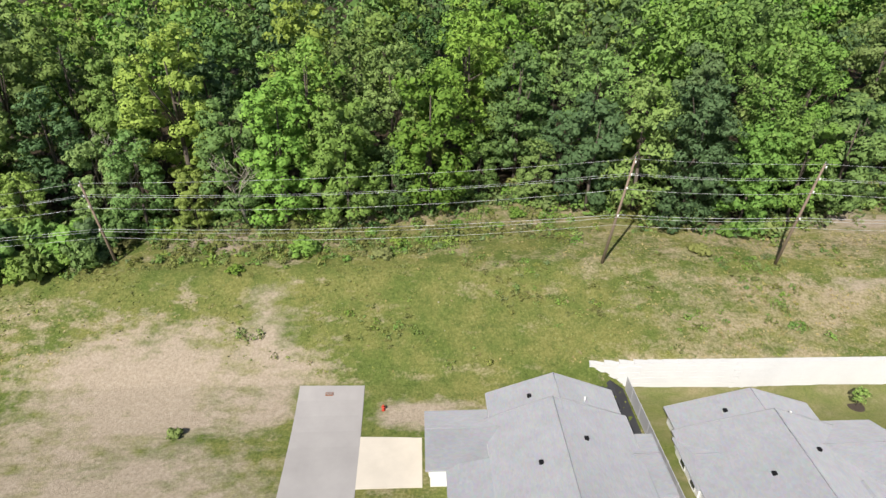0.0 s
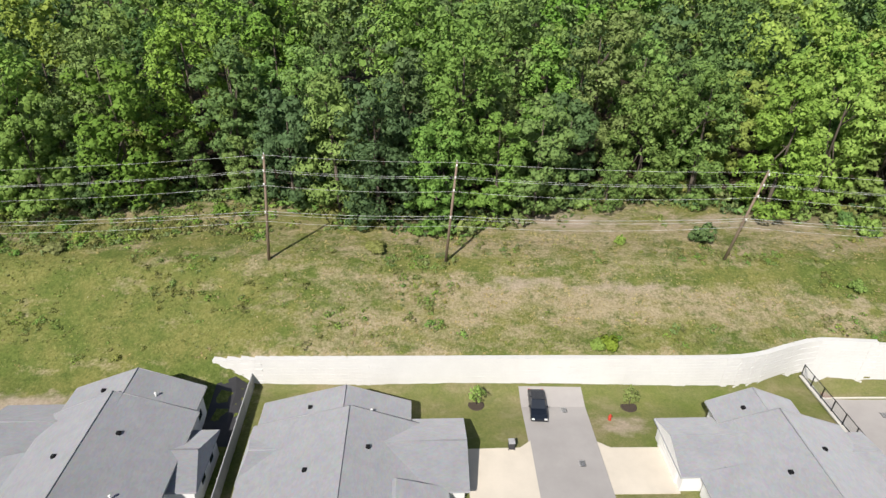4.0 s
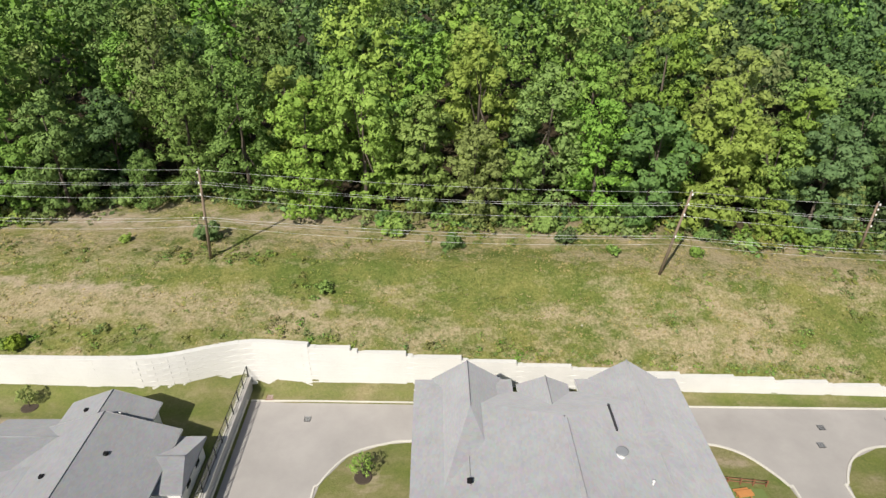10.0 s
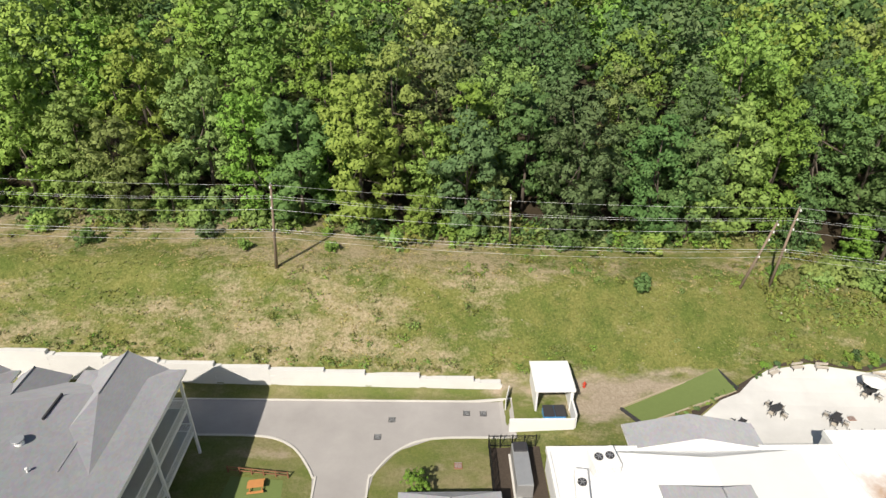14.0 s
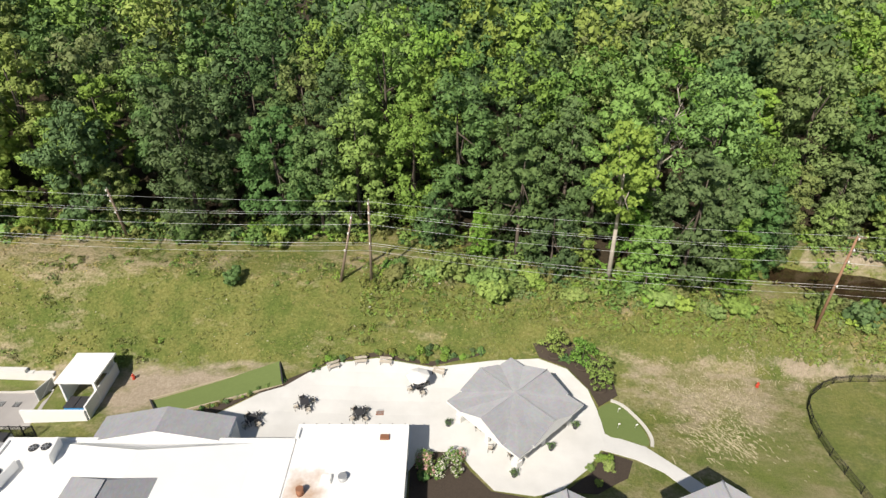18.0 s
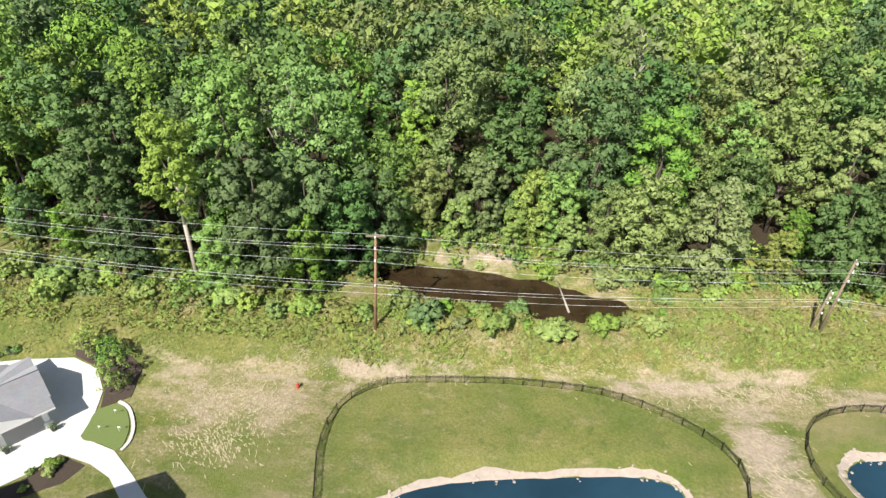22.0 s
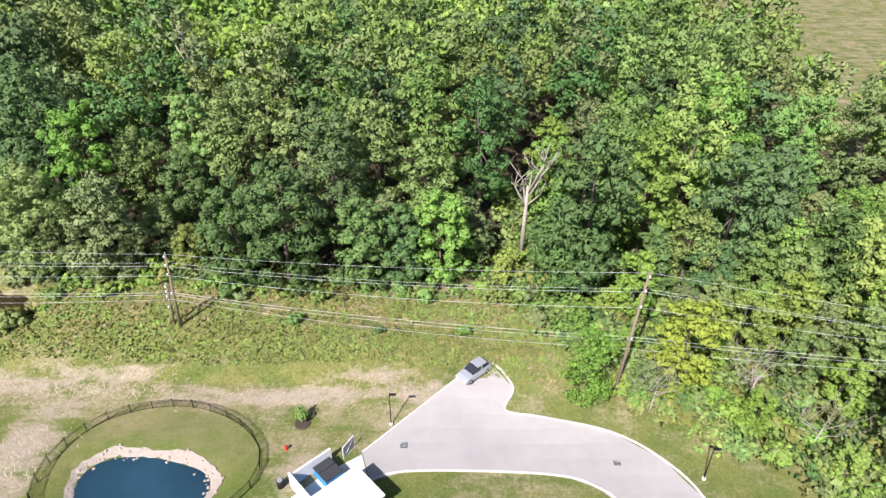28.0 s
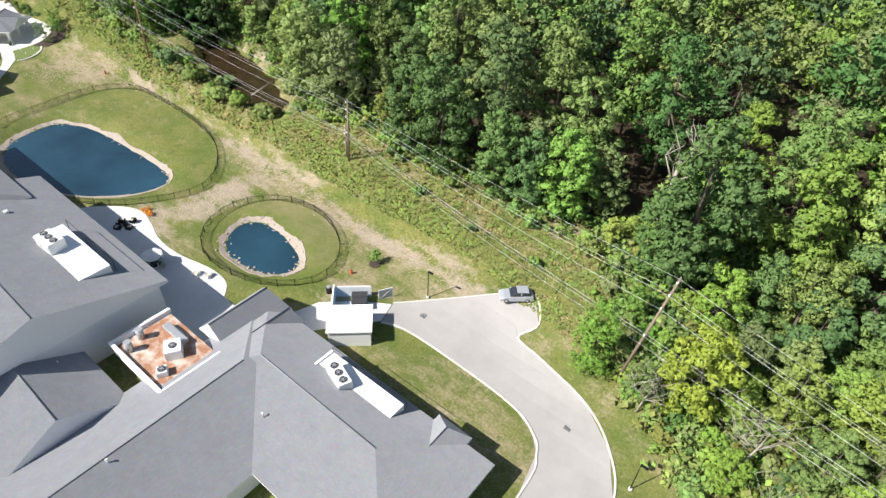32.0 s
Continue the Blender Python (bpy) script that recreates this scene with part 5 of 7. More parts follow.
def mix_at(x, rnd):
    """Which leaf a tree takes, by stretch of the wood."""
    r = rnd.random()
    if x < 60:
        w = (("leaf", 0.55), ("leafdark", 0.28), ("leaflight", 0.17))
    elif x < 165:
        w = (("leaf", 0.46), ("leafdark", 0.30), ("leaflight", 0.21), ("leafolive", 0.03))
    elif x < 240:
        w = (("leafdark", 0.66), ("leaf", 0.25), ("leaflight", 0.06), ("leafolive", 0.03))
    elif x < 300:
        w = (("leafdark", 0.32), ("leaf", 0.33), ("leaflight", 0.13), ("leafolive", 0.22))
    elif x < 350:
        w = (("leafolive", 0.28), ("leaf", 0.32), ("leafdark", 0.30), ("leaflight", 0.10))
    else:
        w = (("leaflight", 0.33), ("leafolive", 0.24), ("leaf", 0.29), ("leafdark", 0.14))
    for k, p in w:
        r -= p
        if r < 0:
            return k
    return w[0][0]


LANDMARK_TREES = [  # x, y, leaf, kind, scale
    (237.5, 67.0, "leafyellow", "tall", 1.05), (19.5, 81.0, "leaflight", "edge", 0.62), (118.0, 73.5, "leaflight", "edge", 0.8), (150.6, 73.0, "leafyellow", "edge", 1.15), (169.0, 73.0, "leaflight", "edge", 0.5), (158.6, 70.6, "leaflight", "edge", 0.42), (142.0, 74.0, "leafdark", "edge", 1.1),
    (165.0, 73.0, "leafdark", "edge", 1.1), (180.0, 73.0, "leafdark", "edge", 1.05), (225.0, 71.0, "leafdark", "edge", 1.1), (247.0, 66.0, "leafdark", "edge", 1.0), (331.0, 69.0, "leafdark", "edge", 1.0), (341.0, 70.0, "leaf", "edge", 0.95),
    (370.5, 71.5, "leafdark", "edge", 0.95), (388.0, 67.8, "leafdark", "edge", 0.80), (368.8, 51.6, "leaf", "edge", 0.46), (375.0, 50.8, "leafolive", "edge", 0.36), (378.0, 66.0, "leaf", "edge", 0.55), (381.0, 70.0, "leafdark", "edge", 0.8), (379.5, 87.0, "leaf", "edge", 1.0), (410.0, 92.0, "leaf", "edge", 1.0), (414.5, 73.0, "leaf", "edge", 0.6), (409.5, 80.5, "leafolive", "edge", 0.8), (407.5, 66.0, "leafyellow", "edge", 0.8), (416.5, 70.0, "leafolive", "edge", 0.55), (419.0, 80.0, "leaflight", "edge", 0.85), (424.0, 77.0, "leaf", "edge", 0.8), (406.0, 86.0, "leafdark", "edge", 0.9), (415.5, 78.5, "leaflight", "edge", 0.8), (413.0, 63.0, "leafolive", "edge", 0.6), (418.0, 67.0, "leaf", "edge", 0.6), (386.0, 70.0, "leafolive", "edge", 0.7), (380.2, 53.0, "leafyellow", "edge", 0.72), (384.6, 56.0, "leafyellow", "edge", 0.5), (389.0, 58.0, "leaflight", "edge", 0.5),
    (409.5, 74.0, "leaf", "edge", 0.75), (413.0, 69.0, "leaflight", "edge", 0.6), (405.0, 72.0, "leafolive", "edge", 0.75), (401.0, 69.5, "leaf", "edge", 0.75), (395.5, 69.0, "leaf", "edge", 0.75), (396.0, 60.0, "leaflight", "edge", 0.6),
    (371.2, 68.4, "leafdark", "tall", 1.0), (392.2, 74.0, "leafdark", "edge", 1.0), (398.0, 77.0, "leafdark", "edge", 1.05), (360.8, 71.5, "leafyellow", "edge", 0.33), (368.0, 70.5, "leafdark", "edge", 0.9), (375.0, 72.5, "leafyellow", "edge", 0.32),
    (394.0, 53.0, "leaf", "edge", 0.5), (398.5, 57.5, "leafolive", "edge", 0.52), (402.5, 55.0, "leaflight", "edge", 0.66), (397.5, 50.0, "leaflight", "edge", 0.52), (405.0, 50.0, "leafolive", "edge", 0.5), (411.0, 45.0, "leafyellow", "edge", 0.55), (414.5, 56.5, "leafolive", "edge", 0.75),
    (393.0, 62.0, "leaf", "edge", 0.6), (398.5, 65.0, "leaflight", "edge", 0.7), (388.0, 63.5, "leafolive", "edge", 0.5), (404.0, 67.5, "leafdark", "edge", 0.8), (383.0, 62.0, "leafolive", "edge", 0.45), (408.0, 61.0, "leaflight", "edge", 0.6),
    (257.6, 71.5, "leafdark", "edge", 0.95), (261.0, 75.6, "leafdark", "edge", 1.0), (252.0, 70.5, "leafdark", "edge", 1.05), (281.0, 86.0, "leafdark", "edge", 1.25), (262.5, 79.0, "leaf", "edge", 0.75), (268.0, 80.5, "leaflight", "edge", 0.6), (276.0, 81.0, "leafolive", "edge", 0.8), (284.0, 79.0, "leaflight", "edge", 0.62), (288.0, 78.5, "leaf", "edge", 0.8), (300.5, 71.0, "leafolive", "edge", 0.6),
    (220.0, 70.5, "leaf", "edge", 0.5), (229.5, 67.5, "leafdark", "edge", 0.6), (234.0, 69.0, "leaflight", "edge", 0.42), (242.0, 65.0, "leaf", "edge", 0.7), (253.0, 65.0, "leaf", "edge", 0.62),
    (352.0, 72.0, "leaf", "edge", 0.95), (317.5, 71.0, "leafyellow", "edge", 0.45), (362.6, 74.5, "leafyellow", "edge", 0.26), (374.0, 66.0, "leafyellow", "edge", 0.28), (375.5, 66.5, "leafyellow", "edge", 0.3), (307.0, 70.0, "leafolive", "edge", 0.9), (298.0, 71.0, "leafolive", "edge", 0.85),
    (71.5, 77.5, "leaf", "edge", 0.42), (281.0, 76.5, "leaflight", "edge", 0.5), (273.0, 77.5, "leaflight", "edge", 0.55), (289.0, 74.5, "leafolive", "edge", 0.5), (294.0, 73.5, "leafolive", "edge", 0.6),
]


def plant_wood(bank):
    rnd = random.Random(11)
    spots = [(x, y) for x, y, *_ in LANDMARK_TREES]
    cell = {}

    def free(x, y, gap):
        i, j = int(x // 8), int(y // 8)
        for a in (-1, 0, 1):
            for b in (-1, 0, 1):
                for p in cell.get((i + a, j + b), ()):
                    if (p[0] - x) ** 2 + (p[1] - y) ** 2 < gap * gap:
                        return False
        cell.setdefault((i, j), []).append((x, y))
        return True

    def put(x, y, leaf, sort, scale):
        src = rnd.choice(bank[(leaf, sort)])
        s = scale * rnd.uniform(0.92, 1.08)
        c = copy_thing(src, pose(x, y, ground_z(x, y) - 0.1, 0, 0, rnd.uniform(0, 360)) @ Matrix.Diagonal((s, s, s * rnd.uniform(0.95, 1.05), 1)))
        tagged(c, LABELS[leaf], "tree", "trees of the wood")

    for x, y, leaf, sort, s in LANDMARK_TREES:
        free(x, y, 0.1)
        put(x, y, leaf, sort, s)
    far = []
    count = 0
    for k in range(26000):
        x, y = rnd.uniform(-85, 500), 0.0
        depth = rnd.random() ** 1.25 * 205
        y = float(forest_edge(x)) + 1.2 + depth
        if y > (165 if x < 200 else 265) or y > 150 + max(0, x - 60) * 0.6:
            continue
        if creek_depth(x, y) < 1.45 or (x > 432 + (y - 120) * 0.1 and y > 118):
            continue
        if 357.0 < x < 365.0 and 65 < y < 86:
            continue
        gap = 6.4 if depth < 7 else 7.4 if depth < 16 else 7.8 if depth < 60 else 8.4
        if not free(x, y, gap):
            continue
        leaf = mix_at(x + rnd.uniform(-25, 25), rnd)
        if (depth < 17 or (x > 352 and y < 104)) and count < 340 and x < 428:
            count += 1
            if depth < 5 and x > 366:
                put(x, y, rnd.choice(("leaflight", "leafolive", "leaflight", "leaf")), "edge", rnd.uniform(0.28, 0.48))
            elif depth < 6.5 or (x > 366 and depth < 14):
                put(x, y, leaf, "edge", rnd.choice((0.55, 0.8, 0.95, 1.05)))
            else:
                put(x, y, leaf, "tall", rnd.uniform(0.8, 1.0))
        else:
            far.append((x, y, leaf, depth))
    for depth in (3.0, 8.0, 13.0):  # close the edge where a gap was left
        for k in range(200):
            x = -60 + 2.45 * k
            y = float(forest_edge(x)) + depth + rnd.uniform(-1.2, 1.2)
            if creek_depth(x, y) > 1.3 and not 356.8 < x < 365.2 and x < 428 and free(x, y, 5.2):
                put(x, y, mix_at(x, rnd), "edge", rnd.uniform(0.3, 0.45) if x > 366 and depth < 5 else rnd.uniform(0.55, 0.85))
    return far


def far_wood(far):
    """The deep wood as one mass of trees."""
    rng = np.random.default_rng(8)
    kinds = ["leaf", "leafdark", "leaflight", "leafolive"]
    protos = []
    for i in range(5):
        c, r = crown_lobes(rng, 23 + i, 6.0, 5.2 + 0.4 * i, 19)
        protos.append((leaf_cloud(rng, c, r, 2700, 0.30, fill=0.06), leaf_cloud(rng, c, r, 1400, 0.40, fill=0.08), leaf_cloud(rng, c, r, 520, 0.62, kids=4, fill=0.1)))
    qs, mi, ti = [], [], []
    xs, ys = np.array([f[0] for f in far]), np.array([f[1] for f in far])
    zs = land(xs, ys)
    for (x, y, leaf, depth), z in zip(far, zs):
        q = protos[rng.integers(5)][0 if depth < 30 else 1 if depth < 66 or (x > 330 and y < 150) else 2]
        a, s = rng.random() * 6.283, 0.8 + 0.32 * rng.random()
        ca, sa = math.cos(a) * s, math.sin(a) * s
        R = np.array([[ca, -sa, 0], [sa, ca, 0], [0, 0, s]])
        turned = q[..., 3:] @ (R.T / s)
        qs.append(np.concatenate([q[..., :3] @ R.T + np.array([x, y, z]), turned], -1))
        mi.append(np.full(len(q), kinds.index(leaf), np.int32))
        ti.append(np.full(len(q), rng.random()))
    q = np.concatenate(qs)
    me = quad_mesh("far_wood", q, [M[k] for k in kinds], np.concatenate(ti))
    me.polygons.foreach_set("material_index", np.concatenate(mi))
    tagged(new("far_wood", me), "dense broadleaf wood of many mixed greens", "trees", kind="stuff")
    bm = bmesh.new()
    for (x, y, leaf, depth), z in zip(far, zs):
        if depth < 40:
            tube(bm, (x, y, z - 0.5), (x, y, z + 15), 0.24, 0.1, 5)
    tagged(new("far_trunks", mesh_of(bm, "far_trunks", M["bark"])), "grey trunks deep in the wood", "trees", kind="stuff")


def undergrowth():
    """Low growth along the foot of the wood and weeds in front of its western end."""
    rng = np.random.default_rng(15)
    pts = []
    for x0, x1, d0, d1, n, lo, hi in ((-62, 255, 0.3, 7, 900, 0.7, 1.7), (255, 362, -0.5, 8, 420, 0.7, 1.7), (362, 430, -1.0, 38, 1900, 0.8, 2.1), (-62, 24, -8, 0.5, 620, 0.35, 0.85), (204, 300, -99, 0, 200, 0.4, 0.9)):
        x = rng.uniform(x0, x1, n)
        y = forest_edge(x) + rng.uniform(d0, d1, n) if d0 > -50 else y_pole(x) + rng.uniform(-0.6, 3.5, n)
        pts.append(np.stack([x, y, rng.uniform(lo, hi, n)], 1))
    x = rng.uniform(93, 166, 130)
    pts.append(np.stack([x, y_wall(x) + 0.8 + 1.2 * rng.random(130) ** 2, rng.uniform(0.25, 0.6, 130)], 1))
    x = rng.uniform(-20, 215, 5200)
    y = y_wall(x) + 1.0 + rng.random(5200) * (forest_edge(x) - y_wall(x) - 1.0)
    thick = np.array([noise.noise((a * 0.10, b * 0.16, 11.0)) + 0.7 * noise.noise((a * 0.5, b * 0.5, 2.0)) for a, b in zip(x, y)])
    some = thick > 0.28
    pts.append(np.stack([x, y, 0.22 + 0.34 * rng.random(5200)], 1)[some])
    pts = np.concatenate(pts)
    pts = pts[creek_depth(pts[:, 0], pts[:, 1]) > 1.12]
    pts[:, 2] *= 0.75 + 0.5 * rng.random(len(pts))
    z = land(pts[:, 0], pts[:, 1])
    kinds = ["leaf", "leafdark", "leaflight", "leafolive", "weed"]
    moulds = []
    for i in range(6):
        c = rng.normal(size=(5, 3)) * np.array([0.45, 0.45, 0.12]) + np.array([0, 0, 0.45])
        moulds.append(leaf_cloud(rng, c, np.full(5, 0.5) * rng.uniform(0.8, 1.2, 5), 84, 0.175, kids=3))
    qs, mi, ti = [], [], []
    for (x, y, s), zz in zip(pts, z):
        q = moulds[rng.integers(6)]
        a = rng.random() * 6.283
        ca, sa = math.cos(a), math.sin(a)
        R = np.array([[ca, -sa, 0], [sa, ca, 0], [0, 0, 1]])
        qs.append(np.concatenate([q[..., :3] @ R.T * np.array([s * 1.15, s * 1.15, s]) + np.array([x, y, zz - 0.1]), q[..., 3:] @ R.T], -1))
        open_ = y < float(forest_edge(x))
        k = rng.choice(5, p=(0.2, 0.0, 0.2, 0.15, 0.45) if open_ else (0.35, 0.15, 0.15, 0.2, 0.15))
        mi.append(np.full(len(q), k, np.int32))
        ti.append(np.full(len(q), rng.random()))
    me = quad_mesh("undergrowth", np.concatenate(qs), [M[k] for k in kinds], np.concatenate(ti))
    me.polygons.foreach_set("material_index", np.concatenate(mi))
    tagged(new("undergrowth", me), "low tangled green undergrowth along the foot of the wood", "undergrowth", kind="stuff")


undergrowth()
bank = tree_bank()
far = plant_wood(bank)
far_wood(far)
for group_ in bank.values():
    for proto in group_:
        for o in (*proto.children_recursive, proto):
            bpy.data.objects.remove(o)


# ---------------------------------------------------------------- water and pond edges
def water(name, pts, z, mat, label, category):
    bm = bmesh.new()
    prism(bm, pts, z - 0.6, z)
    setting(name, bm, M[mat], label, category)


def grown(pts, d):
    """An outline moved outwards by d (a function of the index)."""
    n, out = len(pts), []
    area = sum(pts[i][0] * pts[(i + 1) % n][1] - pts[(i + 1) % n][0] * pts[i][1] for i in range(n))
    sg = 1 if area > 0 else -1
    for i in range(n):
        (ax, ay), (bx, by) = pts[i - 1], pts[(i + 1) % n]
        t = Vector((bx - ax, by - ay)).normalized()
        out.append((pts[i][0] + sg * t.y * d(i), pts[i][1] - sg * t.x * d(i)))
    return out


def pond(pts, seed, label):
    water("water", pts, -4.4, "pond", label, "pond")
    rnd = random.Random(seed)
    n = len(pts)
    wid = [rnd.uniform(0.2, 1.5) for _ in range(n)]
    wid = [(wid[i - 1] + wid[i] + wid[(i + 1) % n]) / 3 for i in range(n)]
    inner, outer = grown(pts, lambda i: -0.7), grown(pts, lambda i: wid[i])
    bm = bmesh.new()
    a = [bm.verts.new((x, y, -4.75)) for x, y in inner]
    m = [bm.verts.new((x, y, -4.33 + rnd.uniform(-0.04, 0.06))) for x, y in grown(pts, lambda i: 0.12)]
    b = [bm.verts.new((x, y, ground_z(x, y) + 0.10)) for x, y in outer]
    c = [bm.verts.new((x, y, ground_z(x, y) - 0.3)) for x, y in grown(pts, lambda i: wid[i] + 0.12)]
    for r0, r1 in ((a, m), (m, b), (b, c)):
        for i in range(n):
            bm.faces.new((r0[i], r0[(i + 1) % n], r1[(i + 1) % n], r1[i]))
    bmesh.ops.recalc_face_normals(bm, faces=bm.faces[:])
    bank_ = setting("pond_bank", bm, M["rock"], "pale gravel bank round the pond", "bank")
    bm = bmesh.new()
    bmesh.ops.create_icosphere(bm, subdivisions=1, radius=0.5)
    for v in bm.verts:
        v.co *= 0.8 + 0.4 * rnd.random()
        v.co.z *= 0.6
    stone = mesh_of(bm, "stone", M["rock"])
    for k in range(110):
        i = rnd.randrange(n)
        off = rnd.uniform(-0.2, wid[i])
        x, y = grown(pts, lambda j: off)[i]
        x, y = x + rnd.uniform(-0.6, 0.6), y + rnd.uniform(-0.6, 0.6)
        ob = new("stone", stone)
        ob.parent = bank_
        s = rnd.uniform(0.2, 0.5)
        ob.matrix_basis = pose(x, y, max(-4.42, ground_z(x, y) + 0.05), rnd.uniform(-20, 20), rnd.uniform(-20, 20), rnd.uniform(0, 360)) @ Matrix.Diagonal((s, s * rnd.uniform(0.7, 1.2), s, 1))


pond(POND, 21, "clear blue pond with a pale gravel bank")
pond(POND_SMALL, 22, "small dark blue pond with a pale gravel bank")
cx, cy, ca, cb, cr = CREEK
water("creek", [(cx + ca * 1.12 * math.cos(t) * math.cos(cr) - cb * 1.25 * math.sin(t) * math.sin(cr), cy + ca * 1.12 * math.cos(t) * math.sin(cr) + cb * 1.25 * math.sin(t) * math.cos(cr)) for t in np.linspace(0, 2 * math.pi, 48)[:-1]], 0.28, "creek", "shallow brown creek pool under trees", "creek")


# ---------------------------------------------------------------- fences
def ring_fence(pts, label):
    f = thing("fence", (0, 0, 0), label, "fence", "pond fences")
    n = len(pts)
    seg = [math.dist(pts[i], pts[(i + 1) % n]) for i in range(n)]
    total, step = sum(seg), 2.4
    count = round(total / step)
    marks, acc, i = [], 0.0, 0
    for k in range(count):
        want = total * k / count
        while acc + seg[i] < want:
            acc += seg[i]
            i += 1
        t = (want - acc) / seg[i]
        p, q = pts[i], pts[(i + 1) % n]
        x, y = p[0] + (q[0] - p[0]) * t, p[1] + (q[1] - p[1]) * t
        marks.append(Vector((x, y, ground_z(x, y))))
    post = mesh_of(rounded(-0.04, 0.04, -0.04, 0.04, -0.2, 1.35, 0.01), "post", M["black"])
    for m in marks:
        ob = new("post", post)
        ob.parent = f
        ob.location = m
    pick = bmesh.new()
    for k in range(count):
        a, b = marks[k], marks[(k + 1) % count]
        for h in (0.15, 1.0, 1.2):
            part("rail", tube(bmesh.new(), a + Vector((0, 0, h)), b + Vector((0, 0, h)), 0.022, n=4), M["black"], f)
        for j in range(1, 18):
            p = a.lerp(b, j / 18)
            tube(pick, p + Vector((0, 0, 0.1)), p + Vector((0, 0, 1.2)), 0.012, n=3)
    tagged(part("picket_infill", pick, M["black"], f), kind="stuff")


ring_fence(RING, "black metal picket fence curving round the large pond")
ring_fence(RING_SMALL, "black metal picket fence curving round the small pond")


def panel_fence(name, x0, y0, x1, y1, z, h, mat, label, step=2.4):
    f = thing(name, (0, 0, 0), label, "fence")
    a, b = Vector((x0, y0, z)), Vector((x1, y1, z))
    n = max(1, round((b - a).length / step))
    d = (b - a).normalized()
    ang = math.degrees(math.atan2(d.y, d.x))
    L = (b - a).length / n
    for i in range(n + 1):
        p = a + d * L * i
        ob = part("post", rounded(-0.07, 0.07, -0.07, 0.07, -0.3, h + 0.12, 0.02), M[mat], f)
        ob.matrix_basis = pose(*p, 0, 0, ang)
    for i in range(n):
        p = a + d * L * (i + 0.5)
        bm = boxes((-L / 2 + 0.07, L / 2 - 0.07, -0.02, 0.02, 0.05, h - 0.06), (-L / 2 + 0.07, L / 2 - 0.07, -0.045, 0.045, h - 0.05, h + 0.03), (-L / 2 + 0.07, L / 2 - 0.07, -0.04, 0.04, 0.02, 0.1))
        ob = part("panel", bm, M[mat], f)
        ob.matrix_basis = pose(*p, 0, 0, ang)
    return f


panel_fence("fence", 25.9, 30.0, 25.5, 52.2, 2.75, 1.85, "greyvinyl", "solid grey vinyl fence between two villas")


def side_wall():
    w = thing("boundary_wall", (0, 0, 0), "grey retaining wall topped by a slim metal fence", "wall", kind="structure")
    x = WALL_X
    z1 = 1.85
    part("body", boxes((x - 0.22, x + 0.28, 20.0, 53.0, -0.4, z1)), M["greyvinyl"], w)
    part("coping", boxes((x - 0.30, x + 0.36, 20.0, 53.05, z1, z1 + 0.12)), M["kerb"], w)
    for y in np.arange(21, 53.2, 2.0):
        part("post", boxes((x - 0.05, x + 0.05, y - 0.04, y + 0.04, z1 + 0.12, z1 + 1.75)), M["black"], w)
    for z in (0.3, 1.65):
        part("rail", boxes((x - 0.03, x + 0.03, 20.0, 53.0, z1 + z, z1 + z + 0.06)), M["black"], w)
    bm = bmesh.new()
    for y in np.arange(20.2, 53.0, 0.22):
        box(bm, x - 0.012, x + 0.012, y - 0.012, y + 0.012, z1 + 0.15, z1 + 1.68)
    tagged(part("picket_infill", bm, M["steel"], w), kind="stuff")
    part("rub_rail", boxes((x + 0.29, x + 0.45, 22, 50.5, 0.5, 0.8)), M["kerb"], w)


side_wall()
drape("pad", [(21.4, 42.9), (25.3, 42.9), (25.2, 51.5), (23.6, 51.8), (22.0, 50.2)], M["dark"], 0.04, "dark asphalt pad behind the villa", "pavement")


# ---------------------------------------------------------------- poles and cables
POLES = [  # foot, head, wood
    ((-36.7, 68.8, 9.6), (-38.2, 68.8, 21.8), "wood"), ((25.3, 65.4, 11.4), (26.9, 64.2, 25.9), "wood"), ((47.7, 65.0, 11.0), (48.8, 63.6, 25.2), "wood"), ((83.9, 64.8, 11.3), (85.4, 63.4, 24.0), "wood"),
    ((140.7, 62.1, 10.5), (141.9, 61.0, 22.3), "wood"), ((205.2, 63.9, 6.3), (205.6, 63.6, 17.9), "wood"), ((262.2, 58.6, 2.4), (262.9, 58.6, 15.9), "rustwood"), ((319.0, 60.2, 1.0), (319.7, 60.2, 11.7), "wood"), ((372.4, 51.8, -2.6), (374.5, 54.0, 13.0), "wood"),
]


def utility_pole(foot, head, mat, arm=True):
    p = thing("utility_pole", foot, "weathered leaning wooden utility pole with insulators" if mat == "wood" else "reddish wooden utility pole with insulators", "utility pole", "power line poles")
    d = Vector(head) - Vector(foot)
    part("shaft", tube(bmesh.new(), (0, 0, -0.6), d, 0.20, 0.13, 10), M[mat], p)
    part("cap", tube(bmesh.new(), d, d + Vector((0, 0, 0.25)), 0.06, 0.05, 6), M["steel"], p)
    for fr, sd in ((0.97, 1), (0.86, -1), (0.74, 1), (0.48, 1)):
        b = d * fr
        arm_ = part("bracket", tubes((b, b + Vector((0, -0.45, 0.12)), 0.035)), M["steel"], p)
        part("insulator", tubes((b + Vector((0, -0.42, 0.02)), b + Vector((0, -0.42, 0.3)), 0.09)), M["lampglass"], arm_)
    if mat == "rustwood":
        part("cross_arm", boxes((d.x - 1.1, d.x + 1.1, d.y - 0.08, d.y + 0.08, d.z - 0.35, d.z - 0.2)), M["wood"], p)
    return p


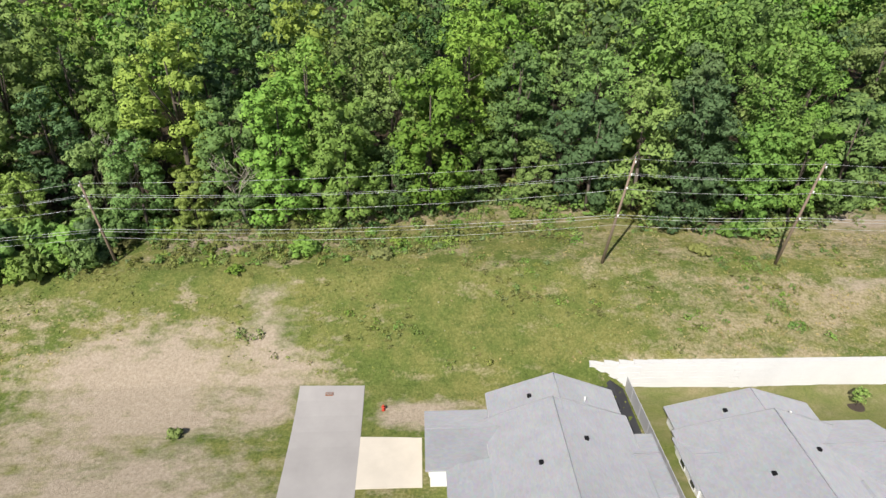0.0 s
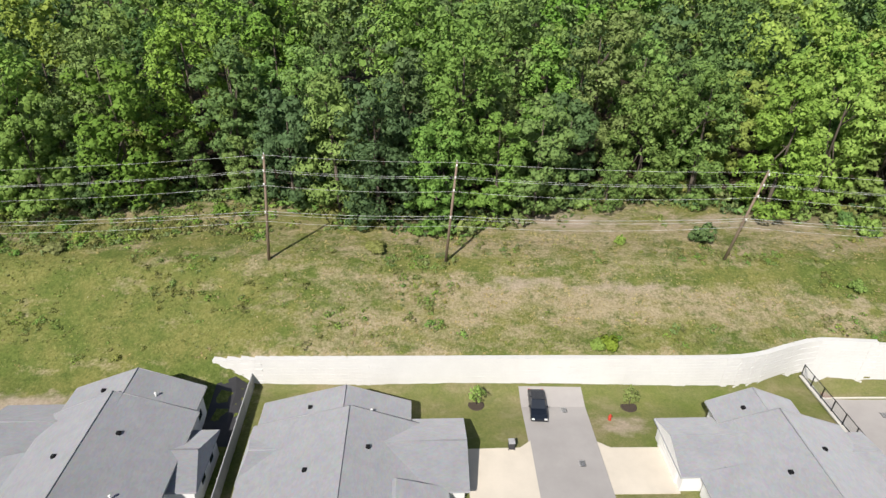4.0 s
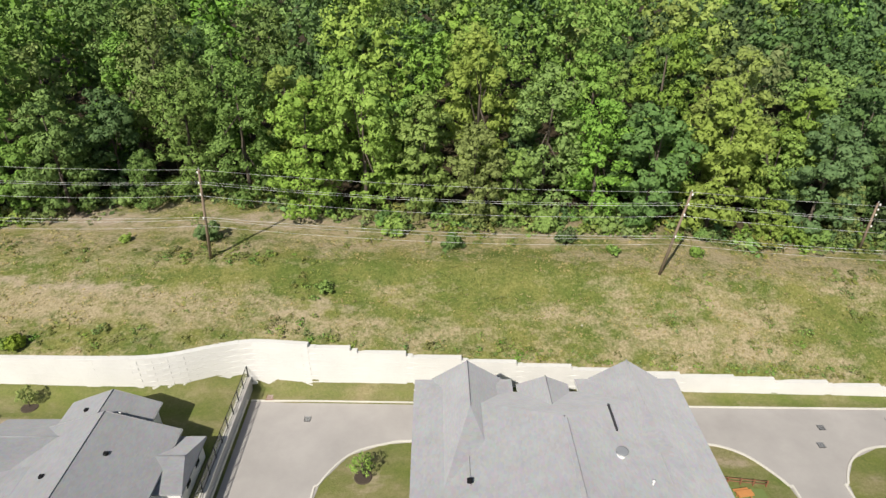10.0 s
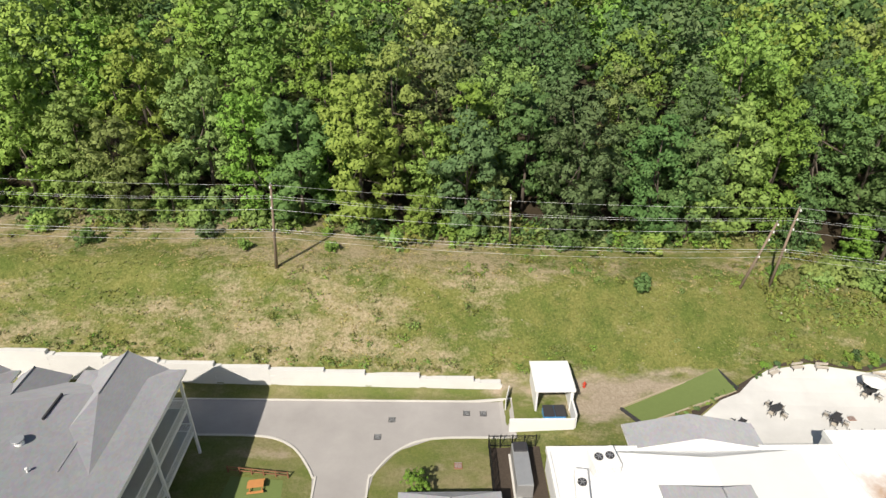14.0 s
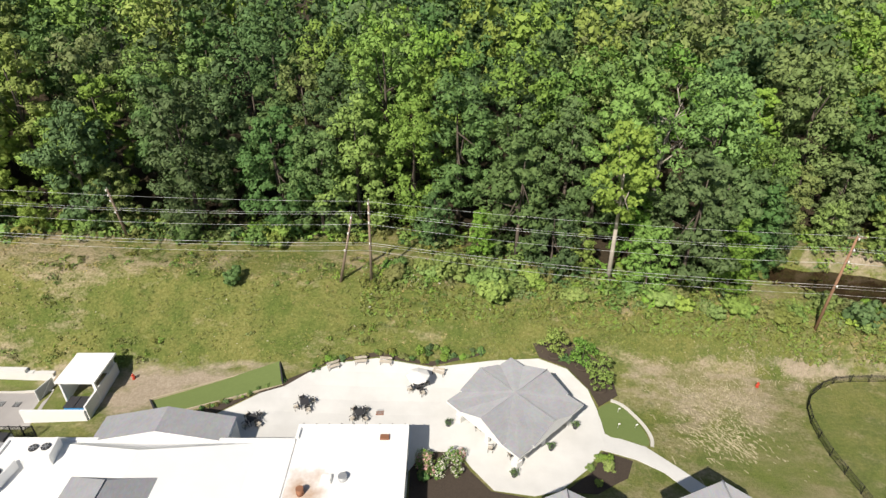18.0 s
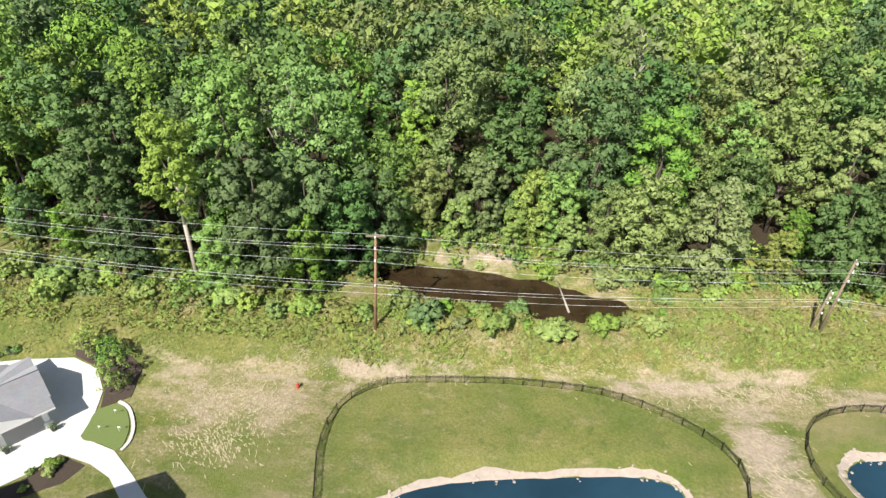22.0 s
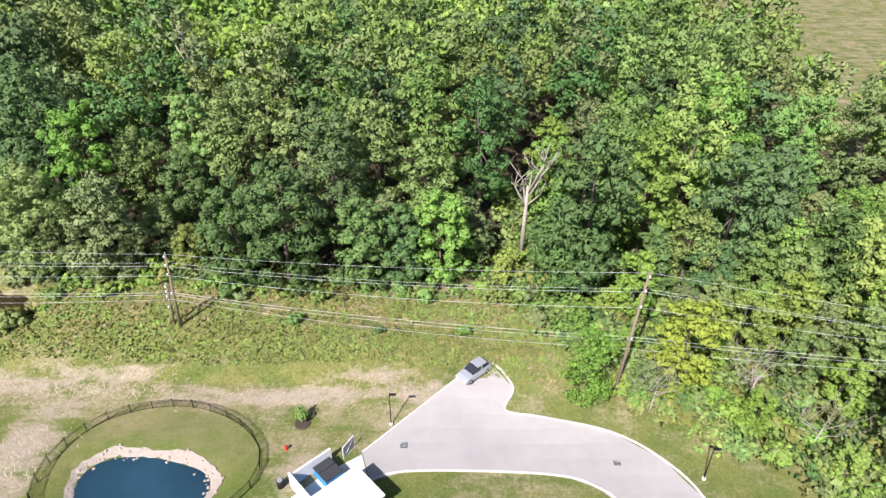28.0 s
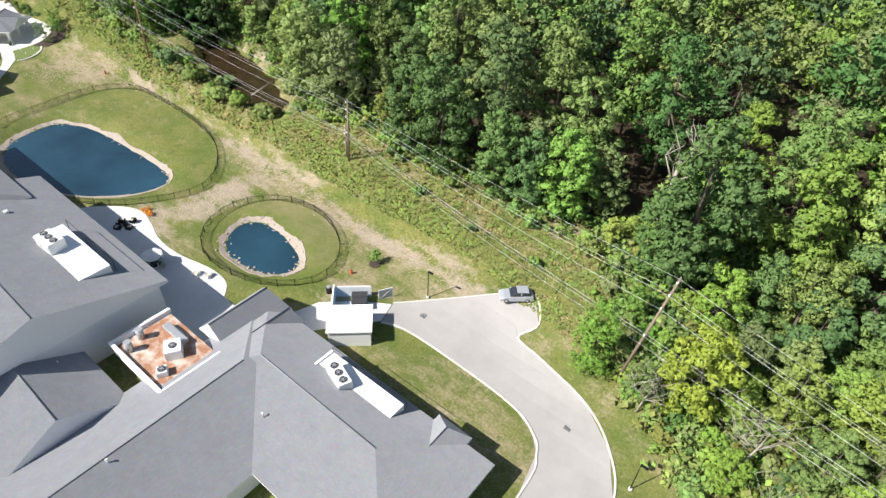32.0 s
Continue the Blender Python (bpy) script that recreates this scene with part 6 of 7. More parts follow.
for f_, h_, w_ in POLES:
    utility_pole(f_, h_, w_)
utility_pole((201.1, 63.6, 6.4), (203.4, 63.6, 15.9), "wood")
utility_pole((318.0, 60.6, 0.8), (318.6, 60.6, 7.0), "wood")
utility_pole((171.0, 69.5, 10.2), (170.6, 69.0, 17.0), "wood")


def cable(fr, side, sag, r, name="overhead_cable"):
    bm = bmesh.new()
    heads = [Vector((-95, 48, 23))] + [Vector(f) + (Vector(h) - Vector(f)) * fr + Vector((0, side, 0)) for f, h, _ in POLES] + [Vector((455, 40, 8))]
    for a, b in zip(heads, heads[1:]):
        n = 10
        pts = [a.lerp(b, i / n) - Vector((0, 0, sag * 4 * (i / n) * (1 - i / n) * (b - a).length / 45)) for i in range(n + 1)]
        for p, q in zip(pts, pts[1:]):
            tube(bm, p, q, r, n=4)
    tagged(new(name, mesh_of(bm, name, M["wire"])), "thin pale overhead cable strung between wooden poles", "cable", "overhead cables")


for fr, side, sag, r in ((1.0, -0.1, 0.5, 0.015), (0.87, -0.5, 0.7, 0.017), (0.86, 0.4, 0.75, 0.014), (0.745, -0.5, 0.8, 0.017), (0.50, -0.3, 0.6, 0.021), (0.475, -0.35, 0.7, 0.017), (0.40, -0.25, 0.8, 0.017)):
    cable(fr, side, sag, r)


# ---------------------------------------------------------------- cars
def car(at, turn, paint, glassm, label, suv=0.0):
    c = thing("car", at, label, "car", turn=turn)
    w = 0.90
    prof = [(-2.25, 0.35), (-2.27, 0.62), (-2.15, 0.92 + suv * 0.1), (-1.75, 1.0 + suv * 0.12), (0.75, 0.98 + suv * 0.05), (1.7, 0.88 + suv * 0.04), (2.2, 0.66), (2.25, 0.38), (2.1, 0.24), (-2.1, 0.24)]
    cab = [(-1.95 + 0.3 * (1 - suv), 0.97), (-1.35 - 0.25 * suv, 1.42 + 0.2 * suv), (0.05, 1.45 + 0.2 * suv), (0.95, 0.97)]

    def loft(p, w0, w1, bend):
        bm = bmesh.new()
        rings = []
        for s, k in ((-1, 1.0), (-0.93, 1.0), (0.93, 1.0), (1, 1.0)):
            ring = []
            for x, z in p:
                ww = (w0 if z < 1.0 else w1)
                edge = abs(s) > 0.95
                ring.append(bm.verts.new((x * (0.985 if edge else 1), s * ww, z - (bend if edge and z > 0.6 else 0))))
            rings.append(ring)
        for a, b in zip(rings, rings[1:]):
            for i in range(len(p)):
                bm.faces.new((a[i], a[(i + 1) % len(p)], b[(i + 1) % len(p)], b[i]))
        bm.faces.new(rings[0][::-1]), bm.faces.new(rings[-1])
        bmesh.ops.recalc_face_normals(bm, faces=bm.faces[:])
        bmesh.ops.bevel(bm, geom=bm.edges[:], offset=0.03, segments=1, affect="EDGES")
        return bm

    part("body", loft(prof, w, w, 0.06), M[paint], c)
    cabin = part("cabin", loft(cab, w - 0.06, w - 0.2, 0.03), M[glassm], c, "dark tinted car windows")
    zt = 1.45 + 0.2 * suv
    part("roof_panel", rounded(-1.35 - 0.25 * suv, 0.02, -w + 0.2, w - 0.2, zt - 0.06, zt + 0.035, 0.03), M[paint], c)
    for sx in (-1.4, 1.4):
        for sy in (-1, 1):
            t = part("wheel", tubes(((sx, sy * 0.68, 0.33), (sx, sy * 0.915, 0.33), 0.33), n=16), M["tyre"], c)
            part("rim", tubes(((sx, sy * 0.90, 0.33), (sx, sy * 0.925, 0.33), 0.21), n=12), M["steel"], t)
    for sy in (-1, 1):
        part("headlight", rounded(2.10, 2.26, sy * 0.68 - 0.16, sy * 0.68 + 0.16, 0.58, 0.72, 0.03), M["lampglass"], c)
        part("tail_light", rounded(-2.29, -2.15, sy * 0.70 - 0.14, sy * 0.70 + 0.14, 0.66, 0.84, 0.03), M["red"], c)
        part("mirror", rounded(0.55, 0.72, sy * 0.98 - 0.09, sy * 0.98 + 0.09, 0.93, 1.06, 0.03), M[paint], c)
        part("pillar", boxes((-0.62, -0.50, sy * 0.70 - 0.09, sy * 0.70 + 0.09, 1.0, zt - 0.08)), M[paint], cabin)
    part("number_plate", boxes((-2.30, -2.275, -0.26, 0.26, 0.5, 0.62)), M["trim"], c)
    return c


car((57.3, 47.7, ground_z(57.3, 47.7) + 0.06), -94, "blackpaint", "glass", "black saloon car parked on the asphalt drive")
car((356.0, 54.9, ground_z(356, 54.9) + 0.05), 221, "silverpaint", "glass", "silver estate car parked at the end of the turning area", 0.8)


# ---------------------------------------------------------------- planting
def shrub_kind(seed, leaves, width, height, size, mat, name="shrub"):
    rng = np.random.default_rng(seed)
    t = thing(name, (0, -900, 0), "shrub", "shrub")
    n = 9
    a = rng.random(n) * 6.283
    r = width * 0.55 * np.sqrt(rng.random(n))
    c = np.stack([np.cos(a) * r, np.sin(a) * r, height * (0.3 + 0.45 * rng.random(n))], 1)
    ob = new("foliage", quad_mesh("foliage", leaf_cloud(rng, c, width * (0.30 + 0.18 * rng.random(n)), leaves, size, height / width * 0.9, kids=5, fill=0.06), M[mat]))
    ob.parent = t
    bm = bmesh.new()
    tube(bm, (0, 0, -0.2), Vector(c[0]), 0.05, 0.02, 5)
    part("stem", bm, M["bark"], t)
    return t


SHRUBS = {m: [shrub_kind(40 + i * 7 + k, 760, 1.0, 1.1, 0.105, m) for k in range(3)] for i, m in enumerate(("leaf", "leafdark", "leaflight", "leafolive", "weed", "leafyellow"))}
SHRUB_LABEL = {"leaf": "rounded green shrub in rough grass", "leafdark": "dense dark green shrub in rough grass", "leaflight": "bright yellow-green shrub in rough grass", "leafolive": "dull olive shrub in rough grass", "weed": "sprawling patch of tall green weeds", "leafyellow": "bright yellow-green bush at the top of the stone wall"}


def shrub(x, y, s, mat, rnd, tall=1.0, label="", group="shrubs"):
    c = copy_thing(rnd.choice(SHRUBS[mat]), pose(x, y, ground_z(x, y) - 0.05, 0, 0, rnd.uniform(0, 360)) @ Matrix.Diagonal((s, s, s * tall, 1)))
    if group != "shrubs":
        c.name = "garden_plant"
    return tagged(c, label or SHRUB_LABEL[mat], "shrub" if group == "shrubs" else "plant", group)


def plant_shrubs():
    rnd = random.Random(77)
    for x, y, s, m in ((187.0, 62.4, 1.7, "leafdark"), (82.5, 69.0, 2.0, "leafdark"), (71.6, 69.0, 0.9, "leaflight"), (115, 67.5, 1.7, "leafdark"), (268.5, 59.6, 2.6, "leafdark"), (216, 66, 2.8, "leaflight"), (221, 61.5, 2.8, "leaflight"), (212, 66.5, 2.0, "leaflight"),
                        (-23.2, 45.9, 1.0, "leafolive"), (66, 51.7, 1.4, "leafyellow"), (64.4, 51.7, 1.2, "leafyellow"), (333, 61.5, 1.2, "leaf"), (355, 61, 1.2, "leaf"), (344, 60.5, 0.9, "leafdark"), (130, 69, 1.6, "leafdark"), (147, 66.5, 1.3, "leaf"), (136, 66, 1.2, "leaf"), (99, 60, 1.2, "leaf")):
        shrub(x, y, s, m, rnd)
    for k in range(24):  # tall scrub at the foot of the wood on the far left
        x = rnd.uniform(-64, -38)
        y = float(forest_edge(x)) - rnd.uniform(0.0, 8.0)
        shrub(x, y, rnd.uniform(1.8, 3.6), rnd.choice(("leaf", "leafdark", "leaf")), rnd, rnd.uniform(0.9, 1.3))
    for k in range(14):  # sprawling growth in front of it
        x = rnd.gauss(-18, 16)
        y = float(forest_edge(x)) - 1.0 - abs(rnd.gauss(0, 3.2))
        shrub(x, y, rnd.uniform(0.8, 2.3), rnd.choice(("weed", "leaf", "weed")), rnd, rnd.uniform(0.45, 0.75))
    for k in range(26):  # edge of the wood
        x = rnd.uniform(22, 200)
        y = float(forest_edge(x)) - rnd.uniform(-2.5, 1.0)
        shrub(x, y, rnd.uniform(0.8, 2.6), rnd.choice(("leaf", "leafdark", "leaf", "leaflight")), rnd)
    for k in range(70):  # scrub strip along the creek
        x = rnd.uniform(206, 300)
        y = float(y_pole(x)) + rnd.uniform(-0.2, 4.2) + (1.0 if x < 240 else 0)
        if creek_depth(x, y) < 1.02:
            continue
        shrub(x, y, rnd.uniform(0.9, 2.6), rnd.choice(("leaf", "leafolive", "leaflight", "weed", "leaflight")), rnd, rnd.uniform(0.55, 0.95))
    for k in range(30):
        x = rnd.uniform(258, 300)
        y = float(forest_edge(x)) + rnd.uniform(-4.5, 1)
        if creek_depth(x, y) > 1.05:
            shrub(x, y, rnd.uniform(1.0, 2.4), rnd.choice(("leafolive", "leaflight", "leaf")), rnd)
    for k in range(20):
        x = rnd.uniform(300, 366)
        y = float(forest_edge(x)) + rnd.uniform(-2.5, 1)
        shrub(x, y, rnd.uniform(0.8, 2.0), rnd.choice(("leafolive", "leaf", "leaflight")), rnd)
    for k in range(52):
        x = rnd.uniform(362, 425)
        y = float(forest_edge(x)) + rnd.uniform(-1.6, 8)
        shrub(x, y, rnd.uniform(1.0, 2.6), rnd.choice(("leaflight", "leafolive", "leaf")), rnd)


plant_shrubs()


def sapling(x, y, h, label, mat="leaflight", wide=0.9):
    rng = np.random.default_rng(int(abs(x) * 10))
    z = ground_z(x, y)
    t = thing("sapling", (x, y, z), label, "tree", "young planted trees")
    part("trunk", tube(bmesh.new(), (0, 0, -0.2), (0.05, 0, h * 0.8), 0.05, 0.02, 6), M["bark"], t)
    c, r = crown_lobes(rng, h, h * (0.35 if wide < 1.3 else 0.1), wide, 18)
    ob = new("crown", quad_mesh("crown", leaf_cloud(rng, c, r * 1.1, 700 if wide < 1.3 else 1500, 0.11, kids=4), M[mat]))
    ob.parent = t
    bm = tube(bmesh.new(), (x, y, z - 0.1), (x, y, z + 0.09), 1.05, 0.85, 18)
    tagged(new("mulch_ring", mesh_of(bm, "mulch_ring", M["mulch"])), "round bed of dark bark mulch under a young tree", "mulch")


sapling(50.6, 48.5, 2.6, "young tree with light leaves in a mulch ring")
sapling(67.7, 48.1, 2.6, "young tree with light leaves in a mulch ring")
sapling(336.2, 48.6, 2.4, "thin young tree in a dark mulch ring on dry grass", "leaf", 0.7)
sapling(105.2, 40.2, 3.0, "small green tree in a mulch ring on the lawn island", "leaf", 1.2)
sapling(158.8, 36.8, 3.2, "small green tree in a mulch ring on the lawn island", "leaf", 1.3)
sapling(228.6, 55.0, 4.0, "bushy young tree beside the pavilion", "leaflight", 1.7)
sapling(231.7, 53.6, 4.2, "bushy young tree beside the pavilion", "leaf", 1.7)
sapling(233.2, 50.4, 4.4, "bushy light green young tree beside the pavilion", "leaflight", 1.9)


def dead_tree(x, y, h, lean, label, seed):
    rnd = random.Random(seed)
    t = thing("dead_tree", (x, y, ground_z(x, y)), label, "tree")
    top = Vector((lean, 0.5, h))
    part("trunk", tube(bmesh.new(), (0, 0, -0.4), top * 0.65, 0.020 * h + 0.03, 0.012 * h, 8), M["palebark"], t)
    for i in range(9):
        bm = bmesh.new()
        a = top * rnd.uniform(0.4, 0.65)
        ang = rnd.uniform(0, 6.28)
        b = a + Vector((math.cos(ang) * rnd.uniform(1.5, 3), math.sin(ang) * 1.5, rnd.uniform(1.5, h * 0.3)))
        tube(bm, a, b, 0.008 * h, 0.004 * h, 6)
        for k in range(4):
            e = b + Vector((rnd.uniform(-2, 2), rnd.uniform(-1.2, 1.2), rnd.uniform(0.3, 2.8)))
            tube(bm, b, e, 0.004 * h, 0.002 * h, 5)
            tube(bm, e, e + Vector((rnd.uniform(-1, 1), rnd.uniform(-0.6, 0.6), rnd.uniform(0.2, 1.4))), 0.03, 0.012, 4)
        part("branch", bm, M["palebark"], t)


dead_tree(364.4, 79.0, 18.5, 0.5, "leafless grey dead tree with bare branches", 3)
dead_tree(-21.5, 76.5, 10.0, -2.4, "leaning bare grey trunk at the wood's edge", 8)
dead_tree(-38.0, 78.0, 13.0, 1.8, "leaning bare grey trunk at the wood's edge", 9)
dead_tree(392.0, 44.6, 5.0, 1.2, "pale bare dead tree among green bushes", 10)
dead_tree(376.0, 49.6, 5.0, 0.6, "pale bare dead tree among green bushes", 4)
dead_tree(247.0, 82.0, 21.0, 0.5, "leafless grey dead tree in the wood", 5)
dead_tree(306.0, 112.0, 24.0, 0.5, "leafless grey dead tree in the wood", 6)
dead_tree(387.3, 50.4, 7.0, 1.0, "pale bare dead tree among green bushes", 7)
for k, (x, y, dx) in enumerate(((287.6, 64.4, 0.4),)):
    t = thing("fallen_log", (x, y, 0.3), "bare pale log lying in the brown creek", "log")
    part("stem", tube(bmesh.new(), (0, 0, 0.2), (-dx * 1.6, 6.0, 1.0), 0.16, 0.08, 7), M["palebark"], t)


def rough_grass():
    """Tufts of grass and weeds over the meadow."""
    rng = np.random.default_rng(31)
    n = 52000
    x = rng.uniform(-62, 405, n)
    y0 = y_wall(x) + 0.5
    y = y0 + rng.random(n) * (forest_edge(x) + 1.5 - y0)
    dry, bare, lawn, lit = ground_masks(x, y)
    patch = np.array([noise.noise((a * 0.16, b * 0.22, 3.0)) + 0.6 * noise.noise((a * 0.6, b * 0.6, 7.0)) for a, b in zip(x, y)])
    keep = (creek_depth(x, y) > 1.1) & (rng.random(n) > bare * 1.3) & (patch > -0.25 + 0.7 * rng.random(n) - 0.45)
    keep &= ~((x > 240) & (y < y_pole(x) - 3.5) & (rng.random(n) < 0.85))
    x, y, dry, patch = x[keep], y[keep], dry[keep], patch[keep]
    # the weedy bank east of the creek
    e = 44000
    ex = rng.uniform(204, 372, e)
    front = table(ex, (204, 4.5), (245, 2.6), (300, 2.4), (320, 3.6), (372, 4.0))
    ey = y_pole(ex) - front + rng.random(e) * (np.where(ex < 296, y_pole(ex) + 5, forest_edge(ex) + 1.0) - y_pole(ex) + front)
    ep = np.array([noise.noise((a * 0.22, b * 0.3, 3.0)) + 0.6 * noise.noise((a * 0.8, b * 0.8, 7.0)) for a, b in zip(ex, ey)])
    ok = (ep > -0.3) & (creek_depth(ex, ey) > 1.05)
    ed = ground_masks(ex, ey)[0]
    x, y, dry, patch = (np.concatenate([a, b[ok]]) for a, b in ((x, ex), (y, ey), (dry, ed - 0.12), (patch, ep + 0.75)))
    z = land(x, y)
    m = len(x)
    bright = (rng.random(m) < 0.35) & (patch > 0.7) & (x > 204)
    tall = np.where(np.arange(m) >= m - int(ok.sum()), 1.9, 1.0)
    straw = (dry * 0.85 + rng.random(m) * 0.5 - np.where(tall > 1, patch - 0.75, patch) * 0.5) > 0.62
    k = 3
    size = (0.10 + 0.15 * rng.random(m)) * (1 + 0.55 * np.clip(patch, 0, 1.0))
    qs = []
    for i in range(k):
        a = rng.random(m) * 6.283
        lean = np.stack([np.cos(a), np.sin(a), np.zeros(m)], 1) * size[:, None] * 1.0
        side = np.stack([-np.sin(a), np.cos(a), np.zeros(m)], 1) * size[:, None] * 0.45
        b = np.stack([x, y, z - 0.03], 1) + rng.normal(size=(m, 3)) * np.array([0.16, 0.16, 0])
        top = b + lean + np.array([0, 0, 1.0]) * (size * 0.5 * tall)[:, None]
        qs.append(np.stack([b + side, b - side, top - side * 0.5, top + side * 0.5], 1))
    q = np.concatenate(qs)
    up = np.zeros_like(q) + np.array([0, -0.25, 1.0])
    q = np.concatenate([q, up], -1)
    me = quad_mesh("rough_grass", q, [M["weed"], M["straw"], M["leaflight"]], np.tile(rng.random(m) * 0.6, k))
    me.polygons.foreach_set("material_index", np.tile(np.where(bright, 2, straw.astype(np.int32)), k))
    tagged(new("rough_grass", me), "tufts of green and straw-coloured meadow grass and weeds", "grass", kind="stuff")
    # pale flower heads
    f = rng.choice(m, 1500)
    near = ((np.abs(x[f] - 118) < 9) & (np.abs(y[f] - 62) < 3)) | ((np.abs(x[f] - 160) < 16) & (np.abs(y[f] - 60) < 3)) | (np.abs(x[f] - 195) < 18) | (rng.random(1500) < 0.12)
    f = f[near]
    c = np.stack([x[f], y[f], z[f] + 0.5], 1)
    u = rng.normal(size=(len(f), 3)) * 0.045
    v = np.cross(u, [0, 0, 1.0])
    tagged(new("wild_flowers", quad_mesh("wild_flowers", np.stack([c - u, c - v, c + u, c + v], 1), M["flower"])), "small white wild flower heads", "flowers", kind="stuff")


rough_grass()


# ---------------------------------------------------------------- terrace and lawn furniture
def garden_table(x, y, turn):
    z = ground_z(x, y) + 0.07
    t = thing("garden_table", (x, y, z), "square dark metal garden table on the terrace", "table", "terrace tables", turn=turn)
    part("tabletop", rounded(-0.5, 0.5, -0.5, 0.5, 0.70, 0.74, 0.015), M["dark"], t)
    for sx in (-1, 1):
        for sy in (-1, 1):
            part("leg", boxes((sx * 0.42 - 0.03, sx * 0.42 + 0.03, sy * 0.42 - 0.03, sy * 0.42 + 0.03, 0, 0.70)), M["black"], t)
    for k in range(4):
        a = radians(turn + 90 * k + 12)
        garden_chair(x + 1.0 * math.cos(a), y + 1.0 * math.sin(a), math.degrees(a) + 90)


CHAIR = []


def garden_chair(x, y, turn, low=False):
    z = ground_z(x, y) + 0.07
    if not CHAIR:
        c = thing("garden_chair", (0, -900, 0), "metal garden chair with beige seat", "chair", "terrace chairs")
        part("seat", rounded(-0.27, 0.27, -0.27, 0.27, 0.40, 0.47, 0.03), M["cushion"], c)
        part("backrest", rounded(-0.27, 0.27, 0.0 - 0.30, -0.24, 0.47, 0.92, 0.02), M["dark"], c)
        for sx in (-1, 1):
            part("armrest", boxes((sx * 0.29 - 0.025, sx * 0.29 + 0.025, -0.26, 0.24, 0.62, 0.66)), M["black"], c)
            for sy in (-1, 1):
                part("leg", boxes((sx * 0.25 - 0.02, sx * 0.25 + 0.02, sy * 0.24 - 0.02, sy * 0.24 + 0.02, 0, 0.40)), M["black"], c)
        CHAIR.append(c)
    return copy_thing(CHAIR[0], pose(x, y, z, 0, 0, turn + 180))


for x, y, a in ((199.2, 46.9, 20), (205.5, 45.75, 35), (194.05, 44.35, 40)):
    garden_table(x, y, a)


for x, y, a in ((217.8, 45.4, 40), (218.6, 44.0, 95), (219.8, 43.4, 150), (221.9, 40.3, 205), (219.8, 41.1, 260)):
    garden_chair(x, y, a)


def umbrella(x, y, r, label):
    z = ground_z(x, y) + 0.07
    u = thing("parasol", (x, y, z), label, "parasol")
    part("pole", tubes(((0, 0, 0), (0, 0, 2.5), 0.03)), M["steel"], u)
    part("base", tubes(((0, 0, 0), (0, 0, 0.1), 0.3), n=16), M["black"], u)
    bm = bmesh.new()
    top = bm.verts.new((0, 0, 2.55))
    rim = [bm.verts.new((math.cos(k * math.pi / 4) * r, math.sin(k * math.pi / 4) * r, 2.05)) for k in range(8)]
    low = [bm.verts.new((v.co.x, v.co.y, 1.88)) for v in rim]
    for k in range(8):
        bm.faces.new((top, rim[k], rim[(k + 1) % 8]))
        bm.faces.new((rim[k], low[k], low[(k + 1) % 8], rim[(k + 1) % 8]))
    part("canopy", bm, M["fabric"], u, "white octagonal canvas canopy")
    for k in range(8):
        part("rib", tubes(((0, 0, 2.5), (math.cos(k * math.pi / 4) * r * 0.98, math.sin(k * math.pi / 4) * r * 0.98, 2.02), 0.012), n=4), M["black"], u)
    t = thing("garden_table", (x, y, z), "round dark garden table under the parasol", "table", "terrace tables")
    part("tabletop", tubes(((0, 0, 0.70), (0, 0, 0.74), 0.6), n=20), M["dark"], t)
    part("pedestal", tubes(((0, 0, 0.1), (0, 0, 0.70), 0.06), n=8), M["black"], t)
    for k in range(4):
        a = k * math.pi / 2 + 0.5
        garden_chair(x + 1.1 * math.cos(a), y + 1.1 * math.sin(a), math.degrees(a) + 90)


umbrella(211.9, 49.9, 1.35, "white parasol over a round table")
umbrella(313.9, 27.7, 1.45, "white parasol on the shaded terrace")


def bench(x, y, turn):
    b = thing("garden_bench", (x, y, ground_z(x, y) + 0.07), "pale slatted garden bench by the planting bed", "bench", "benches", turn=turn)
    for k in range(4):
        part("slat", boxes((-0.75, 0.75, -0.25 + k * 0.13, -0.15 + k * 0.13, 0.42, 0.45)), M["cushion"], b)
    for k in range(3):
        part("back_slat", boxes((-0.75, 0.75, 0.28, 0.31, 0.55 + k * 0.13, 0.64 + k * 0.13)), M["cushion"], b)
    for sx in (-0.65, 0.65):
        part("leg_frame", boxes((sx - 0.03, sx + 0.03, -0.25, 0.33, 0.34, 0.42), (sx - 0.03, sx + 0.03, -0.25, -0.19, 0, 0.34), (sx - 0.03, sx + 0.03, 0.27, 0.33, 0, 0.34), (sx - 0.03, sx + 0.03, 0.31, 0.36, 0.42, 0.95)), M["black"], b)


for x, y, a in ((201.6, 52.4, 25), (204.8, 53.2, 8), (207.8, 53.2, -5), (214.2, 51.9, -20)):
    bench(x, y, a)


def planter(x, y):
    z = ground_z(x, y) + 0.07
    p = thing("planter", (x, y, z), "dark round planter with trailing green plants", "planter", "terrace planters")
    part("pot", tube(bmesh.new(), (0, 0, 0), (0, 0, 0.55), 0.24, 0.34, 14), M["dark"], p)
    rng = np.random.default_rng(int(x))
    c = np.array([[0, 0, 0.65], [0.2, 0.1, 0.6], [-0.18, 0.05, 0.62], [0, -0.2, 0.6]])
    ob = new("plant", quad_mesh("plant", leaf_cloud(rng, c, np.full(4, 0.28), 160, 0.07), M["leafdark"]))
    ob.parent = p


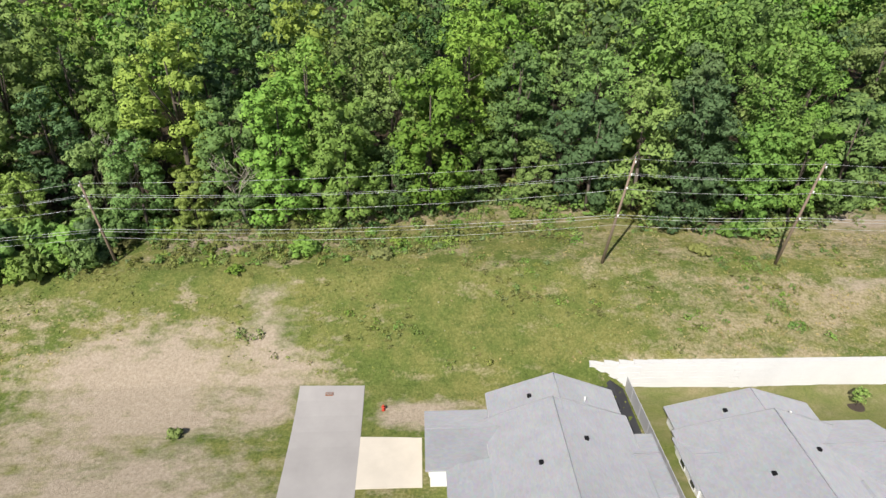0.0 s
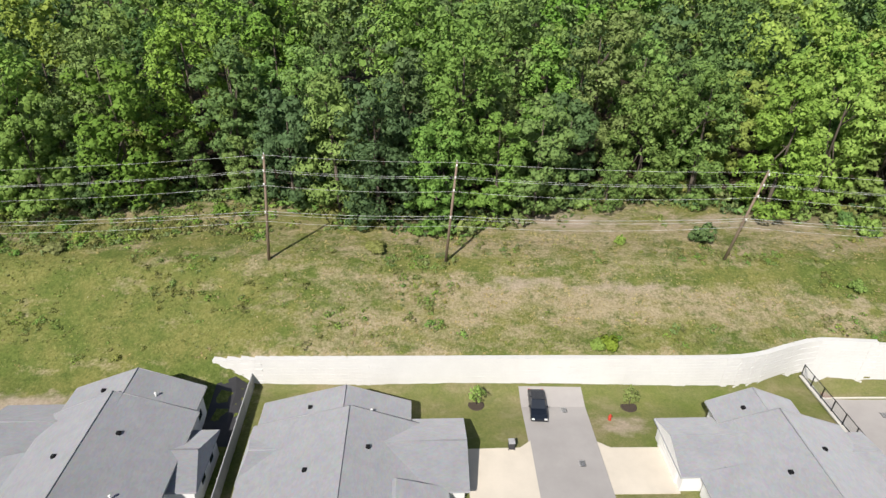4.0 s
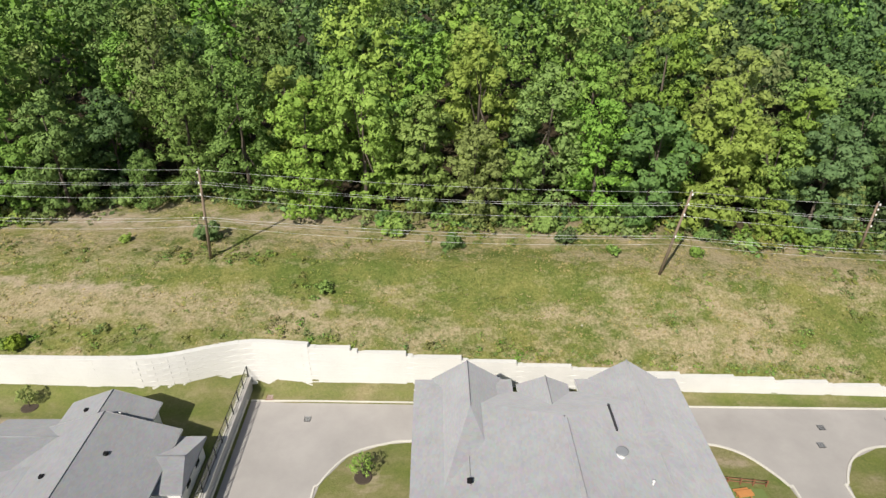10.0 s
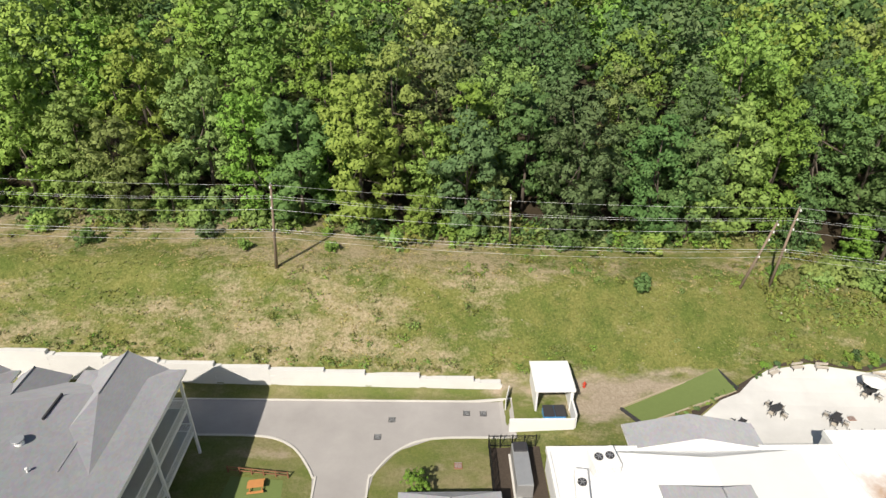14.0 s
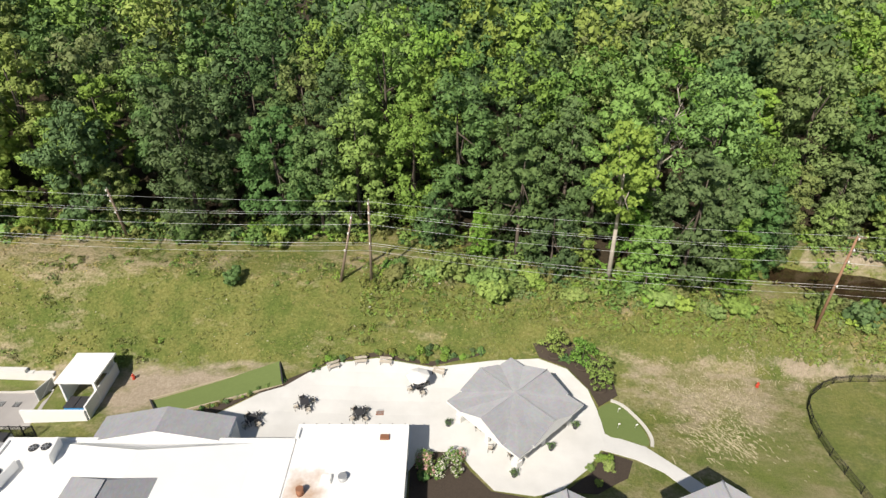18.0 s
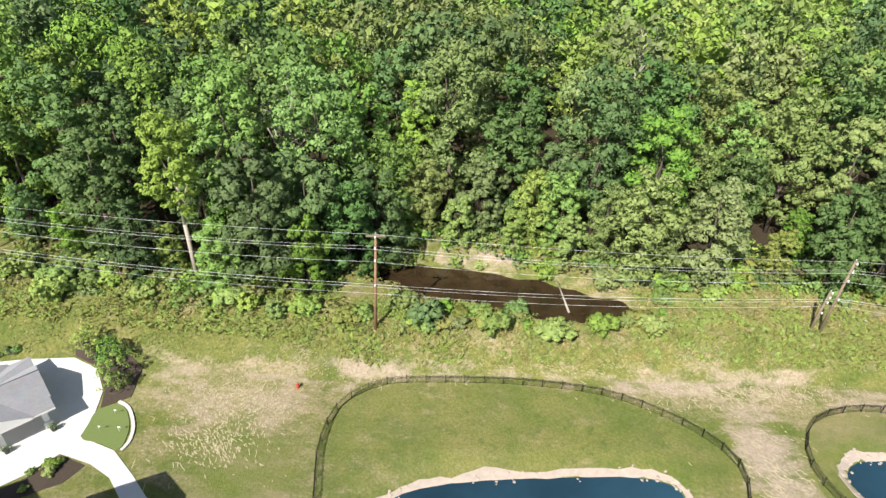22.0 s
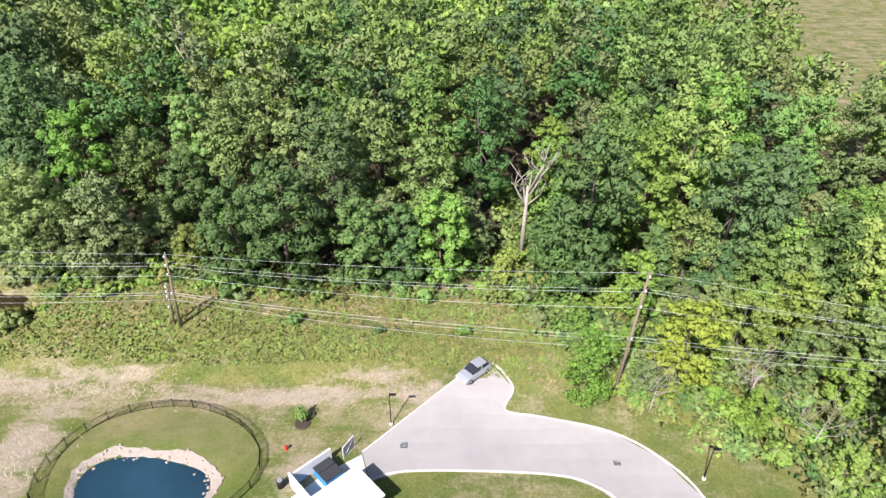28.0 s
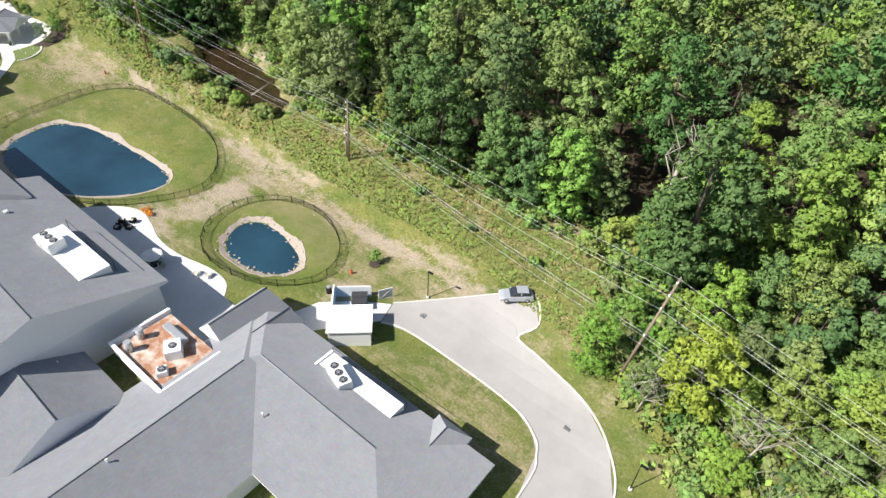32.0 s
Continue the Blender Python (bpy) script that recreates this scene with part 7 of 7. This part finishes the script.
for x, y in ((215.4, 44.6), (229.3, 44.4), (226.2, 41.4), (222.0, 38.0)):
    planter(x, y)
for i, (x, y, a) in enumerate(((302.3, 28.5, 30), (303.6, 29.6, 120), (301.4, 29.7, 220), (302.5, 30.8, 300), (319.7, 30.4, 20), (321.2, 31.2, 10))):
    t = thing("lounge_chair", (x, y, ground_z(x, y) + 0.07), "square black lounge chair with pale cushion" if i < 4 else "pale low lounge chair at the terrace edge", "chair", "lounge chairs", turn=a)
    fr = M["black"] if i < 4 else M["fabric"]
    part("base", rounded(-0.42, 0.42, -0.42, 0.42, 0.0, 0.30, 0.04), fr, t)
    part("cushion", rounded(-0.32, 0.32, -0.36, 0.30, 0.30, 0.45, 0.05), M["cushion"], t)
    part("backrest", rounded(-0.42, 0.42, 0.30, 0.44, 0.30, 0.75, 0.04), fr, t)
    for sx in (-1, 1):
        part("armrest", rounded(sx * 0.37 - 0.06, sx * 0.37 + 0.06, -0.40, 0.30, 0.30, 0.55, 0.03), fr, t)
t = thing("lounge_table", (302.4, 29.6, ground_z(302.4, 29.6) + 0.07), "low black lounge table on the terrace", "table")
part("tabletop", rounded(-0.35, 0.35, -0.35, 0.35, 0.30, 0.36, 0.02), M["black"], t)
part("pedestal", boxes((-0.2, 0.2, -0.2, 0.2, 0, 0.30)), M["black"], t)


def bed(name, pts, mat, label, category, lift=0.10):
    return drape(name, pts, M[mat], lift, label, category, kind="structure")


TURF = [(181.6, 47.2), (194.9, 53.2), (196.0, 49.9), (183.4, 44.8)]
bed("turf", TURF, "turf", "strip of flat artificial turf beside the terrace", "lawn", 0.16)
for i in range(4):
    (ax, ay), (bx, by) = TURF[i], TURF[(i + 1) % 4]
    L = math.dist((ax, ay), (bx, by))
    e = thing("turf_edging", ((ax + bx) / 2, (ay + by) / 2, ground_z((ax + bx) / 2, (ay + by) / 2)), "low timber edging round the artificial turf", "edging", "turf edging", turn=math.degrees(math.atan2(by - ay, bx - ax)))
    part("board", rounded(-L / 2, L / 2, -0.09, 0.09, -0.2, 0.45 if i in (1, 3) else 0.26, 0.02), M["turftrim"] if i in (0, 2) else M["dark"], e)
bed("planting_bed", [(183.6, 44.5), (196.2, 49.6), (200.6, 53.4), (206.8, 54.75), (213, 53.65), (219.8, 55.0), (219, 54.6), (213.4, 53.1), (206.8, 54.2), (201.0, 53.3), (195.0, 49.9), (188.0, 44.5), (185.6, 42.5)], "mulch", "dark mulched planting bed along the terrace", "bed", 0.085)
bed("planting_bed", [(226, 56.2), (230.5, 56.6), (235, 53.4), (235.2, 49.4), (232.6, 47.6), (232.0, 50.0), (229.9, 53.2), (226.6, 54.6)], "mulch", "dark mulched bed behind the pavilion", "bed", 0.085)
bed("planting_bed", [(211.5, 33), (211.5, 40.8), (213.2, 41.0), (216.2, 40.8), (217.6, 38.6), (219.6, 36.2), (223.5, 35.4), (223.5, 33)], "mulch", "dark mulched bed beside the clubhouse", "bed", 0.05)
bed("planting_bed", [(226.8, 36.2), (230.2, 38.8), (231.7, 41.2), (234.6, 40.2), (233.5, 38.0), (230, 36.0)], "mulch", "dark mulched bed by the curving path", "bed", 0.05)
GREEN = smooth_loop([(232.5, 47.2), (234.6, 48.2), (236.3, 46.2), (237.0, 44.0), (236.8, 42.4), (234.6, 43.0), (232.7, 43.4), (232.4, 45.4)])
bed("putting_green", GREEN, "turf", "small putting green with pale stone edge", "lawn", 0.10)
kerb([(234.2, 48.6), (235.6, 47.8), (237.0, 45.6), (237.5, 43.6), (237.2, 42.2)], lift=0.16, width=0.35)
for x, y in ((234.6, 46.8), (236.0, 44.6), (234.0, 44.5)):
    fl = thing("golf_flag", (x, y, ground_z(x, y) + 0.1), "small white practice flag on the putting green", "flag", "practice flags")
    part("stick", tubes(((0, 0, 0), (0, 0, 0.8), 0.015), n=5), M["trim"], fl)
    part("pennant", boxes((0.015, 0.24, -0.008, 0.008, 0.6, 0.78)), M["fabric"], fl)
_r = random.Random(9)
for x0, y0, n, s, mats in ((213.5, 39.2, 9, 0.8, ("leafdark", "leaf", "leaflight")), (231.2, 38.8, 6, 0.8, ("leaflight", "leaf")), (216, 55.0, 8, 0.8, ("leafdark", "leaf")), (230, 55.4, 3, 0.9, ("leaf", "leafdark"))):
    for k in range(n):
        shrub(x0 + _r.uniform(-1.5, 1.5) * (3 if n == 8 else 1), y0 + _r.uniform(-1.6, 1.6) * (0.3 if n == 8 else 1), s * _r.uniform(0.6, 1.2), _r.choice(mats), _r, 0.9, "low garden shrub in a mulched bed", "bed shrubs")
for k in range(13):  # blossoming bushes by the clubhouse corner
    rng = np.random.default_rng(60 + k)
    x, y = 212.4 + _r.uniform(0, 4.2), 39.3 + _r.uniform(-1.2, 1.2)
    t = thing("flower_bush", (x, y, ground_z(x, y)), "flowering bush with pale pink and white blossoms", "flowers", "blossoming bushes")
    c = rng.normal(size=(6, 3)) * 0.22 + np.array([0, 0, 0.55])
    for nm, q, m_ in (("foliage", leaf_cloud(rng, c, np.full(6, 0.42), 260, 0.09), "leaf"), ("blooms", leaf_cloud(rng, c, np.full(6, 0.47), 90, 0.10), "flower" if k % 3 else "blush")):
        ob = tagged(new(nm, quad_mesh(nm, q, M[m_])), kind="stuff")
        ob.parent = t
for k in range(26):
    t = _r.random()
    x, y = 184.8 + (200.5 - 184.8) * t, 44.3 + (52.9 - 44.3) * t + _r.uniform(-0.3, 0.5)
    shrub(x, y, _r.uniform(0.28, 0.5), _r.choice(("leafdark", "leaf", "weed")), _r, 0.9, "small clump of flowers in a mulched bed", "bed plants")
for k in range(24):
    t = k / 23 * 19.0
    shrub(200.6 + t + _r.uniform(-0.3, 0.3), float(table(200.6 + t, (200.6, 53.3), (206.8, 54.5), (213.0, 53.5), (219.6, 54.8))) + _r.uniform(-0.1, 0.35), _r.uniform(0.35, 0.7), _r.choice(("leafdark", "leaf", "weed")), _r, 0.9, "low garden shrub in a mulched bed", "bed shrubs")
for k in range(6):
    rng = np.random.default_rng(k)
    x, y = 300.4 + _r.uniform(0, 2.6), 33.6 + _r.uniform(-0.4, 0.6)
    t = thing("flower_clump", (x, y, ground_z(x, y)), "clump of bright orange flowers at the terrace edge", "flowers", "orange flowers")
    c = rng.normal(size=(6, 3)) * 0.18 + np.array([0, 0, 0.3])
    ob = new("blooms", quad_mesh("blooms", leaf_cloud(rng, c, np.full(6, 0.25), 200, 0.07), M["orange"]))
    ob.parent = t


# ---------------------------------------------------------------- service enclosures and street furniture
def slab(name, parent, mat, *dims, label=""):
    return part(name, boxes(*dims), M[mat], parent, label)


def gate(x, y, z, turn, w, h, label):
    g = thing("gate", (x, y, z), label, "gate", turn=turn)
    slab("frame", g, "trim", (-w / 2, w / 2, -0.04, 0.04, 0.1, 0.2), (-w / 2, w / 2, -0.04, 0.04, h - 0.1, h), (-w / 2, -w / 2 + 0.1, -0.04, 0.04, 0.2, h - 0.1), (w / 2 - 0.1, w / 2, -0.04, 0.04, 0.2, h - 0.1))
    part("brace", tubes(((-w / 2 + 0.05, 0, 0.15), (w / 2 - 0.05, 0, h - 0.1), 0.045), n=6), M["trim"], g)
    slab("infill", g, "greyvinyl", (-w / 2 + 0.1, w / 2 - 0.1, -0.015, 0.015, 0.2, h - 0.1))


def bin_store_west():
    s = thing("bin_store", (0, 0, 0), "white walled service enclosure with a flat white roof", "enclosure")
    z = 0.05
    slab("wall", s, "siding", (171.9, 172.1, 47.2, 51.7, z - 0.3, z + 3.5))
    slab("wall", s, "siding", (175.8, 176.0, 44.6, 51.7, z - 0.3, z + 2.4))
    slab("wall", s, "siding", (172.1, 175.8, 51.5, 51.7, z - 0.3, z + 3.5))
    slab("wall", s, "siding", (168.7, 175.8, 44.4, 44.65, z - 0.3, z + 1.9))
    slab("post", s, "trim", (175.72, 176.05, 47.1, 47.3, z, z + 3.5))
    slab("roof", s, "membrane", (171.7, 176.2, 46.9, 51.9, z + 3.5, z + 3.72), label="flat white roof")
    slab("base", s, "concrete", (168.8, 175.8, 44.65, 51.5, z - 0.2, z + 0.06))
    gate(168.9, 48.6, 0.05, 75, 2.4, 1.9, "open white braced gate of the bin store")
    d = thing("waste_skip", (173.9, 46.4, z + 0.06), "dark blue steel waste skip with closed lids", "skip")
    part("tub", rounded(-1.2, 1.2, -0.85, 0.85, 0.05, 1.15, 0.05), M["bluepaint"], d)
    part("lid", rounded(-1.25, -0.02, -0.9, 0.9, 1.15, 1.26, 0.04), M["dark"], d, "dark plastic lid")
    part("lid", rounded(0.02, 1.25, -0.9, 0.9, 1.15, 1.26, 0.04), M["dark"], d, "dark plastic lid")


def bin_store_east():
    s = thing("bin_store", (341.3, 39.0, -4.3), "white service enclosure with pale roof and open bay", "enclosure", turn=43)
    slab("wall", s, "siding", (-2.6, -2.4, -4.6, 4.2, -0.3, 2.3))
    slab("wall", s, "siding", (2.4, 2.6, -4.6, -0.2, -0.3, 2.6))
    slab("wall", s, "siding", (-2.4, 2.4, -4.6, -4.4, -0.3, 2.6))
    slab("wall", s, "greyvinyl", (-2.4, 2.4, -0.4, -0.2, -0.3, 2.6))
    slab("roof", s, "membrane", (-2.8, 2.8, -4.8, -0.1, 2.6, 2.8), label="flat white roof")
    slab("wall", s, "siding", (-2.4, 2.4, 4.0, 4.2, -0.3, 2.0))
    slab("base", s, "concrete", (-2.4, 2.4, -0.2, 4.0, -0.2, 0.05))
    d = thing("waste_skip", (340.3, 41.4, -4.22), "bright blue steel waste skip with dark lids", "skip", turn=43)
    part("tub", rounded(-1.0, 1.0, -1.2, 1.2, 0.05, 1.3, 0.05), M["bluepaint"], d)
    part("lid", rounded(-1.05, 1.05, -1.25, 0.1, 1.3, 1.42, 0.04), M["dark"], d, "dark plastic lid")
    part("lid", rounded(-1.05, 1.05, 0.15, 1.25, 1.3, 1.42, 0.04), M["dark"], d, "dark plastic lid")
    gate(342.0, 44.6, -4.3, 60, 2.0, 1.9, "open white braced gate of the bin store")
    b = thing("litter_bin", (335.6, 40.2, ground_z(335.6, 40.2) + 0.07), "round black litter bin", "bin")
    part("drum", tubes(((0, 0, 0), (0, 0, 0.95), 0.36), n=16), M["black"], b)
    part("lid", tubes(((0, 0, 0.95), (0, 0, 1.05), 0.28), n=16), M["steel"], b)


bin_store_west()
bin_store_east()


def service_yard():
    y_ = thing("yard_fence", (0, 0, 0), "tall black metal fence round a dark service yard", "fence")
    for a, b in (((166.3, 34), (166.3, 42.4)), ((166.3, 42.4), (171.3, 42.4))):
        n = max(2, round(math.dist(a, b) / 1.2))
        for i in range(n + 1):
            x, y = a[0] + (b[0] - a[0]) * i / n, a[1] + (b[1] - a[1]) * i / n
            slab("post", y_, "black", (x - 0.05, x + 0.05, y - 0.05, y + 0.05, -0.2, 1.9))
        x0, x1, y0, y1 = min(a[0], b[0]), max(a[0], b[0]), min(a[1], b[1]), max(a[1], b[1])
        for h in (0.3, 1.7):
            slab("rail", y_, "black", (x0 - 0.03, x1 + 0.03, y0 - 0.03, y1 + 0.03, h, h + 0.07))
        bm = bmesh.new()
        m = int(math.dist(a, b) / 0.14)
        for i in range(m):
            x, y = a[0] + (b[0] - a[0]) * i / m, a[1] + (b[1] - a[1]) * i / m
            box(bm, x - 0.015, x + 0.015, y - 0.015, y + 0.015, 0.1, 1.8)
        tagged(part("bar_infill", bm, M["black"], y_), kind="stuff")
    drape("pad", [(166.4, 30), (171.7, 30), (171.7, 42.3), (166.4, 42.3)], M["mulch"], 0.05, "dark mulched floor of the service yard", "pavement")
    g = thing("generator", (169.3, 38.6, 0.06), "long pale grey generator housing in the yard", "generator")
    part("housing", rounded(-0.8, 0.8, -2.6, 2.6, 0.1, 2.0, 0.05), M["steel"], g)
    part("hood", rounded(-0.7, 0.7, 1.4, 2.5, 2.0, 2.3, 0.05), M["dark"], g)
    part("plinth", boxes((-1.0, 1.0, -2.8, 2.8, -0.1, 0.1)), M["kerb"], g)


service_yard()
kiosk = thing("garden_house", (0, 0, 0), "small white garden house with a grey hip roof", "building")
part("wall", boxes((157.8, 166.2, 22, 34.2, -0.3, 2.7)), M["siding"], kiosk)
add_roof(kiosk, 157.2, 166.8, 21.4, 34.8, 2.75, 4.6, axis="y", hip0=4.4, hip1=2.0)
lodge = thing("apartment_building", (0, 0, 0), "three-storey white building with grey gabled shingle roof by the path", "building")
part("wall", boxes((217, 243.2, 4, 26.0, -2.6, 8.4)), M["siding"], lodge)
part("wall", boxes((232.6, 239.6, 26.05, 27.2, -2.6, 8.8)), M["siding"], lodge)
# Unseen west gable, added to cast the second hump of shadow by the path.
part("wall", boxes((221.0, 227.6, 26.05, 27.0, -2.6, 8.6)), M["siding"], lodge)
add_roof(lodge, 216.0, 244.0, 3.4, 26.8, 8.5, 11.6, axis="x", hip0=8.0, hip1=8.0)
add_roof(lodge, 231.8, 240.4, 14.0, 28.0, 8.8, 11.9, axis="y", hip0=3.0)
# Roof of the unseen west gable that casts that shadow.
add_roof(lodge, 220.2, 228.4, 14.0, 27.6, 8.7, 11.4, axis="y", hip0=3.0)


def straw_wisps():
    """Pale wisps of cut straw left on the lawn."""
    rng = np.random.default_rng(4)
    n = 2200
    k = rng.integers(10, size=n)
    cx, cy, rx, ry = np.array([(248, 50, 5, 4), (246, 44, 4, 3), (262, 56, 10, 1.2), (305, 53.5, 12, 2), (338, 52.5, 14, 1.6), (306, 42, 4, 6), (256, 55.5, 7, 2), (286, 56.6, 12, 0.9), (312, 54, 9, 2), (246, 48, 7, 6)]).T
    x, y = cx[k] + rng.normal(size=n) * rx[k] * 0.6, cy[k] + rng.normal(size=n) * ry[k] * 0.6
    z = land(x, y) + 0.015
    a = np.where(k % 2, -0.9, 1.2) + rng.normal(size=n) * 0.4
    u = np.stack([np.cos(a), np.sin(a), np.zeros(n)], 1) * (0.10 + 0.42 * rng.random(n) ** 2)[:, None]
    v = np.stack([-np.sin(a), np.cos(a), np.zeros(n)], 1) * 0.034
    c = np.stack([x, y, z], 1)
    lift = np.array([0, 0, 0.01])
    tagged(new("straw_wisps", quad_mesh("straw_wisps", np.stack([c - u - v, c + u - v, c + u + v + lift, c - u + v + lift], 1), M["pale_straw"])), "pale wisps of cut straw lying on the dry lawn", "straw", kind="stuff")


straw_wisps()


def lamp_post(x, y, h):
    p = thing("lamp_post", (x, y, ground_z(x, y)), "slim black lamp post beside the turning area", "street lamp", "lamp posts")
    part("post", tube(bmesh.new(), (0, 0, -0.2), (0, 0, h), 0.07, 0.05, 8), M["black"], p)
    part("foot", tubes(((0, 0, -0.1), (0, 0, 0.25), 0.22), n=10), M["kerb"], p)
    hd = part("head", rounded(-0.05, 0.75, -0.16, 0.16, h - 0.05, h + 0.07, 0.03), M["black"], p)
    part("lens", boxes((0.1, 0.7, -0.12, 0.12, h - 0.07, h - 0.052)), M["lampglass"], hd)


lamp_post(346.3, 48.3, 4.7)
lamp_post(379.6, 41.5, 4.7)


def hydrant(x, y):
    h = thing("fire_hydrant", (x, y, ground_z(x, y)), "red fire hydrant in a bare patch of lawn", "hydrant", "hydrants")
    part("barrel", tubes(((0, 0, -0.1), (0, 0, 0.6), 0.13), n=12), M["red"], h)
    part("bonnet", tube(bmesh.new(), (0, 0, 0.6), (0, 0, 0.8), 0.17, 0.06, 12), M["red"], h)
    for sx in (-1, 1):
        part("outlet", tubes(((0, 0, 0.45), (sx * 0.24, 0, 0.45), 0.07), n=8), M["red"], h)
    part("flange", tubes(((0, 0, 0.02), (0, 0, 0.08), 0.2), n=12), M["red"], h)


for x, y in ((65.0, 46.1), (-1.9, 48.6), (178.2, 50.6), (335.1, 44.9), (253.3, 52.6)):
    hydrant(x, y)


def drain(x, y, w, mat, label, lift=0.055):
    z = float(land(np.array([x]), np.array([y]), np.array([False]) if x < 170 else None)[0])
    d = thing("drain_cover", (x, y, z + lift), label, "drain", "drain covers")
    part("frame", boxes((-w, w, -w, w, -0.1, 0.008)), M[mat], d)
    for k in range(5):
        part("bar", boxes((-w + 0.06, w - 0.06, -w + 0.1 + k * w * 0.38, -w + 0.16 + k * w * 0.38, 0.008, 0.03)), M["steel"], d)


for x, y in ((98.1, 48.1), (155.8, 46.4), (154.4, 43.9), (166.1, 47.2), (164.2, 47.3), (347.9, 45.6), (371.0, 43.6), (60.5, 40.2), (60.2, 47.5)):
    drain(x, y, 0.38, "dark", "dark iron drain grating in the asphalt")
drain(-7.9, 51.0, 0.42, "brown", "rusty drain grating at the end of the drive", 0.075)
for x, y in ((93.1, 51.4), (163.0, 40.0), (207.7, 46.4)):
    drain(x, y, 0.42, "brown", "square rust-brown inspection cover", 0.05 if x < 200 else 0.085)


def wheelie_bin(x, y):
    b = thing("wheelie_bin", (x, y, ground_z(x, y) + 0.02), "grey plastic wheelie bin on the grass edge", "bin")
    part("tub", rounded(-0.3, 0.3, -0.33, 0.33, 0.08, 0.95, 0.05), M["dark"], b)
    part("lid", rounded(-0.33, 0.33, -0.38, 0.36, 0.95, 1.05, 0.03), M["greyvinyl"], b)
    for sx in (-1, 1):
        part("wheel", tubes(((sx * 0.28, -0.28, 0.1), (sx * 0.34, -0.28, 0.1), 0.1), n=10), M["tyre"], b)


wheelie_bin(53.7, 42.3)
pic = thing("picnic_table", (143.0, 37.4, 0.02), "orange timber picnic table on a green mat", "table", turn=8)
part("tabletop", rounded(-0.8, 0.8, -0.38, 0.38, 0.70, 0.76, 0.02), M["timber"], pic)
for sy in (-0.7, 0.7):
    part("seat", rounded(-0.8, 0.8, sy - 0.14, sy + 0.14, 0.40, 0.45, 0.02), M["timber"], pic)
for sx in (-0.6, 0.6):
    part("frame", boxes((sx - 0.04, sx + 0.04, -0.7, 0.7, 0.33, 0.40), (sx - 0.04, sx + 0.04, -0.3, -0.2, 0, 0.33), (sx - 0.04, sx + 0.04, 0.2, 0.3, 0, 0.33), (sx - 0.04, sx + 0.04, -0.06, 0.06, 0.40, 0.70)), M["timber"], pic)
bed("mat", [(139.5, 35.0), (145.8, 34.6), (145.4, 38.4), (140.0, 39.0)], "turf", "green play-area surface on the lawn island", "pavement", 0.014)
rail_ = thing("low_fence", (0, 0, 0), "low dark timber rail fence beside the play area", "fence")
for i in range(6):
    slab("post", rail_, "brown", (139.6 + i * 1.25 - 0.06, 139.6 + i * 1.25 + 0.06, 39.5 - i * 0.16 - 0.06, 39.5 - i * 0.16 + 0.06, -0.2, 0.9))
for h in (0.4, 0.8):
    part("rail", tubes(((139.6, 39.5, h), (145.85, 38.7, h), 0.05), n=6), M["brown"], rail_)
for lot in SHRUBS.values():
    for proto in lot:
        for o in (*proto.children_recursive, proto):
            bpy.data.objects.remove(o)
for proto in CHAIR:
    for o in (*proto.children_recursive, proto):
        bpy.data.objects.remove(o)
